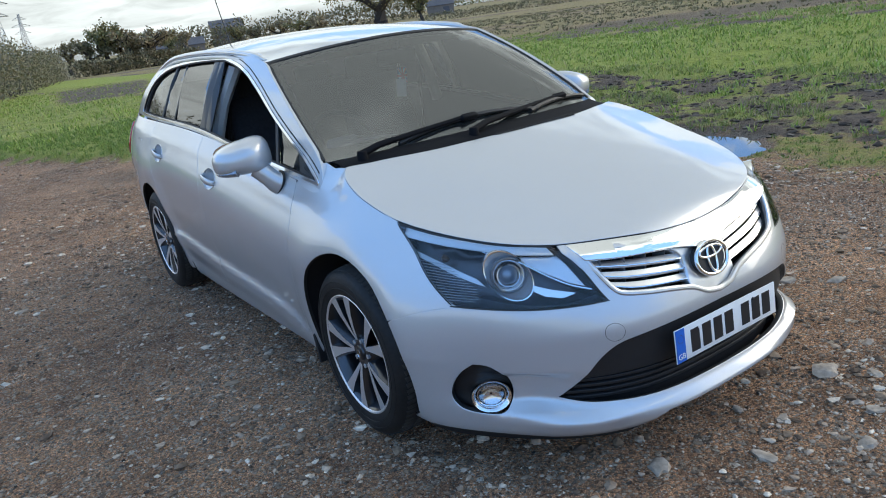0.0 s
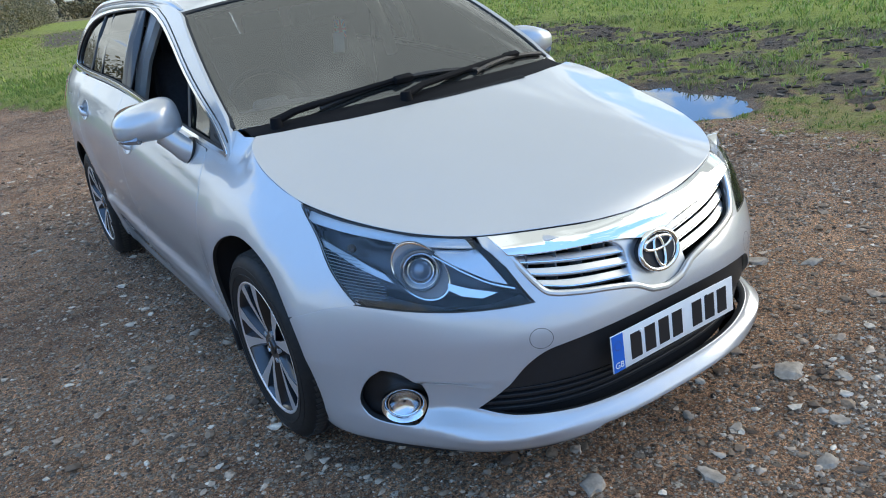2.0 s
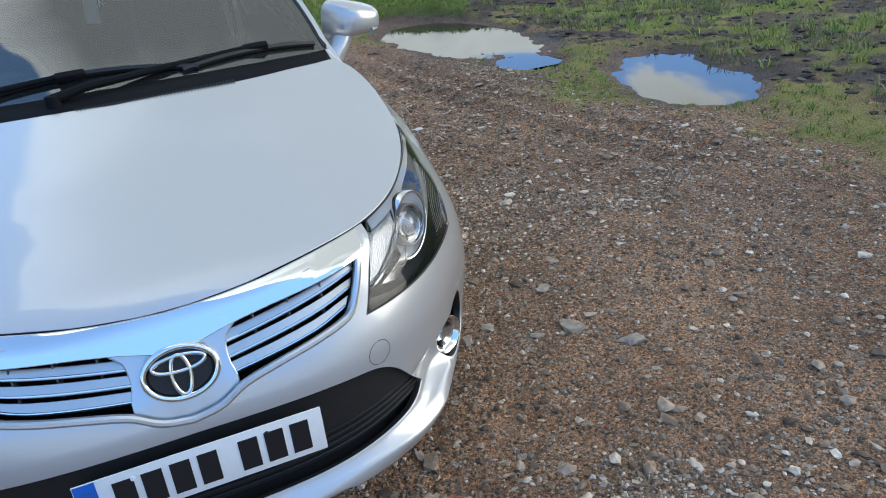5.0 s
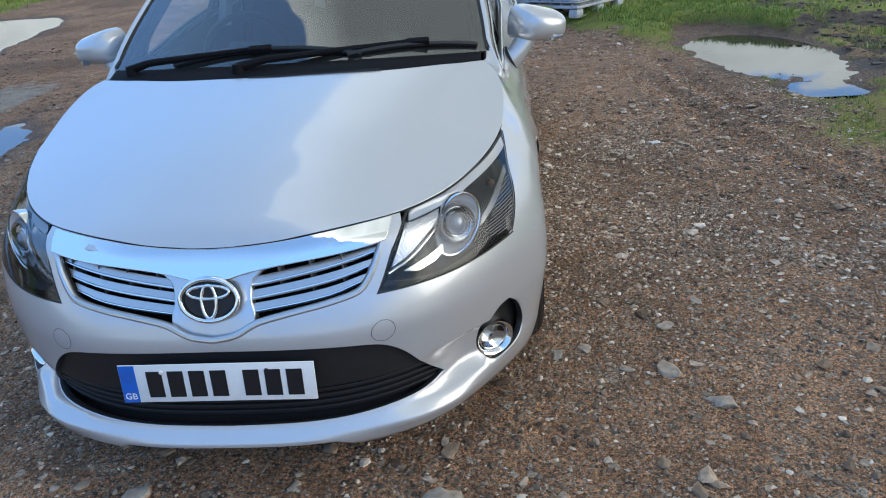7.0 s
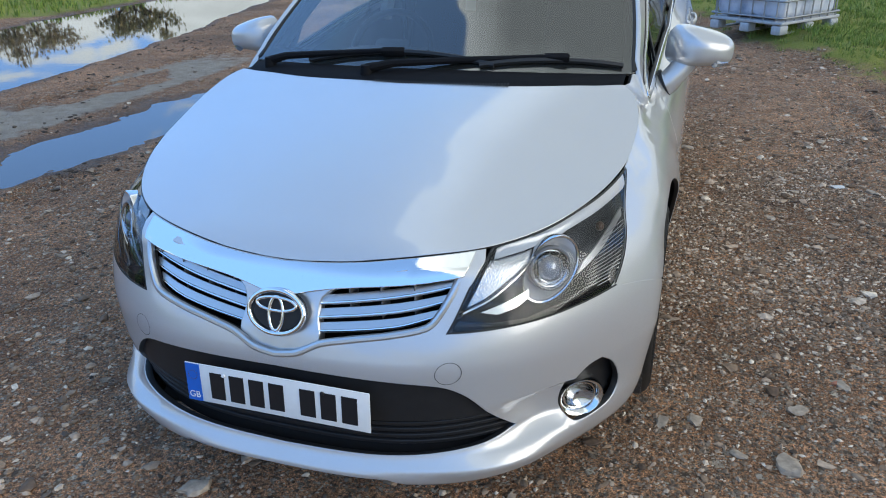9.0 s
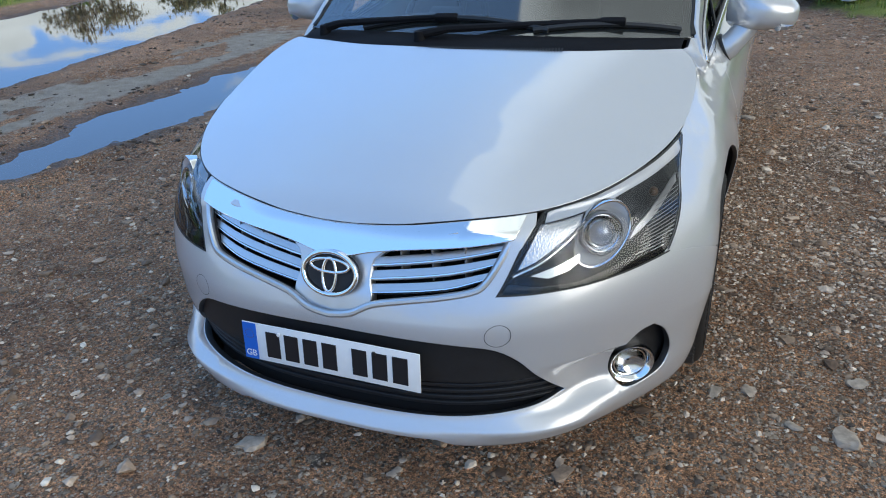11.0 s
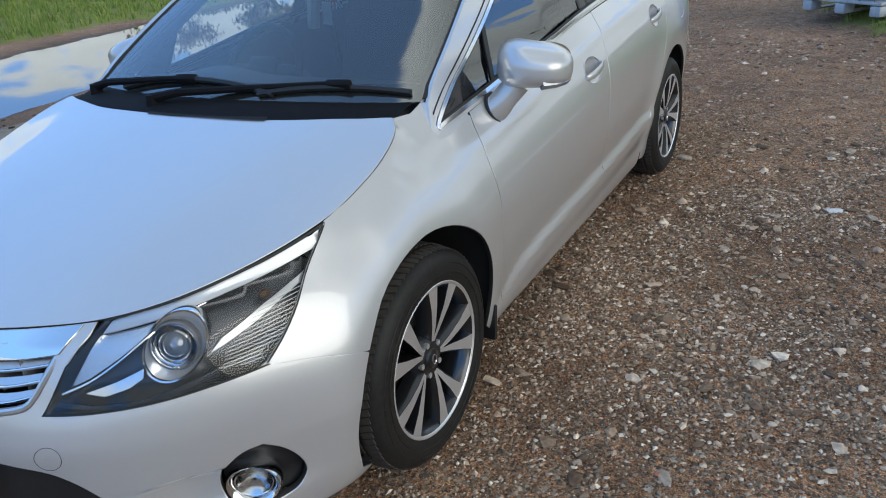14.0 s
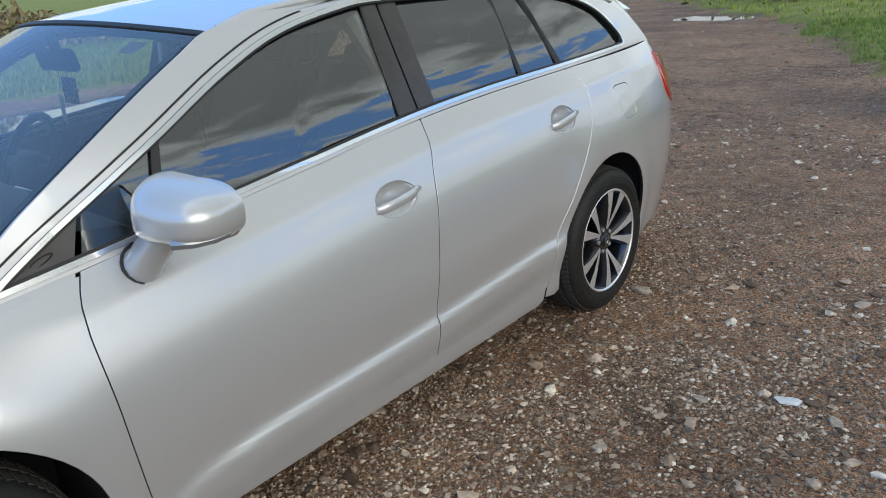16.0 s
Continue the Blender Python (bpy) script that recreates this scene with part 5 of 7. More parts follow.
# door mirrors
for side in (1, -1):
    mirror = new("door_mirror")
    mirror.parent = car
    mirror["label"] = "silver door mirror with clear indicator strip"
    m = Matrix.Translation((side * 0.938, 0.655, 1.032)) @ pose(0, 0, 0, 0, side * 6, side * 26)
    bm = bmesh.new()
    n, k = 28, 20
    rows = []
    for i in range(k + 1):
        t = i / k * math.pi / 2 * 0.999
        r = []
        for j in range(n):
            p = j / n * math.tau
            c, s = math.cos(p), math.sin(p)
            ex = 0.62
            cx, cz = math.copysign(abs(c) ** ex, c), math.copysign(abs(s) ** ex, s)
            w = math.sin(t) ** 0.72 if t > 0 else 0
            hz = (0.078 if cz > 0 else 0.062) * (1.0 - 0.20 * side * cx * w)
            r.append(bm.verts.new(m @ Vector((0.122 * cx * w, 0.050 - 0.145 * math.cos(t) ** 0.9, hz * cz * w))))
        rows.append(r)
    for a, b in zip(rows, rows[1:]):
        for j in range(n):
            bm.faces.new((a[j], a[(j + 1) % n], b[(j + 1) % n], b[j]))
    bmesh.ops.remove_doubles(bm, verts=bm.verts, dist=1e-4)
    part("mirror_shell", bm, PAINT, mirror)
    bm = bmesh.new()
    ring = [m @ Vector((0.116 * math.copysign(abs(math.cos(p)) ** 0.62, math.cos(p)), 0.046, 0.072 * math.copysign(abs(math.sin(p)) ** 0.62, math.sin(p)) + 0.006)) for p in np.linspace(0, math.tau, 32, endpoint=False)]
    bm.faces.new([bm.verts.new(p) for p in ring])
    part("mirror_glass", bm, CHROME, mirror, smooth=False)
    bm = bmesh.new()
    tube(bm, [m @ Vector((side * x, y, z)) for x, y, z in ((0.016, -0.080, -0.035), (0.060, -0.063, -0.032), (0.090, -0.034, -0.029), (0.104, 0.0, -0.026))], lambda s: 0.0165 - 0.005 * s, 8)
    part("indicator_strip", bm, INDICATOR, mirror, "clear indicator strip")
    bm = bmesh.new()
    foot = Vector((side * (side_x(0.60, 0.915) + 0.002), 0.600, 0.915))
    tube(bm, [foot, foot + Vector((side * 0.014, 0.0, 0.008)), foot + Vector((side * 0.034, 0.006, 0.034)), m @ Vector((-side * 0.052, 0, -0.045))], lambda s: 0.050 - 0.009 * min(1, 2 * s), 16)
    part("mirror_foot", bm, PAINT, mirror)
    bm = bmesh.new()
    tube(bm, [foot + Vector((-side * 0.004, 0, -0.002)), foot + Vector((side * 0.004, 0, 0.002))], 0.0535, 18)
    part("mirror_gasket", bm, SEAL, mirror)

# door handles over dished cups
for side in (1, -1):
    for y0, z0 in HANDLES:
        handle = new("door_handle")
        handle.parent = car
        handle["label"] = "silver door handle over a dished cup"
        cup = [np.array((y0 + 0.0875 * math.cos(t), z0 + 0.004 + 0.0515 * math.sin(t))) for t in np.linspace(0, math.tau, 36, endpoint=False)]

        def dish(y, z, y0=y0, z0=z0, side=side):
            r2 = ((y - y0) / 0.0875) ** 2 + ((z - z0 - 0.004) / 0.0515) ** 2
            return (side * (side_x(y, z) - 0.0010 - 0.027 * max(0, min(1, (1 - r2) * 1.15 - 0.06)) ** 0.8), y, z)
        bm = bmesh.new()
        tube(bm, [(side * (side_x(*p) + 0.0004), *p) for p in cup], 0.0020, 6, True)
        part("cup_edge", bm, PAINT, handle)
        panel("handle_cup", dish, [cup], PAINT, handle, step=0.012, depth=0, flip=side < 0)
        bm = bmesh.new()
        rows = []
        for s in np.linspace(-1, 1, 17):
            y, z = y0 + 0.092 * s, z0 + 0.002 + 0.012 * s
            x = side_x(y, z) + 0.022 - 0.018 * abs(s) ** 3.5
            hh, tt = 0.0165 * (1 - 0.35 * abs(s) ** 4), 0.008 * (1 - 0.3 * abs(s) ** 4)
            rows.append([bm.verts.new((side * (x + tt * math.cos(k * math.tau / 12)), y, z + hh * math.sin(k * math.tau / 12))) for k in range(12)])
        for A, B in zip(rows, rows[1:]):
            for k in range(12):
                bm.faces.new((A[k], A[(k + 1) % 12], B[(k + 1) % 12], B[k]))
        bm.faces.new(rows[0][::-1])
        bm.faces.new(rows[-1])
        bmesh.ops.recalc_face_normals(bm, faces=bm.faces)
        part("grip", bm, PAINT, handle)
        bm = bmesh.new()
        rod(bm, (side * (side_x(y0 + 0.085, z0) - 0.01), y0 + 0.088, z0 + 0.016), (side * (side_x(y0 + 0.085, z0) + 0.012), y0 + 0.088, z0 + 0.016), 0.009, seg=12)
        part("handle_post", bm, PAINT, handle)

# aerial at the rear of the roof
bm = bmesh.new()
rod(bm, (0.0, 3.13, roof_z(0, 3.13) - 0.005), (0.0, 3.15, roof_z(0, 3.13) + 0.05), 0.022, 0.010, 12)
rod(bm, (0.0, 3.15, roof_z(0, 3.13) + 0.04), (0.0, 3.34, 1.98), 0.0042, 0.0030, 8)
part("aerial", bm, BLACK, car, "thin black roof aerial")

# tail: lamps, bumper, tailgate
for side in (1, -1):
    tl = chain(line((3.37, 1.03), (3.41, 0.89), (3.545, 0.815)), [(3.66, 0.82), (3.655, 1.05), (3.39, 1.075)])
    panel("tail_lamp", body_side(side, 0.012), [tl], RED_LENS, car, "red tail lamp", step=0.04, depth=0.03, lip=0.006, flip=side < 0)


def rear_pt(x, z):
    """The tail, by x and height."""
    lo, hi = AXLE, tail(z)
    for _ in range(36):
        y = (lo + hi) / 2
        if side_x(y, z) > abs(x):
            lo = y
        else:
            hi = y
    return (x, y, z)


gate_loop = chain([(x, 0.66) for x in np.linspace(-0.70, 0.70, 20)], [(0.62, 1.06)], [(x, 1.09) for x in np.linspace(0.60, -0.60, 16)], [(-0.62, 1.06)])
panel("tailgate", rear_pt, [gate_loop], PAINT, car, "silver tailgate", step=0.08, depth=0.02, lip=0.004, flip=True)
rb = chain([(x, 0.25) for x in np.linspace(-0.76, 0.76, 24)], [(0.74, 0.65)], [(x, 0.65) for x in np.linspace(0.72, -0.72, 24)], [(-0.74, 0.65)])
panel("rear_bumper", rear_pt, [rb], PAINT, car, "silver rear bumper", step=0.08, depth=0.02, lip=0.004, flip=True)
rg = lambda x, v: (x, 3.66 - 0.12 * (x / 0.6) ** 2 - 0.12 * v, 1.09 + 0.25 * v)
panel("rear_screen", rg, [chain([(x, 0.0) for x in np.linspace(-0.54, 0.54, 16)], [(x, 1.0) for x in np.linspace(0.44, -0.44, 16)])], PRIVACY, car, "dark tinted rear screen", step=0.1, depth=0.004, flip=True)
for side in (1, -1):
    # rear pillar between the side windows and the rear screen
    outer_run = [(3.46, 1.10), (3.42, 1.130), (3.36, 1.190), (3.25, 1.258), (3.10, 1.316)]
    bm = bmesh.new()
    run = []
    for k, (y, z) in enumerate(outer_run):
        a, b = Vector((side * (glass_x(y, z) + 0.004), y, z)), Vector(rg(side * (0.55 - 0.10 * k / 4), k / 4))
        run.append([bm.verts.new(a + (b - a) * t + Vector((side, 0.6, 0)) * 0.10 * t * (1 - t)) for t in np.linspace(0, 1, 7)])
    for p, q in zip(run, run[1:]):
        for i in range(6):
            bm.faces.new((p[i], p[i + 1], q[i + 1], q[i]))
    bmesh.ops.recalc_face_normals(bm, faces=bm.faces)
    part("rear_pillar", bm, PAINT, car)

# ---- inside the car ----
def soft_block(bm, size, m, bev, taper=1.0):
    """A padded block with rounded edges, narrower at its top by taper."""
    r = bmesh.ops.create_cube(bm, size=1.0)
    for v in r["verts"]:
        k = taper if v.co.z > 0 else 1.0
        v.co = Vector((v.co.x * size[0] * k, v.co.y * size[1], v.co.z * size[2]))
    out = bmesh.ops.bevel(bm, geom=list({e for v in r["verts"] for e in v.link_edges}), offset=bev, segments=4, profile=0.6, affect="EDGES")
    own = {v for f in out["faces"] for v in f.verts} | {v for v in r["verts"] if v.is_valid}
    own |= {v for e in {e for v in own for e in v.link_edges} for v in e.verts}
    bmesh.ops.transform(bm, matrix=m, verts=list(own))


for x, y in ((0.37, 1.42), (-0.37, 1.42)):
    seat = new("seat")
    seat.parent = car
    seat["label"] = "dark fabric front seat"
    bm = bmesh.new()
    soft_block(bm, (0.50, 0.54, 0.16), Matrix.Translation((x, y - 0.02, 0.56)), 0.05)
    part("seat_cushion", bm, FABRIC, seat)
    bm = bmesh.new()
    soft_block(bm, (0.50, 0.13, 0.62), pose(x, y + 0.34, 0.90, -18, 0, 0), 0.05, 0.86)
    part("backrest", bm, FABRIC, seat)
    bm = bmesh.new()
    soft_block(bm, (0.27, 0.09, 0.17), pose(x, y + 0.455, 1.245, -14, 0, 0), 0.035, 0.9)
    part("headrest", bm, FABRIC, seat)
bm = bmesh.new()
soft_block(bm, (1.30, 0.52, 0.16), Matrix.Translation((0, 2.28, 0.57)), 0.05)
soft_block(bm, (1.30, 0.14, 0.62), pose(0, 2.58, 0.88, -20, 0, 0), 0.05)
for x in (-0.38, 0.38):
    soft_block(bm, (0.26, 0.08, 0.14), pose(x, 2.68, 1.22, -12, 0, 0), 0.03)
part("rear_seat", bm, FABRIC, car, "dark fabric rear seat")

# dashboard
bm = bmesh.new()
xs = np.linspace(-0.68, 0.68, 35)
prof = [(0.16, 0.975), (0.30, 0.995), (0.48, 1.0), (0.62, 0.985), (0.68, 0.955), (0.70, 0.88), (0.72, 0.72), (0.66, 0.55)]
rows = []
for y, z in prof:
    rows.append([bm.verts.new((x, y + 0.22 * x * x * (1 - min(1, (y - 0.16) / 0.5)), z + 0.035 * math.exp(-((x + 0.37) / 0.17) ** 2) * math.exp(-((y - 0.60) / 0.13) ** 2) - 0.02 * abs(x) ** 2)) for x in xs])
for a, b in zip(rows, rows[1:]):
    for i in range(len(xs) - 1):
        bm.faces.new((a[i], a[i + 1], b[i + 1], b[i]))
dash = part("dashboard", bm, CABIN, car, "dark grey moulded dashboard")
bm = bmesh.new()
box(bm, (0.30, 0.05, 0.10), pose(0.0, 0.70, 0.90, -20, 0, 0), 0.015, 3)
part("centre_console", bm, GLOSS_BLACK, dash)
bm = bmesh.new()
box(bm, (0.26, 0.9, 0.30), Matrix.Translation((0, 1.15, 0.52)), 0.05, 3)
part("tunnel", bm, CABIN, car)
# steering wheel
sw = new("steering_wheel")
sw.parent = car
sm = Matrix.Translation((-0.37, 0.84, 0.955)) @ pose(0, 0, 0, 90 - 26, 0, 0)
bm = bmesh.new()
tube(bm, [sm @ Vector((0.185 * math.cos(t), 0.180 * math.sin(t), 0)) for t in np.linspace(0, math.tau, 48, endpoint=False)], 0.016, 10, True)
part("wheel_grip", bm, BLACK, sw)
bm = bmesh.new()
box(bm, (0.16, 0.13, 0.06), sm @ Matrix.Translation((0, -0.01, 0.0)), 0.025, 3)
box(bm, (0.36, 0.045, 0.02), sm @ Matrix.Translation((0, 0.0, 0.0)), 0.008, 2)
box(bm, (0.05, 0.17, 0.02), sm @ Matrix.Translation((0, -0.09, 0.0)), 0.008, 2)
part("wheel_boss", bm, CABIN, sw)
bm = bmesh.new()
rod(bm, sm @ Vector((0, 0, -0.02)), sm @ Vector((0, 0.0, -0.25)), 0.05, 0.06, 16)
part("column", bm, CABIN, sw)
# roof lining, pillars, screen mirror
panel("headliner", lambda x, y: (x, y, roof_z(x, y) - 0.035), [chain([(x, 0.93) for x in np.linspace(-0.52, 0.52, 14)], [(x, 3.45) for x in np.linspace(0.50, -0.50, 14)])], LINER, car, step=0.15, depth=0)
for side in (1, -1):
    bm = bmesh.new()
    tube(bm, [(side * (glass_x(y, z) - 0.035), y, z) for y, z in ((0.46, 1.02), (0.66, 1.13), (0.84, 1.235), (0.99, 1.315))], 0.020, 8)
    part("pillar_cover", bm, LINER, car)
    bm = bmesh.new()
    tube(bm, [(side * (glass_x(y, z) - 0.080), y, z) for y, z in ((1.64, 1.0), (1.60, 1.2), (1.56, 1.38))], 0.035, 8)
    part("pillar_cover", bm, LINER, car)
    bm = bmesh.new()
    tube(bm, [(side * (glass_x(1.6, 1.3) - 0.085), 1.60, 1.30), (side * 0.62, 1.66, 1.1), (side * 0.63, 1.70, 0.8), (side * 0.60, 1.66, 0.5)], 0.014, 6)
    part("seat_belt", bm, SEAL, car)
bm = bmesh.new()
box(bm, (0.23, 0.03, 0.07), pose(0.0, 0.86, 1.325, 12, 0, 0), 0.014, 3)
box(bm, (0.025, 0.03, 0.06), pose(0.0, 0.86, 1.372, 12, 0, 0), 0.006, 2)
part("screen_mirror", bm, BLACK, car, "black interior mirror")
RED_CARD = material("red_card", (0.55, 0.03, 0.04), 0.5)
BLUE_CARD = material("blue_card", (0.02, 0.05, 0.30), 0.5)


def freshener():
    """A card with crossed stripes that hangs on a cord from the screen mirror."""
    tag = tagged(new("air_freshener"), "red, white and blue card hanging from the interior mirror", "air freshener")
    fm = pose(0.024, 0.868, 1.232, 90, 4, 14)
    bm = bmesh.new()
    box(bm, (0.062, 0.080, 0.003), fm, 0.001, 1)
    part("card", bm, BLUE_CARD, tag)
    for name, mat, w, z in (("white_stripe", WHITE_PLATE, 0.020, 0.0020), ("red_stripe", RED_CARD, 0.010, 0.0026)):
        for turn, l in ((0, 0.062), (90, 0.080), (52, 0.088), (-52, 0.088)):
            bm = bmesh.new()
            box(bm, (l, w if turn in (0, 90) else w * 0.6, 0.0054), fm @ Matrix.Translation((0, 0, 0)) @ pose(0, 0, 0, 0, 0, turn) @ Matrix.Diagonal((1, 1, z / 0.0020, 1)))
            part(name, bm, mat, tag)
    bm = bmesh.new()
    tube(bm, [(0.022, 0.868, 1.27), (0.012, 0.870, 1.30), (0.0, 0.865, 1.33)], 0.0012, 5)
    part("cord", bm, WHITE_PLATE, tag)


freshener()
bm = bmesh.new()
box(bm, (0.050, 0.002, 0.085), pose(-0.004, 0.846, 1.178, 0, 6, -12), 0.0006, 1)
rod(bm, (-0.004, 0.846, 1.215), (0.0, 0.862, 1.33), 0.0010, seg=5)
tagged(part("paper_tag", bm, WHITE_PLATE, None), "small white paper tag hanging from the interior mirror", "paper tag")
bm = bmesh.new()
m = Matrix.Translation((0.44, screen_pt(0.50, 0.90)[1] + 0.004, screen_pt(0.50, 0.90)[2] - 0.006)) @ pose(0, 0, 0, 28, 0, 0)
box(bm, (0.09, 0.05, 0.001), m)
part("screen_sticker", bm, WHITE_PLATE, car)

# ---- ground ----
rng = np.random.default_rng(7)
LATTICE = rng.random((256, 256))


def vnoise(x, y, scale, octaves=3, gain=0.5):
    """Smooth value noise from 0 to 1 on arrays."""
    total, amp, norm = 0, 1.0, 0
    for o in range(octaves):
        f = scale * 2 ** o
        u, v = np.asarray(x) * f + 37.3 * o, np.asarray(y) * f + 91.7 * o
        i, j = np.floor(u).astype(int), np.floor(v).astype(int)
        a, b = u - i, v - j
        a, b = a * a * (3 - 2 * a), b * b * (3 - 2 * b)
        g = lambda p, q: LATTICE[p % 256, q % 256]
        total = total + amp * ((g(i, j) * (1 - a) + g(i + 1, j) * a) * (1 - b) + (g(i, j + 1) * (1 - a) + g(i + 1, j + 1) * a) * b)
        norm += amp
        amp *= gain
    return total / norm


def smooth(t):
    t = np.clip(t, 0, 1)
    return t * t * (3 - 2 * t)


# where the gravel ends towards the field and towards the far bank, by y
EDGE_R = ([-30, -3, 0, 1, 2.2, 3, 4, 5.3, 6.1, 6.5, 7.5, 8.6, 9.55, 11.5, 15.8, 17, 22, 30, 200], [6, 3.9, 3.6, 3.2, 3.0, 3.0, 2.9, 2.7, 2.2, 1.75, 1.5, 1.0, 0.7, -0.24, -2.06, -2.67, -6, -12, -160])
EDGE_L = ([-30, -3, 5.8, 7.6, 11, 19, 24, 40, 200], [-11, -10.6, -10.6, -10.3, -9.8, -10.5, -13, -26, -190])
BIG_R = ([-2, 0, 3.2, 5.3, 7.1, 10.1, 11.6, 13.5], [-5.6, -5.3, -5.57, -5.86, -6.2, -7.0, -7.2, -8.4])


def puddle_mask(x, y):
    """1 in the middle of a puddle, falling through 0.5 at its shore."""
    wob = (vnoise(x, y, 1.1, 4) - 0.5) + 0.45 * (vnoise(x + 7, y, 4.5, 3) - 0.5)
    m = np.full(np.shape(x), -9.0)
    for cx, cy, rx, ry, turn in ((3.42, 5.5, 0.66, 1.50, 8), (3.42, 3.72, 0.26, 0.30, 0), (4.02, 2.38, 0.50, 0.85, -20), (21.0, 8.5, 0.8, 1.9, 0), (27.0, 11.5, 0.9, 2.4, 0), (-5.6, 19.5, 1.6, 0.7, 25)):
        c, s = math.cos(radians(turn)), math.sin(radians(turn))
        u, v = (x - cx) * c + (y - cy) * s, -(x - cx) * s + (y - cy) * c
        m = np.maximum(m, (1 - np.hypot(u / rx, v / ry)) * min(rx, ry) * 1.2)
    big = np.minimum(np.interp(y, *BIG_R) - x, x + 9.6 + 0.12 * (y - 7))
    big = np.minimum(big, np.minimum(y + 1.0, 13.2 - y))
    m = np.maximum(m, np.minimum(big, 0.8))
    mid = np.interp(y, [0, 1.1, 1.6, 2.2, 3.0, 4.2], [-3.6, -3.45, -3.36, -3.38, -3.42, -3.56])
    half = np.interp(y, [0.0, 0.8, 1.5, 2.5, 3.3, 4.3], [0.16, 0.24, 0.24, 0.38, 0.36, 0.0])
    m = np.maximum(m, np.where((y > 0) & (y < 4.5), (half - np.abs(x - mid)), -9))
    return smooth(0.5 + 1.9 * (m + 0.42 * wob + 0.10 * (vnoise(x + 3, y + 11, 11.0, 2) - 0.5)))


def zones(x, y):
    """Shares of grass, bare mud, pale clay and wet ground."""
    n1, n2 = vnoise(x, y, 0.9, 4), vnoise(x + 50, y, 3.1, 3)
    right = x - np.interp(y, *EDGE_R)
    left = np.interp(y, *EDGE_L) - x
    d = np.maximum(right, left)
    grass = smooth((d + 1.3 * (n1 - 0.5) + 0.5 * (n2 - 0.5)) / 0.8 + 0.3)
    # the worked field to the right: bare bands and a green one
    f = x + 0.35 * (n1 - 0.5) * 6
    bare = np.maximum(smooth((f - 3.9) / 0.5) * smooth((5.3 - f) / 0.5), smooth((f - 6.2) / 0.6) * smooth((8.5 - f) / 0.6)) * smooth((18 - y) / 4)
    bare = np.maximum(bare, 0.55 * smooth((f - 5.0) / 0.4) * smooth((6.6 - f) / 0.4))
    bare = np.maximum(bare * (0.45 + 0.9 * (n2 > 0.45)), smooth((f - 16.8) / 0.4) * smooth((18.0 - f) / 0.4))
    bare = np.maximum(bare, 0.75 * smooth((f - 17.5) / 2) * smooth((vnoise(x * 0.3, y * 0.12, 0.35, 4) - 0.50) / 0.1))
    az, dist = np.degrees(np.arctan2(x + 1.95, y + 2.4)), np.hypot(x + 1.95, y + 2.4)
    bare = np.maximum(bare, 0.85 * smooth((az - 6.5) / 1.5) * smooth((14 - az) / 1.0) * smooth((dist - 33) / 5) * smooth((75 - dist) / 20))
    bare = np.clip(bare, 0, 1) * (right > 0.8)
    grass = grass * (1 - 0.9 * bare)
    # thin, trodden turf along the edge of the track
    grass = grass * (1 - 0.42 * smooth((5.2 - x) / 0.8) * smooth((7.0 - y) / 1.5) * (x > 0))
    clay = smooth((0.60 - np.abs(x + 4.45 - 0.02 * (y - 3))) / 0.3) * smooth((vnoise(x + 20, y * 0.6, 2.0, 4) - 0.40) / 0.10) * smooth((y + 1) / 2) * smooth((6.5 - y) / 2)
    p = puddle_mask(x, y)
    wet = smooth((p - 0.02) / 0.35)
    track = smooth((-2.9 - x) / 1.5) * smooth((x + 10) / 1.0)
    mud = np.maximum(bare, track * 0.45 * smooth((n1 - 0.35) / 0.2))
    return grass * (1 - smooth((p - 0.2) / 0.2)), mud, clay * (1 - wet), wet, d


def tyre_marks(x, y):
    """Shallow tread prints in the soft edge of the track."""
    h = 0
    for c0, sl in ((2.62, -0.16), (2.95, -0.16), (-2.75, 0.02), (-4.75, 0.03), (-7.9, -0.1)):
        c = c0 + sl * (y - 1.5) + 0.12 * np.sin(y * 0.7 + c0)
        t = np.abs(x - c)
        on = smooth((0.13 - t) / 0.05)
        h = h - on * (0.018 + 0.011 * np.sign(np.sin((y + 0.9 * t) * 42)))
        h = h + 0.010 * np.exp(-((t - 0.17) / 0.05) ** 2)
    return h * smooth((vnoise(x, y, 0.5, 2) - 0.35) / 0.2)


def height(x, y):
    g, mud, clay, wet, d = zones(x, y)
    r = np.hypot(x, y)
    h = 0.012 * (vnoise(x, y, 2.2, 4) - 0.5) + 0.010 * (vnoise(x, y, 9.0, 2) - 0.5)
    h = h + g * 0.05 * vnoise(x, y, 1.3, 3) + mud * 0.07 * (vnoise(x + 9, y, 3.5, 4) - 0.45) * smooth((60 - r) / 40)
    h = h + 0.12 * smooth((y - 5.6) / 1.4) * smooth((d + 0.1) / 0.9) * (x > -4)
    h = h + tyre_marks(x, y) * smooth((14 - r) / 5) * (1 - g)
    h = h * (1 - 0.7 * wet) - 0.055 * puddle_mask(x, y)
    return h + 9.0 * smooth((r - 260) / 500)


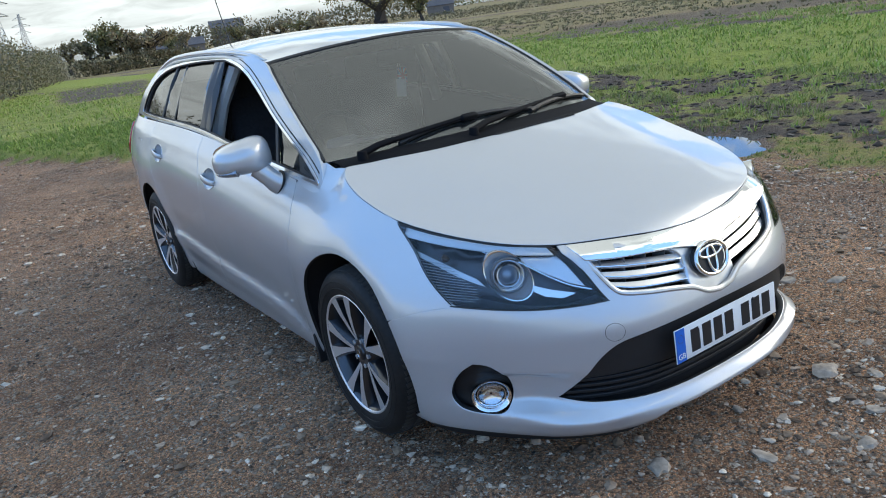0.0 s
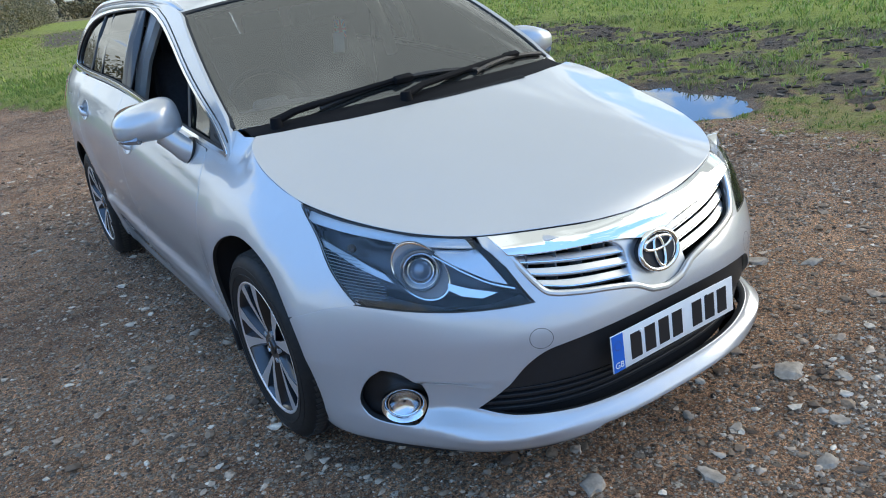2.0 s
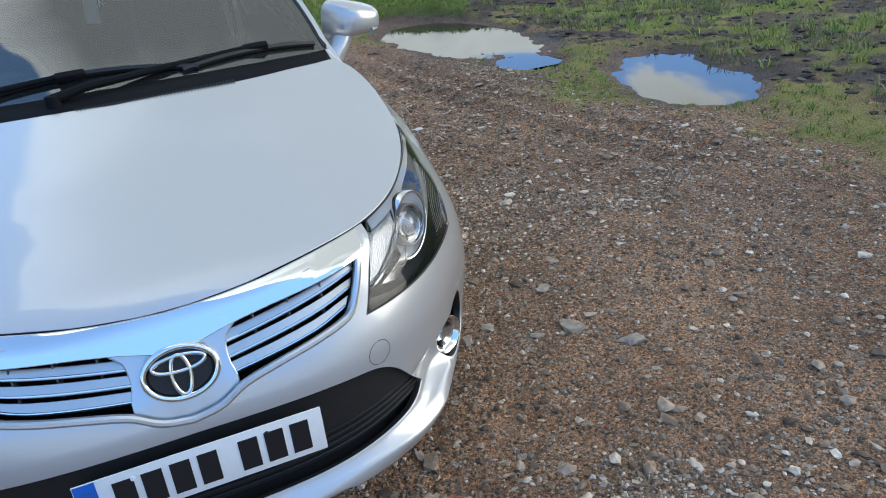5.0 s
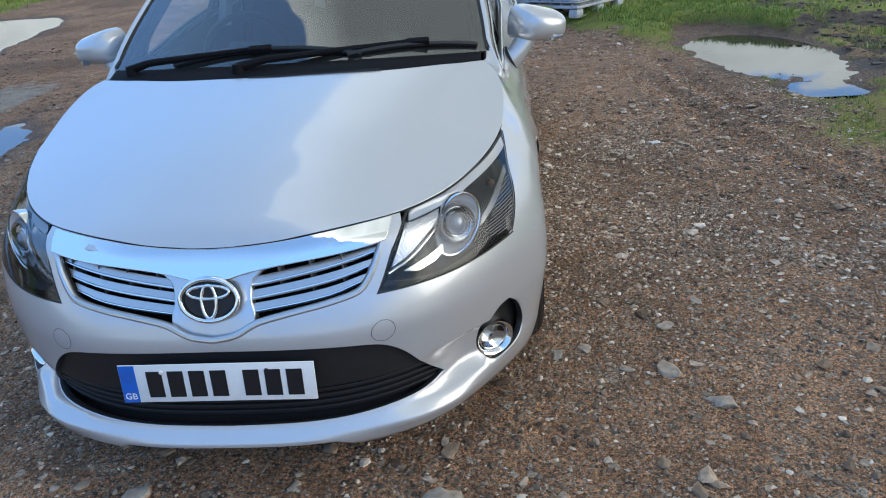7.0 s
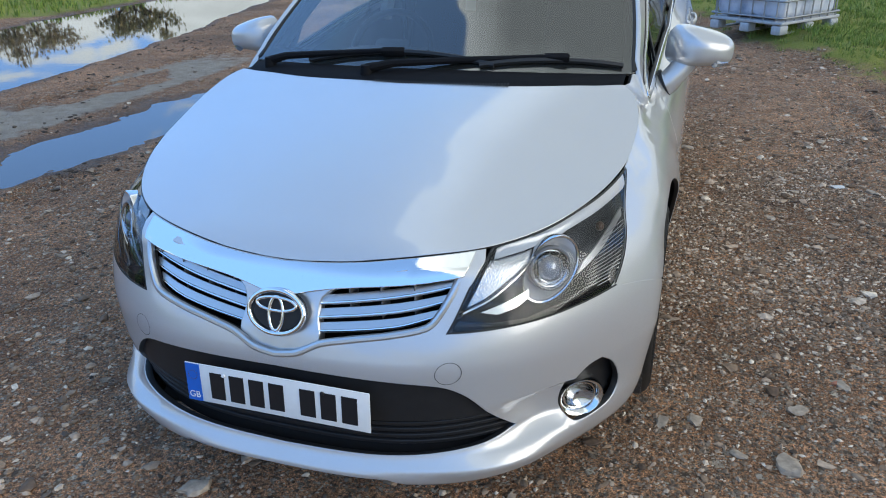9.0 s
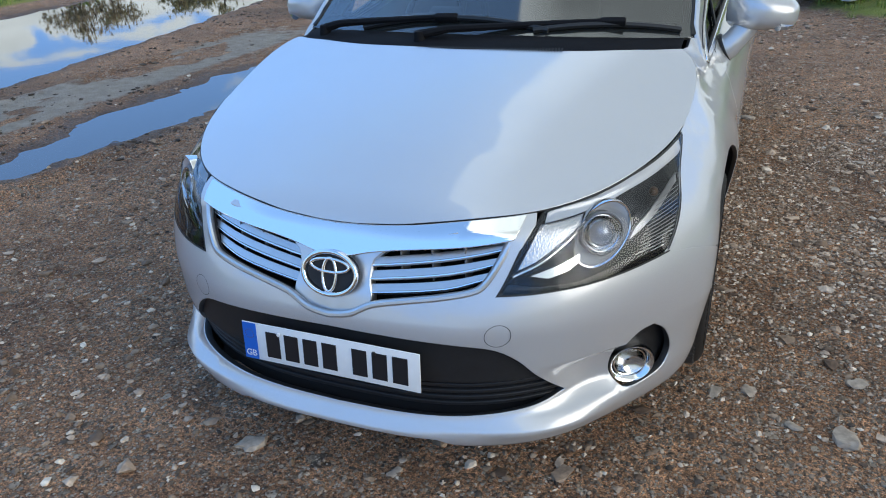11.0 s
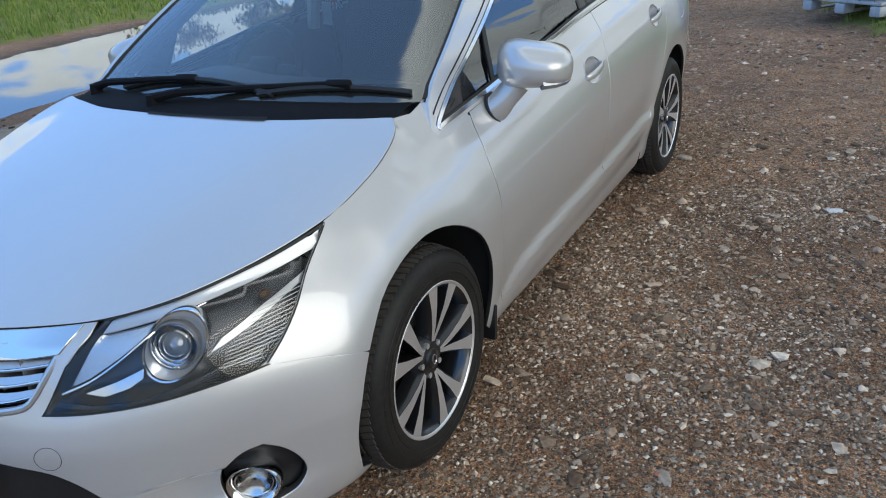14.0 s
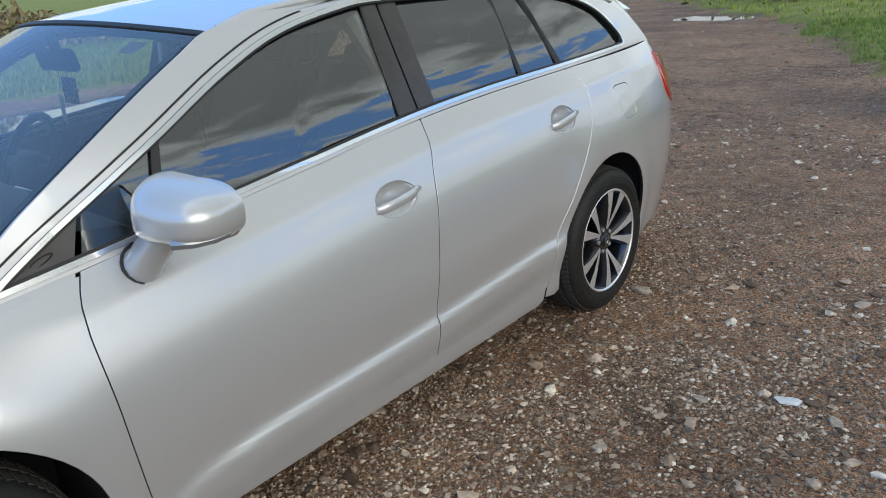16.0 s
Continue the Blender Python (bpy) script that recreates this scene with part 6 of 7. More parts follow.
gx = np.concatenate([-np.geomspace(2600, 12.2, 42), np.arange(-12.0, -4.6, 0.10), np.arange(-4.6, 5.2, 0.055), np.arange(5.2, 9.0, 0.12), np.geomspace(9.1, 2600, 60)])
gy = np.concatenate([-np.geomspace(2600, 3.4, 36), np.arange(-3.2, 8.0, 0.055), np.arange(8.0, 18.0, 0.12), np.geomspace(18.2, 2600, 56)])
nx, ny = len(gx), len(gy)
GX, GY = np.meshgrid(gx, gy)
GZ = height(GX, GY)
i, j = np.meshgrid(np.arange(nx - 1), np.arange(ny - 1))
q = (j * nx + i).ravel()


def array_mesh(name, verts, faces, mats, smooth_it=True):
    """A mesh object from arrays: verts (n, 3), faces (m, k)."""
    me = bpy.data.meshes.new(name)
    n, (m, k) = len(verts), faces.shape
    me.vertices.add(n)
    me.vertices.foreach_set("co", np.ascontiguousarray(verts, np.float32).ravel())
    me.loops.add(m * k)
    me.loops.foreach_set("vertex_index", np.ascontiguousarray(faces, np.int32).ravel())
    me.polygons.add(m)
    me.polygons.foreach_set("loop_start", np.arange(0, m * k, k, dtype=np.int32))
    me.polygons.foreach_set("use_smooth", np.full(m, smooth_it))
    for mt in (mats if isinstance(mats, (list, tuple)) else [mats]):
        me.materials.append(mt)
    me.update(calc_edges=True)
    me.validate()
    return new(name, me)


GROUND = material("gravel_earth", (0.12, 0.09, 0.065), 0.9)
gc = obj_coord(GROUND)
zone = add(GROUND, "ShaderNodeAttribute")
zone.attribute_name = "zone"
zs = add(GROUND, "ShaderNodeSeparateColor")
link(GROUND, zone.outputs["Color"], zs.inputs[0])
zw = zone.outputs["Alpha"]
n_big, n_mid, n_fine = noise_of(GROUND, gc, 0.8, 6, 0.6), noise_of(GROUND, gc, 7, 6, 0.65), noise_of(GROUND, gc, 70, 5, 0.7)


def ragged(z, wide):
    """Breaks the soft border of a zone into crumbs."""
    n = calc(GROUND, "ADD", calc(GROUND, "MULTIPLY", calc(GROUND, "SUBTRACT", n_mid, 0.5), 1.1), calc(GROUND, "MULTIPLY", calc(GROUND, "SUBTRACT", n_fine, 0.5), 0.5))
    return calc(GROUND, "ADD", calc(GROUND, "MULTIPLY", calc(GROUND, "SUBTRACT", calc(GROUND, "ADD", z, n), 0.5), wide), 0.5, True)


zg, zm, zc = ragged(zs.outputs[0], 2.2), ragged(zs.outputs[1], 1.8), ragged(zs.outputs[2], 2.6)
earth = ramp(GROUND, calc(GROUND, "ADD", calc(GROUND, "MULTIPLY", n_big, 0.5), calc(GROUND, "MULTIPLY", n_mid, 0.5)), (0.36, (0.060, 0.039, 0.026)), (0.5, (0.182, 0.128, 0.087)), (0.66, (0.32, 0.238, 0.17)))
n_grit = noise_of(GROUND, gc, 240, 3, 0.7)
# relief noise multiplied into the colour: painted shade in the hollows, lighter grain tops
earth = mixed(GROUND, 0.9, earth, ramp(GROUND, n_fine, (0.37, (0.20, 0.17, 0.15)), (0.65, (2.2, 2.03, 1.84))), "MULTIPLY")
earth = mixed(GROUND, 0.7, earth, ramp(GROUND, n_grit, (0.38, (0.20, 0.175, 0.155)), (0.62, (2.2, 2.04, 1.84))), "MULTIPLY")
earth = mixed(GROUND, 1.0, earth, (1.70, 1.42, 1.23), "MULTIPLY")
# small stones trodden into the surface, at two sizes
relief = 0.0
for scale, share, size in ((34.0, 0.30, 0.80), (72.0, 0.50, 0.85), (150.0, 0.55, 0.85)):
    vor = add(GROUND, "ShaderNodeTexVoronoi", Scale=scale, Randomness=1.0)
    warp = mixed(GROUND, 0.012, gc, add(GROUND, "ShaderNodeTexNoise", Scale=scale * 0.7).outputs["Color"], "ADD")
    link(GROUND, warp, vor.inputs["Vector"])
    cells = add(GROUND, "ShaderNodeSeparateColor")
    link(GROUND, vor.outputs["Color"], cells.inputs[0])
    there = calc(GROUND, "GREATER_THAN", calc(GROUND, "ADD", cells.outputs[0], calc(GROUND, "MULTIPLY", calc(GROUND, "SUBTRACT", n_mid, 0.5), 1.2)), 1 - share)
    body = calc(GROUND, "SUBTRACT", calc(GROUND, "MULTIPLY", cells.outputs[2], size), vor.outputs["Distance"])
    dome = calc(GROUND, "MULTIPLY", calc(GROUND, "MULTIPLY", calc(GROUND, "MULTIPLY", body, 7.0, True), there), calc(GROUND, "SUBTRACT", 1.0, calc(GROUND, "MULTIPLY", calc(GROUND, "ADD", zm, zg, True), 0.8)))
    relief = calc(GROUND, "ADD", calc(GROUND, "MULTIPLY", dome, 40.0 / scale), relief)
    earth = mixed(GROUND, dome, earth, ramp(GROUND, cells.outputs[1], (0.0, (0.10, 0.066, 0.042)), (0.4, (0.28, 0.20, 0.134)), (0.8, (0.50, 0.385, 0.28)), (1.0, (0.72, 0.62, 0.49))))
clay_c = ramp(GROUND, n_mid, (0.3, (0.33, 0.275, 0.21)), (0.7, (0.50, 0.43, 0.345)))
mud_c = ramp(GROUND, n_mid, (0.30, (0.055, 0.036, 0.023)), (0.60, (0.125, 0.084, 0.055)), (0.75, (0.22, 0.158, 0.105)))
earth = mixed(GROUND, zm, earth, mud_c)
earth = mixed(GROUND, zc, earth, clay_c)
turf = ramp(GROUND, calc(GROUND, "ADD", calc(GROUND, "MULTIPLY", n_big, 0.55), calc(GROUND, "MULTIPLY", n_fine, 0.45)), (0.34, (0.125, 0.125, 0.024)), (0.5, (0.25, 0.27, 0.040)), (0.66, (0.38, 0.37, 0.085)))
far = add(GROUND, "ShaderNodeSeparateXYZ")
link(GROUND, gc, far.inputs[0])
strip = noise_of(GROUND, gc, 0.06, 5, 0.6, 0.8)
dry = calc(GROUND, "MULTIPLY", calc(GROUND, "MULTIPLY", calc(GROUND, "SUBTRACT", far.outputs[0], 16.8), 0.5, True), calc(GROUND, "ADD", 0.50, strip), True)
turf = mixed(GROUND, dry, turf, ramp(GROUND, n_mid, (0.35, (0.15, 0.10, 0.042)), (0.65, (0.37, 0.28, 0.11))))
lush = calc(GROUND, "MULTIPLY", calc(GROUND, "MULTIPLY", calc(GROUND, "SUBTRACT", far.outputs[0], 8.2), 1.0, True), calc(GROUND, "MULTIPLY", calc(GROUND, "SUBTRACT", 17.2, far.outputs[0]), 1.0, True), True)
turf = mixed(GROUND, calc(GROUND, "MULTIPLY", lush, 0.75), turf, ramp(GROUND, n_mid, (0.32, (0.175, 0.20, 0.02)), (0.68, (0.38, 0.42, 0.055))))
col = mixed(GROUND, zg, earth, turf)
damp = calc(GROUND, "MULTIPLY", zw, 0.55)
col = mixed(GROUND, damp, col, (0.030, 0.023, 0.018))
link(GROUND, col, shader(GROUND).inputs["Base Color"])
link(GROUND, calc(GROUND, "SUBTRACT", calc(GROUND, "SUBTRACT", 0.92, calc(GROUND, "MULTIPLY", zw, 0.30)), calc(GROUND, "MULTIPLY", zm, 0.10)), shader(GROUND).inputs["Roughness"])
bumped(GROUND, calc(GROUND, "ADD", calc(GROUND, "ADD", calc(GROUND, "MULTIPLY", n_mid, 0.8), calc(GROUND, "MULTIPLY", n_fine, 0.45)), calc(GROUND, "ADD", calc(GROUND, "MULTIPLY", relief, 0.60), calc(GROUND, "MULTIPLY", n_grit, 0.22))), 1.0, 0.050)

ground = tagged(array_mesh("ground", np.stack([GX.ravel(), GY.ravel(), GZ.ravel()], 1), np.stack([q, q + 1, q + nx + 1, q + nx], 1), GROUND), "brown gravelly earth track with grass and a bare field beside it", "ground", kind="structure")
layer = ground.data.color_attributes.new("zone", "FLOAT_COLOR", "POINT")
layer.data.foreach_set("color", np.stack([np.clip(v, 0, 1) for v in zones(GX.ravel(), GY.ravel())[:4]], 1).astype(np.float32).ravel())

# water in the hollows
WATER = material("puddle_water", (0.045, 0.036, 0.027), 0.03, 0.0, IOR=1.40, Specular_IOR_Level=0.9)
wc = obj_coord(WATER)
bumped(WATER, noise_of(WATER, wc, 5, 2), 0.02, 0.01)
for k, (x0, x1, y0, y1, text) in enumerate(((2.4, 4.7, 3.2, 7.3, "still puddle at the edge of the field"), (3.2, 4.9, 1.0, 3.45, "still puddle beside the track"), (-9.9, -5.0, -1.2, 13.4, "wide brown puddle across the wet track reflecting the sky"), (-3.9, -2.95, 0.0, 4.6, "narrow puddle in a wheel rut"), (19.8, 22.2, 6.0, 11.0, "puddle far out in the field"), (25.6, 28.4, 8.5, 14.5, "puddle far out in the field"), (-7.8, -3.6, 18.2, 20.8, "shallow puddle on the track"))):
    bm = bmesh.new()
    bm.faces.new([bm.verts.new((x, y, -0.030)) for x, y in ((x0, y0), (x1, y0), (x1, y1), (x0, y1))])
    tagged(part("puddle", bm, WATER, None), text, "puddle", kind="structure")

# ---- stones ----
STONE = material("loose_stone", (0.22, 0.20, 0.18), 0.85)
sg = add(STONE, "ShaderNodeNewGeometry")
sn = noise_of(STONE, obj_coord(STONE), 45, 4)
link(STONE, mixed(STONE, 0.5, ramp(STONE, sg.outputs["Random Per Island"], (0.0, (0.10, 0.064, 0.041)), (0.50, (0.275, 0.195, 0.13)), (0.82, (0.48, 0.37, 0.275)), (1.0, (0.74, 0.645, 0.52))), ramp(STONE, sn, (0.36, (0.50, 0.46, 0.43)), (0.66, (1.6, 1.5, 1.4))), "MULTIPLY"), shader(STONE).inputs["Base Color"])
bumped(STONE, sn, 0.5, 0.004)


def pebble_shapes(count, seed):
    """Angular low stones as (verts, faces) of a rounded lump."""
    res = []
    for k in range(count):
        bm = bmesh.new()
        bmesh.ops.create_icosphere(bm, subdivisions=1, radius=1.0)
        r = random.Random(seed + k)
        for v in bm.verts:
            v.co *= r.uniform(0.55, 1.15)
            v.co.z *= r.uniform(0.35, 0.7)
        bm.verts.index_update()
        res.append((np.array([v.co[:] for v in bm.verts]), np.array([[v.index for v in f.verts] for f in bm.faces])))
        bm.free()
    return res


def chip_shapes(count, seed):
    """Eight-faced chips for the finest grit."""
    res = []
    faces = np.array([[0, 2, 4], [2, 1, 4], [1, 3, 4], [3, 0, 4], [2, 0, 5], [1, 2, 5], [3, 1, 5], [0, 3, 5]])
    for k in range(count):
        r = np.random.default_rng(seed + k)
        v = np.array([(1, 0, 0), (-1, 0, 0), (0, 1, 0), (0, -1, 0), (0, 0, 0.75), (0, 0, -0.6)], float)
        v = v * r.uniform(0.6, 1.2, (6, 1)) + r.uniform(-0.22, 0.22, (6, 3))
        res.append((v, faces))
    return res


shapes, chips = pebble_shapes(14, 40), chip_shapes(10, 60)


def scatter(count, x0, x1, y0, y1, s0, s1, power, rng, keep):
    """Random stones on the ground where keep(x, y) lets them lie; sizes lean to the small end."""
    x, y = rng.uniform(x0, x1, count), rng.uniform(y0, y1, count)
    ok = keep(x, y) > rng.random(count)
    x, y = x[ok], y[ok]
    size = s0 + (s1 - s0) * rng.random(len(x)) ** power
    return x, y, size


def stone_arrays(x, y, size, rng, shapes=shapes):
    V, F, base = [], [], 0
    z = height(x, y)
    kind = rng.integers(0, len(shapes), len(x))
    for k, (sv, sf) in enumerate(shapes):
        sel = np.where(kind == k)[0]
        if not len(sel):
            continue
        a = rng.uniform(0, math.tau, len(sel))
        st = size[sel][:, None] * np.stack([rng.uniform(0.8, 1.5, len(sel)), rng.uniform(0.7, 1.1, len(sel)), rng.uniform(0.6, 1.0, len(sel))], 1)
        p = sv[None] * st[:, None]
        c, s = np.cos(a)[:, None], np.sin(a)[:, None]
        px, py = p[..., 0] * c - p[..., 1] * s, p[..., 0] * s + p[..., 1] * c
        pz = p[..., 2] + (z[sel] + size[sel] * 0.16)[:, None]
        V.append(np.stack([px + x[sel][:, None], py + y[sel][:, None], pz], 2).reshape(-1, 3))
        n = len(sv)
        F.append((sf[None] + (np.arange(len(sel)) * n)[:, None, None] + base).reshape(-1, 3))
        base += n * len(sel)
    return np.concatenate(V), np.concatenate(F)


def gravel_keep(x, y):
    g, mud, clay, wet, d = zones(x, y)
    patch = 0.35 + 0.9 * smooth((vnoise(x, y, 0.8, 3) - 0.38) / 0.25)
    return np.clip((1 - g) * (1 - 0.8 * wet) * (1 - 0.6 * mud) * patch, 0, 1) * np.where(x < -3.0, 0.35, 1.0 - 0.5 * smooth((-0.7 - x) / 0.8))


def grit_keep(x, y):
    """Grit lies in drifts, with bare trodden earth between them."""
    drift = smooth((vnoise(x + 13, y, 1.3, 4) - 0.46) / 0.12)
    return gravel_keep(x, y) * (0.16 + 0.84 * drift)


sets = [scatter(22000, -2.6, 3.4, -2.8, 4.8, 0.006, 0.018, 2.0, rng, gravel_keep), scatter(9000, -6, 3.2, 4.0, 11.0, 0.006, 0.020, 2.5, rng, gravel_keep), scatter(5200, -4.0, 3.4, -3.0, 8.0, 0.014, 0.036, 2.4, rng, gravel_keep), scatter(3500, -12, 1, 10.0, 22.0, 0.010, 0.035, 2.0, rng, gravel_keep)]
SV, SF = stone_arrays(*(np.concatenate([s[k] for s in sets]) for k in range(3)), rng)
grit = [scatter(n, x0, x1, y0, y1, 0.0035, 0.0110, 1.7, rng, grit_keep) for n, x0, x1, y0, y1 in ((100000, 0.5, 3.2, -2.0, 4.2), (42000, -2.4, 1.2, -2.2, 0.4), (14000, -3.0, -0.6, 0.4, 4.6))]
CHV, CHF = stone_arrays(*(np.concatenate([s[k] for s in grit]) for k in range(3)), rng, chips)
SF = np.concatenate([SF, CHF + len(SV)])
SV = np.concatenate([SV, CHV])
tagged(array_mesh("gravel", SV, SF, STONE, False), "grey and brown loose gravel trodden into the earth", "gravel", kind="stuff")

CLOD = material("soil_crumbs", (0.10, 0.075, 0.055), 0.95)
cg = add(CLOD, "ShaderNodeNewGeometry")
link(CLOD, ramp(CLOD, cg.outputs["Random Per Island"], (0.0, (0.040, 0.028, 0.020)), (0.6, (0.10, 0.073, 0.052)), (1.0, (0.19, 0.15, 0.115))), shader(CLOD).inputs["Base Color"])


def clod_keep(x, y):
    g, mud, clay, wet, d = zones(x, y)
    return np.clip(mud * 1.2, 0, 1) * (puddle_mask(x, y) < 0.3)


def track_keep(x, y):
    g, mud, clay, wet, d = zones(x, y)
    return (1 - g) * (1 - 0.8 * wet) * (1 - 0.7 * clay) * (0.2 + 0.8 * (vnoise(x, y, 1.4, 3) > 0.5))


clods = [scatter(9000, 3.6, 9.0, -3.5, 14.0, 0.012, 0.055, 2.4, rng, clod_keep), scatter(9000, -9.5, -2.6, -2.0, 9.0, 0.006, 0.030, 2.6, rng, track_keep), scatter(5000, -2.8, 3.4, -2.6, 4.5, 0.005, 0.014, 1.8, rng, track_keep)]
CV, CF = stone_arrays(*(np.concatenate([s[k] for s in clods]) for k in range(3)), rng)
tagged(array_mesh("soil_crumbs", CV, CF, CLOD, False), "dark crumbs of earth on the track and field", "soil", kind="stuff")

PALE_STONE = grained(material("pale_stone", (0.37, 0.30, 0.23), 0.95), (0.37, 0.30, 0.23), 55, 0.4, 0.6)
WHITE_STONE = grained(material("white_stone", (0.62, 0.61, 0.59), 0.7), (0.62, 0.61, 0.59), 40, 0.15, 0.3)
BRICK_BIT = grained(material("brick_bit", (0.42, 0.17, 0.10), 0.85), (0.42, 0.17, 0.10), 40, 0.25, 0.4)


def big_stone(x, y, size, flat, turn, mat, seed, label):
    """A larger angular stone lying half sunk in the track."""
    bm = bmesh.new()
    bmesh.ops.create_icosphere(bm, subdivisions=2, radius=1.0)
    r = random.Random(seed)
    off = Vector((r.uniform(0, 50), r.uniform(0, 50), 0))
    for v in bm.verts:
        k = 0.85 + 0.5 * noise.noise(v.co * 1.3 + off)
        c = v.co * k
        c.z = max(-0.5, min(0.62, c.z * 1.2))
        v.co = Vector((c.x * size * 1.25, c.y * size * 0.85, c.z * size * flat))
    ob = part("stone", bm, mat, None, sharp=28)
    ob.matrix_world = pose(x, y, float(height(np.array([x]), np.array([y]))[0]) + size * flat * 0.22, r.uniform(-6, 6), r.uniform(-6, 6), turn)
    tagged(ob, label, "stone", "larger stones on the track")


for k, (x, y, s) in enumerate(((0.57, -0.98, 0.062), (-0.33, -0.94, 0.042), (-0.06, -1.14, 0.036), (0.42, -1.24, 0.030), (0.18, -1.05, 0.024), (-0.88, 1.05, 0.032), (1.31, -0.35, 0.048), (1.44, -0.54, 0.044), (0.22, -1.32, 0.036), (0.13, -0.91, 0.022), (1.04, -0.20, 0.032), (1.17, -0.34, 0.024), (1.36, -0.06, 0.034), (0.94, -0.24, 0.026), (1.52, 0.13, 0.026), (0.93, 2.95, 0.050), (0.62, 1.45, 0.028), (1.81, 3.29, 0.040), (1.96, 2.28, 0.030), (1.54, 2.17, 0.026), (1.39, 1.71, 0.024), (0.66, -1.12, 0.030))):
    big_stone(x, y, s, 0.42, 47 * k, PALE_STONE, 900 + k, "pale flat stone lying in the gravel")
big_stone(1.79, 2.33, 0.042, 0.35, 20, WHITE_STONE, 77, "small white stone lying in the gravel")
big_stone(1.50, 0.14, 0.014, 0.7, 20, BRICK_BIT, 78, "small chip of red brick in the gravel")

# ---- grass, hedges, trees ----
def leaf_material(name, *cols, rough=0.6):
    m = material(name, cols[0], rough)
    g = add(m, "ShaderNodeNewGeometry")
    n = len(cols)
    link(m, ramp(m, g.outputs["Random Per Island"], *[(k / max(1, n - 1), c) for k, c in enumerate(cols)]), shader(m).inputs["Base Color"])
    return m


GRASS = leaf_material("grass_blades", (0.112, 0.146, 0.022), (0.213, 0.302, 0.034), (0.302, 0.403, 0.050), (0.403, 0.426, 0.101), (0.448, 0.370, 0.157))
YOUNG = leaf_material("young_blades", (0.12, 0.15, 0.03), (0.22, 0.27, 0.05), (0.33, 0.33, 0.09), (0.36, 0.28, 0.12))
LUSH = leaf_material("lush_blades", (0.075, 0.119, 0.019), (0.138, 0.219, 0.031), (0.213, 0.312, 0.044), (0.338, 0.350, 0.088))
DRY = leaf_material("dry_stems", (0.10, 0.075, 0.035), (0.19, 0.15, 0.07), (0.12, 0.13, 0.04))
HEDGE = leaf_material("hedge_leaves", (0.12, 0.11, 0.052), (0.16, 0.14, 0.064), (0.20, 0.16, 0.082), (0.24, 0.18, 0.10))
RUSSET = leaf_material("russet_leaves", (0.174, 0.131, 0.072), (0.275, 0.196, 0.109), (0.348, 0.261, 0.145), (0.189, 0.189, 0.072))
OAK = leaf_material("oak_leaves", (0.112, 0.119, 0.042), (0.196, 0.175, 0.063), (0.280, 0.210, 0.084))
BARK = grained(material("bark", (0.055, 0.045, 0.037), 0.9), (0.055, 0.045, 0.037), 12, 0.4, 0.5)


def tufts(name, x, y, h, spread, blades, width, mat, label, seed, lean=0.5):
    """Many grass tufts as one mesh: each a fan of bent blades."""
    r = np.random.default_rng(seed)
    n = len(x)
    z = height(x, y)
    N = n * blades
    bx, by, bz = (np.repeat(v, blades) for v in (x, y, z))
    hh = np.repeat(h, blades) * r.uniform(0.5, 1.15, N)
    a = r.uniform(0, math.tau, N)
    d = r.random(N) * np.repeat(spread, blades)
    rx, ry = bx + d * np.cos(a), by + d * np.sin(a)
    ln = hh * lean * r.uniform(0.2, 1.3, N)
    b = a + r.uniform(-1.2, 1.2, N)
    w = np.repeat(width, blades) if np.ndim(width) else width
    c = r.uniform(0, math.tau, N)
    wx, wy = w * np.cos(c), w * np.sin(c)
    root, mid, tip = (np.stack([rx + ln * f * np.cos(b), ry + ln * f * np.sin(b), bz + hh * g - 0.005], 1) for f, g in ((0, 0), (0.35, 0.6), (1.0, 1.0)))
    W = np.stack([wx, wy, np.zeros(N)], 1)
    V = np.stack([root - W, root + W, mid + W * 0.8, mid - W * 0.8, tip], 1).reshape(-1, 3)
    k = np.arange(N)[:, None] * 5
    F = np.concatenate([k + np.array([[0, 1, 2]]), k + np.array([[0, 2, 3]]), k + np.array([[3, 2, 4]])])
    return tagged(array_mesh(name, V, F, mat, False), label, "grass", kind="stuff")


def grow(count, x0, x1, y0, y1, rng, power=1.0, fn=None):
    x, y = rng.uniform(x0, x1, count), rng.uniform(y0, y1, count)
    g, mud, clay, wet, d = zones(x, y)
    keep = g ** power * (puddle_mask(x, y) < 0.3) * (1 if fn is None else fn(x, y))
    ok = keep > rng.random(count)
    return x[ok], y[ok]


gr = np.random.default_rng(21)
x, y = grow(9000, 2.2, 5.0, -3, 8.5, gr, 2.0)
tufts("verge_grass", x, y, 0.025 + 0.030 * vnoise(x, y, 1.5, 2), 0.03 + 0 * x, 8, 0.0028, LUSH, "short sparse grass on the muddy verge", 3, 0.9)
x, y = grow(5200, -3.5, 4.5, 5.8, 17, gr, 1.6, lambda x, y: smooth((y - 5.8) / 1.0))
tufts("bank_grass", x, y, 0.05 + 0.09 * vnoise(x, y, 0.9, 2) ** 1.5, 0.06 + 0 * x, 12, 0.0040, LUSH, "lush green grass round the tank and along the track", 4, 0.7)
x, y = grow(11000, 4.6, 22, -8, 30, gr, 1.0)
tufts("field_grass", x, y, 0.05 + 0.07 * vnoise(x, y, 0.7, 2), 0.06 + 0.004 * x, 7, 0.006 + 0.0004 * x, GRASS, "thin young crop and weeds in the field", 5, 0.8)
x, y = gr.uniform(4.4, 8.8, 5200), gr.uniform(-4, 15, 5200)
ok = (vnoise(x, y, 0.8, 3) > 0.47) & (puddle_mask(x, y) < 0.3)
x, y = x[ok], y[ok]
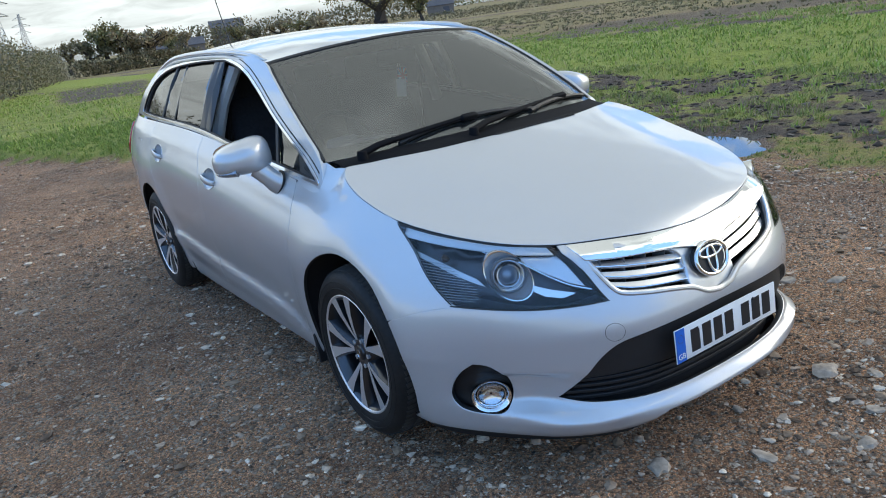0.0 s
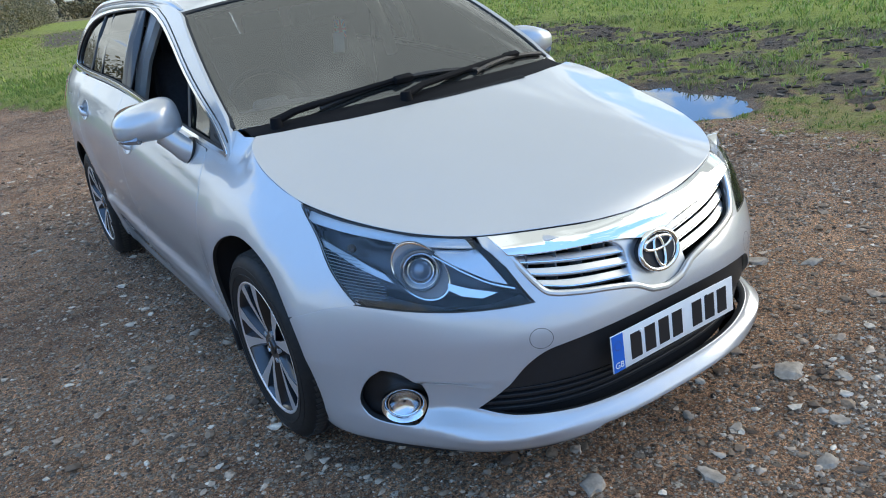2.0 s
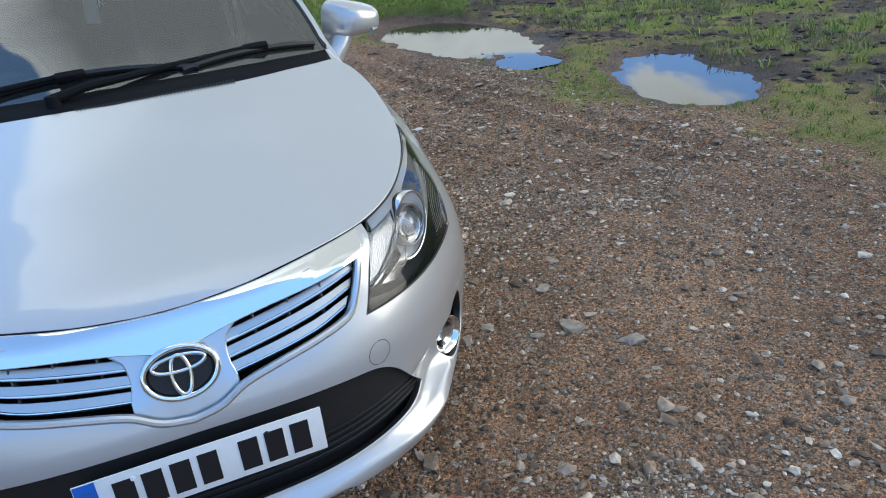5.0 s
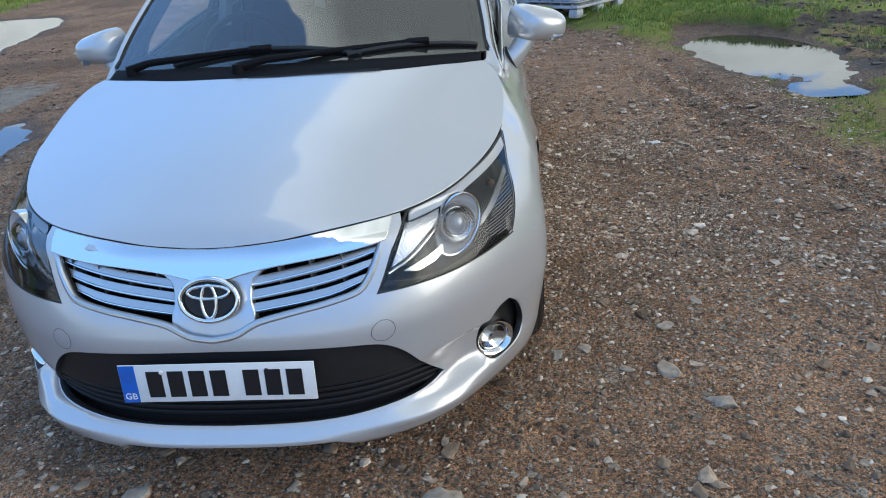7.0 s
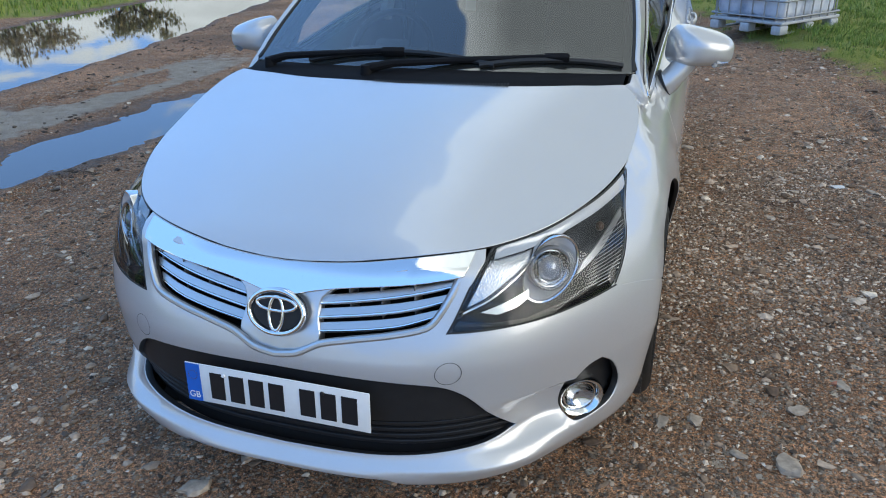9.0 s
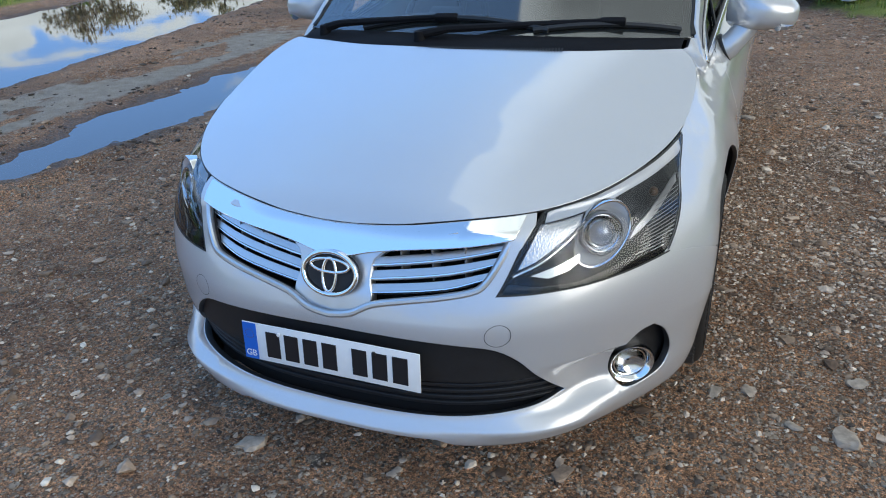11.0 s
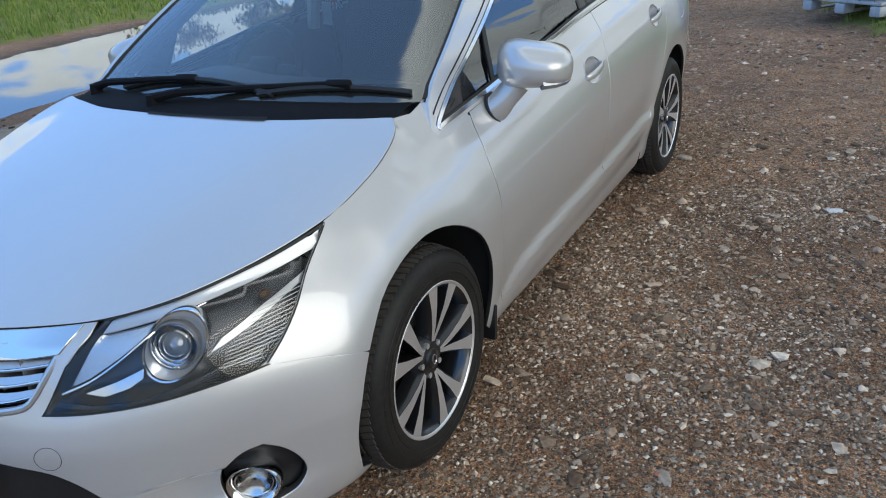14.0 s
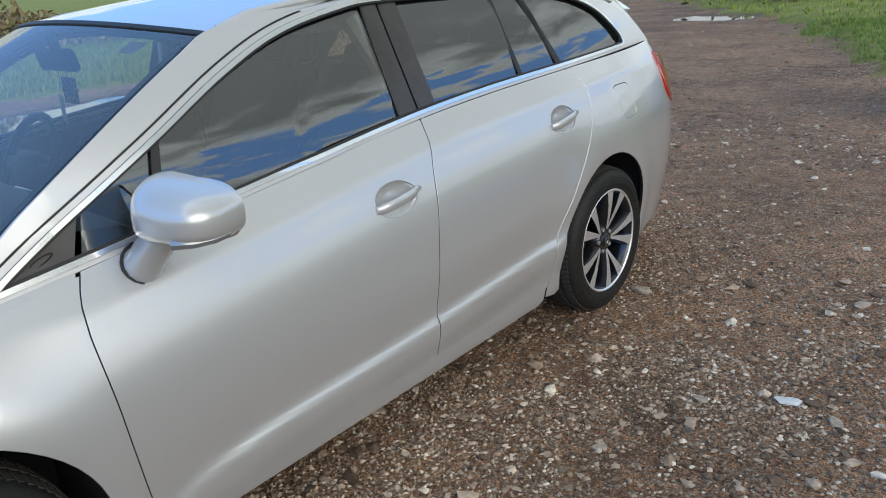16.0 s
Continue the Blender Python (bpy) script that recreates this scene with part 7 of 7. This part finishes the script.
tufts("strip_grass", x, y, 0.05 + 0.06 * vnoise(x, y, 1.2, 2), 0.05 + 0 * x, 7, 0.0045, YOUNG, "sparse yellow-green tufts in the muddy strip", 15, 0.9)
x, y = grow(5200, 22, 75, -10, 90, gr, 1.0)
tufts("far_stubble", x, y, 0.10 + 0.05 * vnoise(x, y, 0.2, 2), 0.25 + 0 * x, 7, 0.03, DRY, "dry stubble far out in the field", 6, 1.0)
x, y = grow(9000, -24, 10, 14, 60, gr, 1.0)
tufts("back_grass", x, y, 0.06 + 0.12 * vnoise(x, y, 0.5, 2) ** 1.5, 0.12 + 0 * x, 6, 0.013, GRASS, "rough green grass behind the track", 7, 0.6)
x, y = grow(9500, -24, -9.0, -4, 26, gr, 1.0)
tufts("far_bank_grass", x, y, 0.07 + 0.15 * vnoise(x, y, 0.8, 2), 0.08 + 0 * x, 6, 0.009, LUSH, "green grass on the bank beyond the puddle", 8, 0.6)


def foliage(points, size, rng, flat=0.5):
    """A leaf-shaped quad at each point, turned at random."""
    n = len(points)
    s = size * rng.uniform(0.6, 1.3, n)
    u = rng.normal(size=(n, 3))
    u /= np.linalg.norm(u, axis=1)[:, None]
    w = rng.normal(size=(n, 3))
    v = np.cross(u, w)
    v /= np.linalg.norm(v, axis=1)[:, None]
    u, v = u * s[:, None], v * s[:, None] * flat
    V = np.stack([points - u, points + v * 0.9 - u * 0.1, points + u, points - v * 0.9 + u * 0.1], 1).reshape(-1, 3)
    k = np.arange(n)[:, None] * 4
    return V, k + np.array([[0, 1, 2, 3]])


def hedge(name, path, tall, thick, count, leaf, mat, label, seed, category="hedge"):
    """A hedge along a line of (x, y): leaves round a ragged body over stems."""
    r = np.random.default_rng(seed)
    P = np.array(path, float)
    L = np.concatenate([[0], np.cumsum(np.hypot(*np.diff(P, axis=0).T))])
    s = r.uniform(0, L[-1], count)
    cx, cy = np.interp(s, L, P[:, 0]), np.interp(s, L, P[:, 1])
    top = tall * (0.55 + 0.75 * vnoise(s, s * 0 + seed, 0.35, 4))
    ang, rad = r.uniform(0, math.tau, count), np.sqrt(r.random(count))
    t = r.random(count) ** 0.8
    bulge = thick * (0.6 + 0.7 * vnoise(s, t * 3 + seed, 0.8, 3))
    x, y, z = cx + bulge * rad * np.cos(ang), cy + bulge * rad * np.sin(ang), t * top + r.normal(0, 0.03 * tall, count)
    pts = np.stack([x, y, height(x, y) + np.maximum(z, 0.02)], 1)
    V, F = foliage(pts, leaf, r)
    root = new(name)
    crown = array_mesh("hedge_foliage", V, F, mat, False)
    crown.parent = root
    bm = bmesh.new()
    for k in range(max(6, int(L[-1] / max(1.2, thick * 1.2)))):
        ss = r.uniform(0, L[-1])
        a, b = np.interp(ss, L, P[:, 0]), np.interp(ss, L, P[:, 1])
        g = float(height(np.array([a]), np.array([b]))[0])
        rod(bm, (a, b, g - 0.1), (a + r.normal(0, 0.3 * thick), b + r.normal(0, 0.3 * thick), g + tall * r.uniform(0.5, 0.9)), 0.03 + 0.012 * tall, 0.01, 5)
    part("hedge_stems", bm, BARK, root)["kind"] = "stuff"
    return tagged(root, label, category)


def tree(x, y, tall, wide, leaves, leaf, mat, seed, label, trunk=0.25, bare=0.25):
    """A tree: tapered trunk, limbs that fork, and leaf clumps at the limbs' ends."""
    r = random.Random(seed)
    nr = np.random.default_rng(seed)
    root = new("tree")
    root.location = (x, y, float(height(np.array([x]), np.array([y]))[0]) - 0.1)
    bm = bmesh.new()
    ends = []

    def limb(p, d, length, rad, depth):
        q = p + d * length
        mid = p + d * length * 0.5 + Vector((r.uniform(-1, 1), r.uniform(-1, 1), r.uniform(-0.3, 0.6))) * length * 0.10
        tube(bm, [p, mid, q], lambda s: rad * (1 - 0.45 * s), 6 if depth < 2 else 4)
        if depth >= 3:
            ends.append(q)
            return
        if depth > 0:
            ends.append(mid)
        for k in range(r.choice((3, 3, 4)) if depth == 0 else r.choice((2, 3))):
            az = r.uniform(0, math.tau)
            out = Vector((math.cos(az), math.sin(az), 0)) * (wide / tall) * 1.2
            nd = (d * r.uniform(0.35, 0.8) + out * r.uniform(0.5, 1.0) + Vector((0, 0, r.uniform(0.0, 0.4)))).normalized()
            limb(q if k == 0 or depth == 0 else mid + (q - mid) * r.random(), nd, length * r.uniform(0.6, 0.85), rad * 0.55, depth + 1)
    limb(Vector((0, 0, 0)), Vector((r.uniform(-0.08, 0.08), r.uniform(-0.08, 0.08), 1)).normalized(), tall * bare, trunk, 0)
    E = np.array([tuple(e) for e in ends])
    scale = np.array([wide / max(1e-3, np.abs(E[:, :2]).max()), wide / max(1e-3, np.abs(E[:, :2]).max()), (tall * 0.95) / E[:, 2].max()])
    for v in bm.verts:
        v.co = Vector((v.co.x * scale[0], v.co.y * scale[1], v.co.z * scale[2]))
    E = E * scale
    part("trunk", bm, BARK, root)
    pick = nr.integers(0, len(E), leaves)
    pts = E[pick] + nr.normal(size=(leaves, 3)) * np.array([wide, wide, tall * 0.6]) * 0.085
    pts[:, 2] = np.maximum(pts[:, 2], tall * 0.12)
    V, F = foliage(pts, leaf, nr, 0.7)
    crown = array_mesh("crown", V, F, mat, False)
    crown.parent = root
    return tagged(root, label, "tree")


def polar(az, d):
    return (-1.95 + d * math.sin(radians(az)), -2.4 + d * math.cos(radians(az)))


hedge("hedge", [polar(-9, 26), polar(-4, 34), polar(0, 44), polar(4, 64), polar(6.5, 100), polar(8, 150)], 4.3, 1.9, 30000, 0.13, HEDGE, "tall brownish hedge beside the grass", 11)
hedge("hedge", [polar(9, 140), polar(12, 145), polar(17, 155)], 3.0, 1.6, 5000, 0.28, HEDGE, "dark clipped hedge across the field", 12)
hedge("hedge", [polar(33, 300), polar(42, 270), polar(52, 240), polar(66, 215)], 3.2, 2.5, 6500, 0.40, HEDGE, "dark hedge along the far side of the field", 13)
hedge("hedge", [(-29, -10), (-28, 4), (-24, 12), (-19.5, 17.5), (-17, 21), (-20, 34), (-27, 50)], 1.15, 1.2, 36000, 0.11, RUSSET, "brown scrub and reeds on the bank beyond the puddle", 14)
hedge("hedge", [(-27, -12), (-26, 1), (-23.5, 9)], 2.5, 1.4, 15000, 0.13, RUSSET, "tall brown hedge along the far side of the track", 17)
hedge("hedge", [polar(14.5, 420), polar(18, 400), polar(22, 390), polar(27, 410), polar(33, 460)], 12, 5, 5200, 0.9, HEDGE, "far line of trees on the horizon", 15, "tree line")
hedge("hedge", [polar(33, 620), polar(40, 640), polar(48, 600), polar(58, 640)], 9, 6, 3600, 1.2, OAK, "far hedgerow trees beyond the field", 16, "tree line")
for k, (az, d, tall, wide, mat) in enumerate(((10.2, 150, 8.5, 4.5, HEDGE), (11.2, 150, 12.0, 5.0, OAK), (12.2, 152, 10.5, 4.5, RUSSET), (13.0, 148, 9.5, 4.5, RUSSET), (14.0, 150, 9.0, 4.5, RUSSET), (7.6, 260, 13, 7, HEDGE), (8.8, 240, 12, 6, HEDGE), (15.4, 200, 9.5, 3.5, OAK), (16.3, 260, 11, 5, RUSSET), (23.0, 235, 9.5, 6, RUSSET), (24.6, 225, 9.5, 6, OAK), (26.0, 215, 8.5, 5, RUSSET), (20.0, 300, 11, 6, OAK), (21.3, 280, 10, 6, HEDGE))):
    tree(*polar(az, d), tall * 0.72, wide * 0.85, 1700, 0.26, mat, 300 + k, "autumn tree with thinning leaves far across the field", 0.25, 0.18)
tree(*polar(30.3, 125), 10.0, 8.0, 3000, 0.20, OAK, 371, "spreading oak with thin autumn leaves", 0.42, 0.22)
tree(*polar(33.2, 140), 6.5, 3.0, 1500, 0.22, OAK, 372, "small tree beside the oak", 0.2, 0.2)
tree(-19.0, 17.0, 2.6, 1.5, 2200, 0.06, RUSSET, 373, "slender young tree on the bank beyond the puddle", 0.07, 0.35)
tree(-17.4, 19.6, 2.2, 1.4, 2200, 0.06, OAK, 374, "slender young tree on the bank beyond the puddle", 0.08, 0.3)

# ---- far buildings and pylons ----
ROOF_FAR = grained(material("slate_roof", (0.10, 0.095, 0.10), 0.8), (0.10, 0.095, 0.10), 1.5, 0.2)
WALL_FAR = grained(material("barn_wall", (0.20, 0.16, 0.13), 0.9), (0.20, 0.16, 0.13), 1.0, 0.2)
STEEL = material("galvanised_steel", (0.34, 0.35, 0.36), 0.5, 0.6)


def barn(x, y, size, turn, label):
    """A long barn: walls, pitched roof with eaves, door."""
    w, l, h = size
    root = new("barn")
    root.matrix_world = pose(x, y, float(height(np.array([x]), np.array([y]))[0]), 0, 0, turn)
    bm = bmesh.new()
    box(bm, (l, w, h), Matrix.Translation((0, 0, h / 2)))
    part("wall", bm, WALL_FAR, root, smooth=False)
    bm = bmesh.new()
    e, t, rise_h = 0.5, 0.25, w * 0.30
    for s in (1, -1):
        pts = [(-l / 2 - e, s * (w / 2 + e), h - 0.1), (l / 2 + e, s * (w / 2 + e), h - 0.1), (l / 2 + e, 0, h + rise_h), (-l / 2 - e, 0, h + rise_h)]
        lo = [bm.verts.new(p) for p in pts]
        hi = [bm.verts.new((p[0], p[1], p[2] + t)) for p in pts]
        bm.faces.new(lo if s < 0 else lo[::-1])
        bm.faces.new(hi if s > 0 else hi[::-1])
        for k in range(4):
            bm.faces.new((lo[k], lo[(k + 1) % 4], hi[(k + 1) % 4], hi[k]))
    for s in (1, -1):
        bm.faces.new([bm.verts.new(p) for p in ((s * l / 2, -w / 2, h), (s * l / 2, w / 2, h), (s * l / 2, 0, h + rise_h))])
    part("roof", bm, ROOF_FAR, root, smooth=False)
    bm = bmesh.new()
    box(bm, (3.5, 0.1, h * 0.8), Matrix.Translation((l * 0.2, -w / 2 - 0.04, h * 0.4)))
    part("door", bm, ROOF_FAR, root, smooth=False)
    return tagged(root, label, "barn")


barn(*polar(16.0, 330), (9, 18, 4.0), -15, "low grey barn across the field")
barn(*polar(19.3, 420), (14, 16, 9.0), -18, "tall dark barn among far trees")
barn(*polar(34.6, 430), (10, 14, 5.0), -30, "pale farm building among far trees")


def pylon(x, y, tall, turn, label):
    """A lattice pylon: four legs, bracing and three pairs of arms."""
    root = new("pylon")
    root.matrix_world = pose(x, y, float(height(np.array([x]), np.array([y]))[0]), 0, 0, turn)
    w = lambda s: tall * (0.085 * (1 - s) ** 1.5 + 0.014)
    r = tall * 0.0035
    lv = [0, 0.18, 0.34, 0.48, 0.60, 0.70, 0.79, 0.87, 0.94, 1.0]
    corner = ((1, 1), (-1, 1), (-1, -1), (1, -1))
    for a, b in corner:
        bm = bmesh.new()
        tube(bm, [(a * w(s), b * w(s), s * tall) for s in lv], r, 4)
        part("leg", bm, STEEL, root, smooth=False)
    bm = bmesh.new()
    for s, t in zip(lv, lv[1:]):
        for k in range(4):
            (a, b), (c, d) = corner[k], corner[(k + 1) % 4]
            rod(bm, (a * w(s), b * w(s), s * tall), (c * w(t), d * w(t), t * tall), r * 0.7, seg=4)
            rod(bm, (c * w(s), d * w(s), s * tall), (a * w(t), b * w(t), t * tall), r * 0.7, seg=4)
            rod(bm, (a * w(t), b * w(t), t * tall), (c * w(t), d * w(t), t * tall), r * 0.7, seg=4)
    part("bracing", bm, STEEL, root, smooth=False)
    for s, reach in ((0.64, 0.17), (0.77, 0.20), (0.90, 0.15)):
        bm = bmesh.new()
        for d in (1, -1):
            tip = Vector((d * reach * tall, 0, s * tall))
            for b in (1, -1):
                rod(bm, (d * w(s), b * w(s), s * tall), tip, r * 0.8, seg=4)
                rod(bm, (d * w(s), b * w(s), (s + 0.05) * tall), tip, r * 0.8, seg=4)
        part("cross_arm", bm, STEEL, root, smooth=False)
    return tagged(root, label, "pylon", "far pylons")


pylon(*polar(5.2, 430), 44, 25, "grey lattice pylon beyond the hedge")
pylon(*polar(6.6, 760), 44, 25, "grey lattice pylon far away")
pylon(*polar(4.2, 640), 40, 25, "grey lattice pylon far away")

# ---- water tank in its cage on the verge ----
BOTTLE = material("milky_plastic", (0.62, 0.66, 0.72), 0.35)
bc = obj_coord(BOTTLE)
stain = noise_of(BOTTLE, bc, 3.0, 5, 0.6)
link(BOTTLE, ramp(BOTTLE, stain, (0.38, (0.30, 0.36, 0.46)), (0.52, (0.58, 0.62, 0.70)), (0.66, (0.72, 0.74, 0.78))), shader(BOTTLE).inputs["Base Color"])
tank = new("ibc_tank")
tz = float(height(np.array([1.81]), np.array([8.22]))[0])
tank.matrix_world = pose(1.81, 8.22, tz - 0.01, 0, 0, 52)
tagged(tank, "white plastic liquid tank in a galvanised cage on a pale pallet", "tank")
L, W, PH, TOP = 1.2, 1.0, 0.15, 1.15
bm = bmesh.new()
r = bmesh.ops.create_cube(bm, size=1.0, matrix=Matrix.Translation((0, 0, (PH + TOP) / 2 - 0.01)) @ Matrix.Diagonal((L - 0.08, W - 0.08, TOP - PH - 0.04, 1)))
bmesh.ops.bevel(bm, geom=[e for e in bm.edges], offset=0.09, segments=5, profile=0.5, affect="EDGES")
bmesh.ops.subdivide_edges(bm, edges=[e for e in bm.edges if e.calc_length() > 0.3], cuts=10, use_grid_fill=True)
for v in bm.verts:
    v.co += Vector((v.co.x, v.co.y, 0)).normalized() * 0.008 * math.sin(v.co.x * 21) * math.sin(v.co.z * 14 + v.co.y * 21)
part("bottle", bm, BOTTLE, tank)
bm = bmesh.new()
rod(bm, (0, 0, TOP - 0.04), (0, 0, TOP + 0.01), 0.09, 0.085, 20)
part("cap", bm, BLACK, tank)
for k in range(6):
    z = PH + 0.04 + k * (TOP - PH - 0.06) / 5
    bm = bmesh.new()
    a, b, c = L / 2, W / 2, 0.05
    loop = []
    for cx, cy, a0 in ((a - c, b - c, 0), (-a + c, b - c, 90), (-a + c, -b + c, 180), (a - c, -b + c, 270)):
        loop += [(cx + c * math.cos(radians(a0 + t)), cy + c * math.sin(radians(a0 + t)), z) for t in (0, 30, 60, 90)]
    tube(bm, loop, 0.011, 6, True)
    part("cage_ring", bm, STEEL, tank)
for s in (1, -1):
    for x in np.linspace(-L / 2 + 0.09, L / 2 - 0.09, 7):
        bm = bmesh.new()
        rod(bm, (x, s * (W / 2 - 0.012), PH - 0.02), (x, s * (W / 2 - 0.012), TOP), 0.010, seg=6)
        part("cage_upright", bm, STEEL, tank)
    for y in np.linspace(-W / 2 + 0.09, W / 2 - 0.09, 6):
        bm = bmesh.new()
        rod(bm, (s * (L / 2 - 0.012), y, PH - 0.02), (s * (L / 2 - 0.012), y, TOP), 0.010, seg=6)
        part("cage_upright", bm, STEEL, tank)
PALLET = grained(material("pallet_plastic", (0.45, 0.46, 0.47), 0.6), (0.45, 0.46, 0.47), 25, 0.2, 0.1)
bm = bmesh.new()
box(bm, (L, W, 0.035), Matrix.Translation((0, 0, PH - 0.02)), 0.01, 2)
part("deck", bm, PALLET, tank)
for x in (-0.52, 0, 0.52):
    for y in (-0.43, 0, 0.43):
        bm = bmesh.new()
        box(bm, (0.16, 0.13, PH - 0.04), Matrix.Translation((x, y, (PH - 0.04) / 2 - 0.002)), 0.02, 2)
        part("pallet_foot", bm, PALLET, tank)
for y in (-0.43, 0, 0.43):
    bm = bmesh.new()
    box(bm, (L - 0.05, 0.09, 0.016), Matrix.Translation((0, y, 0.008)), 0.004, 1)
    part("runner", bm, PALLET, tank)
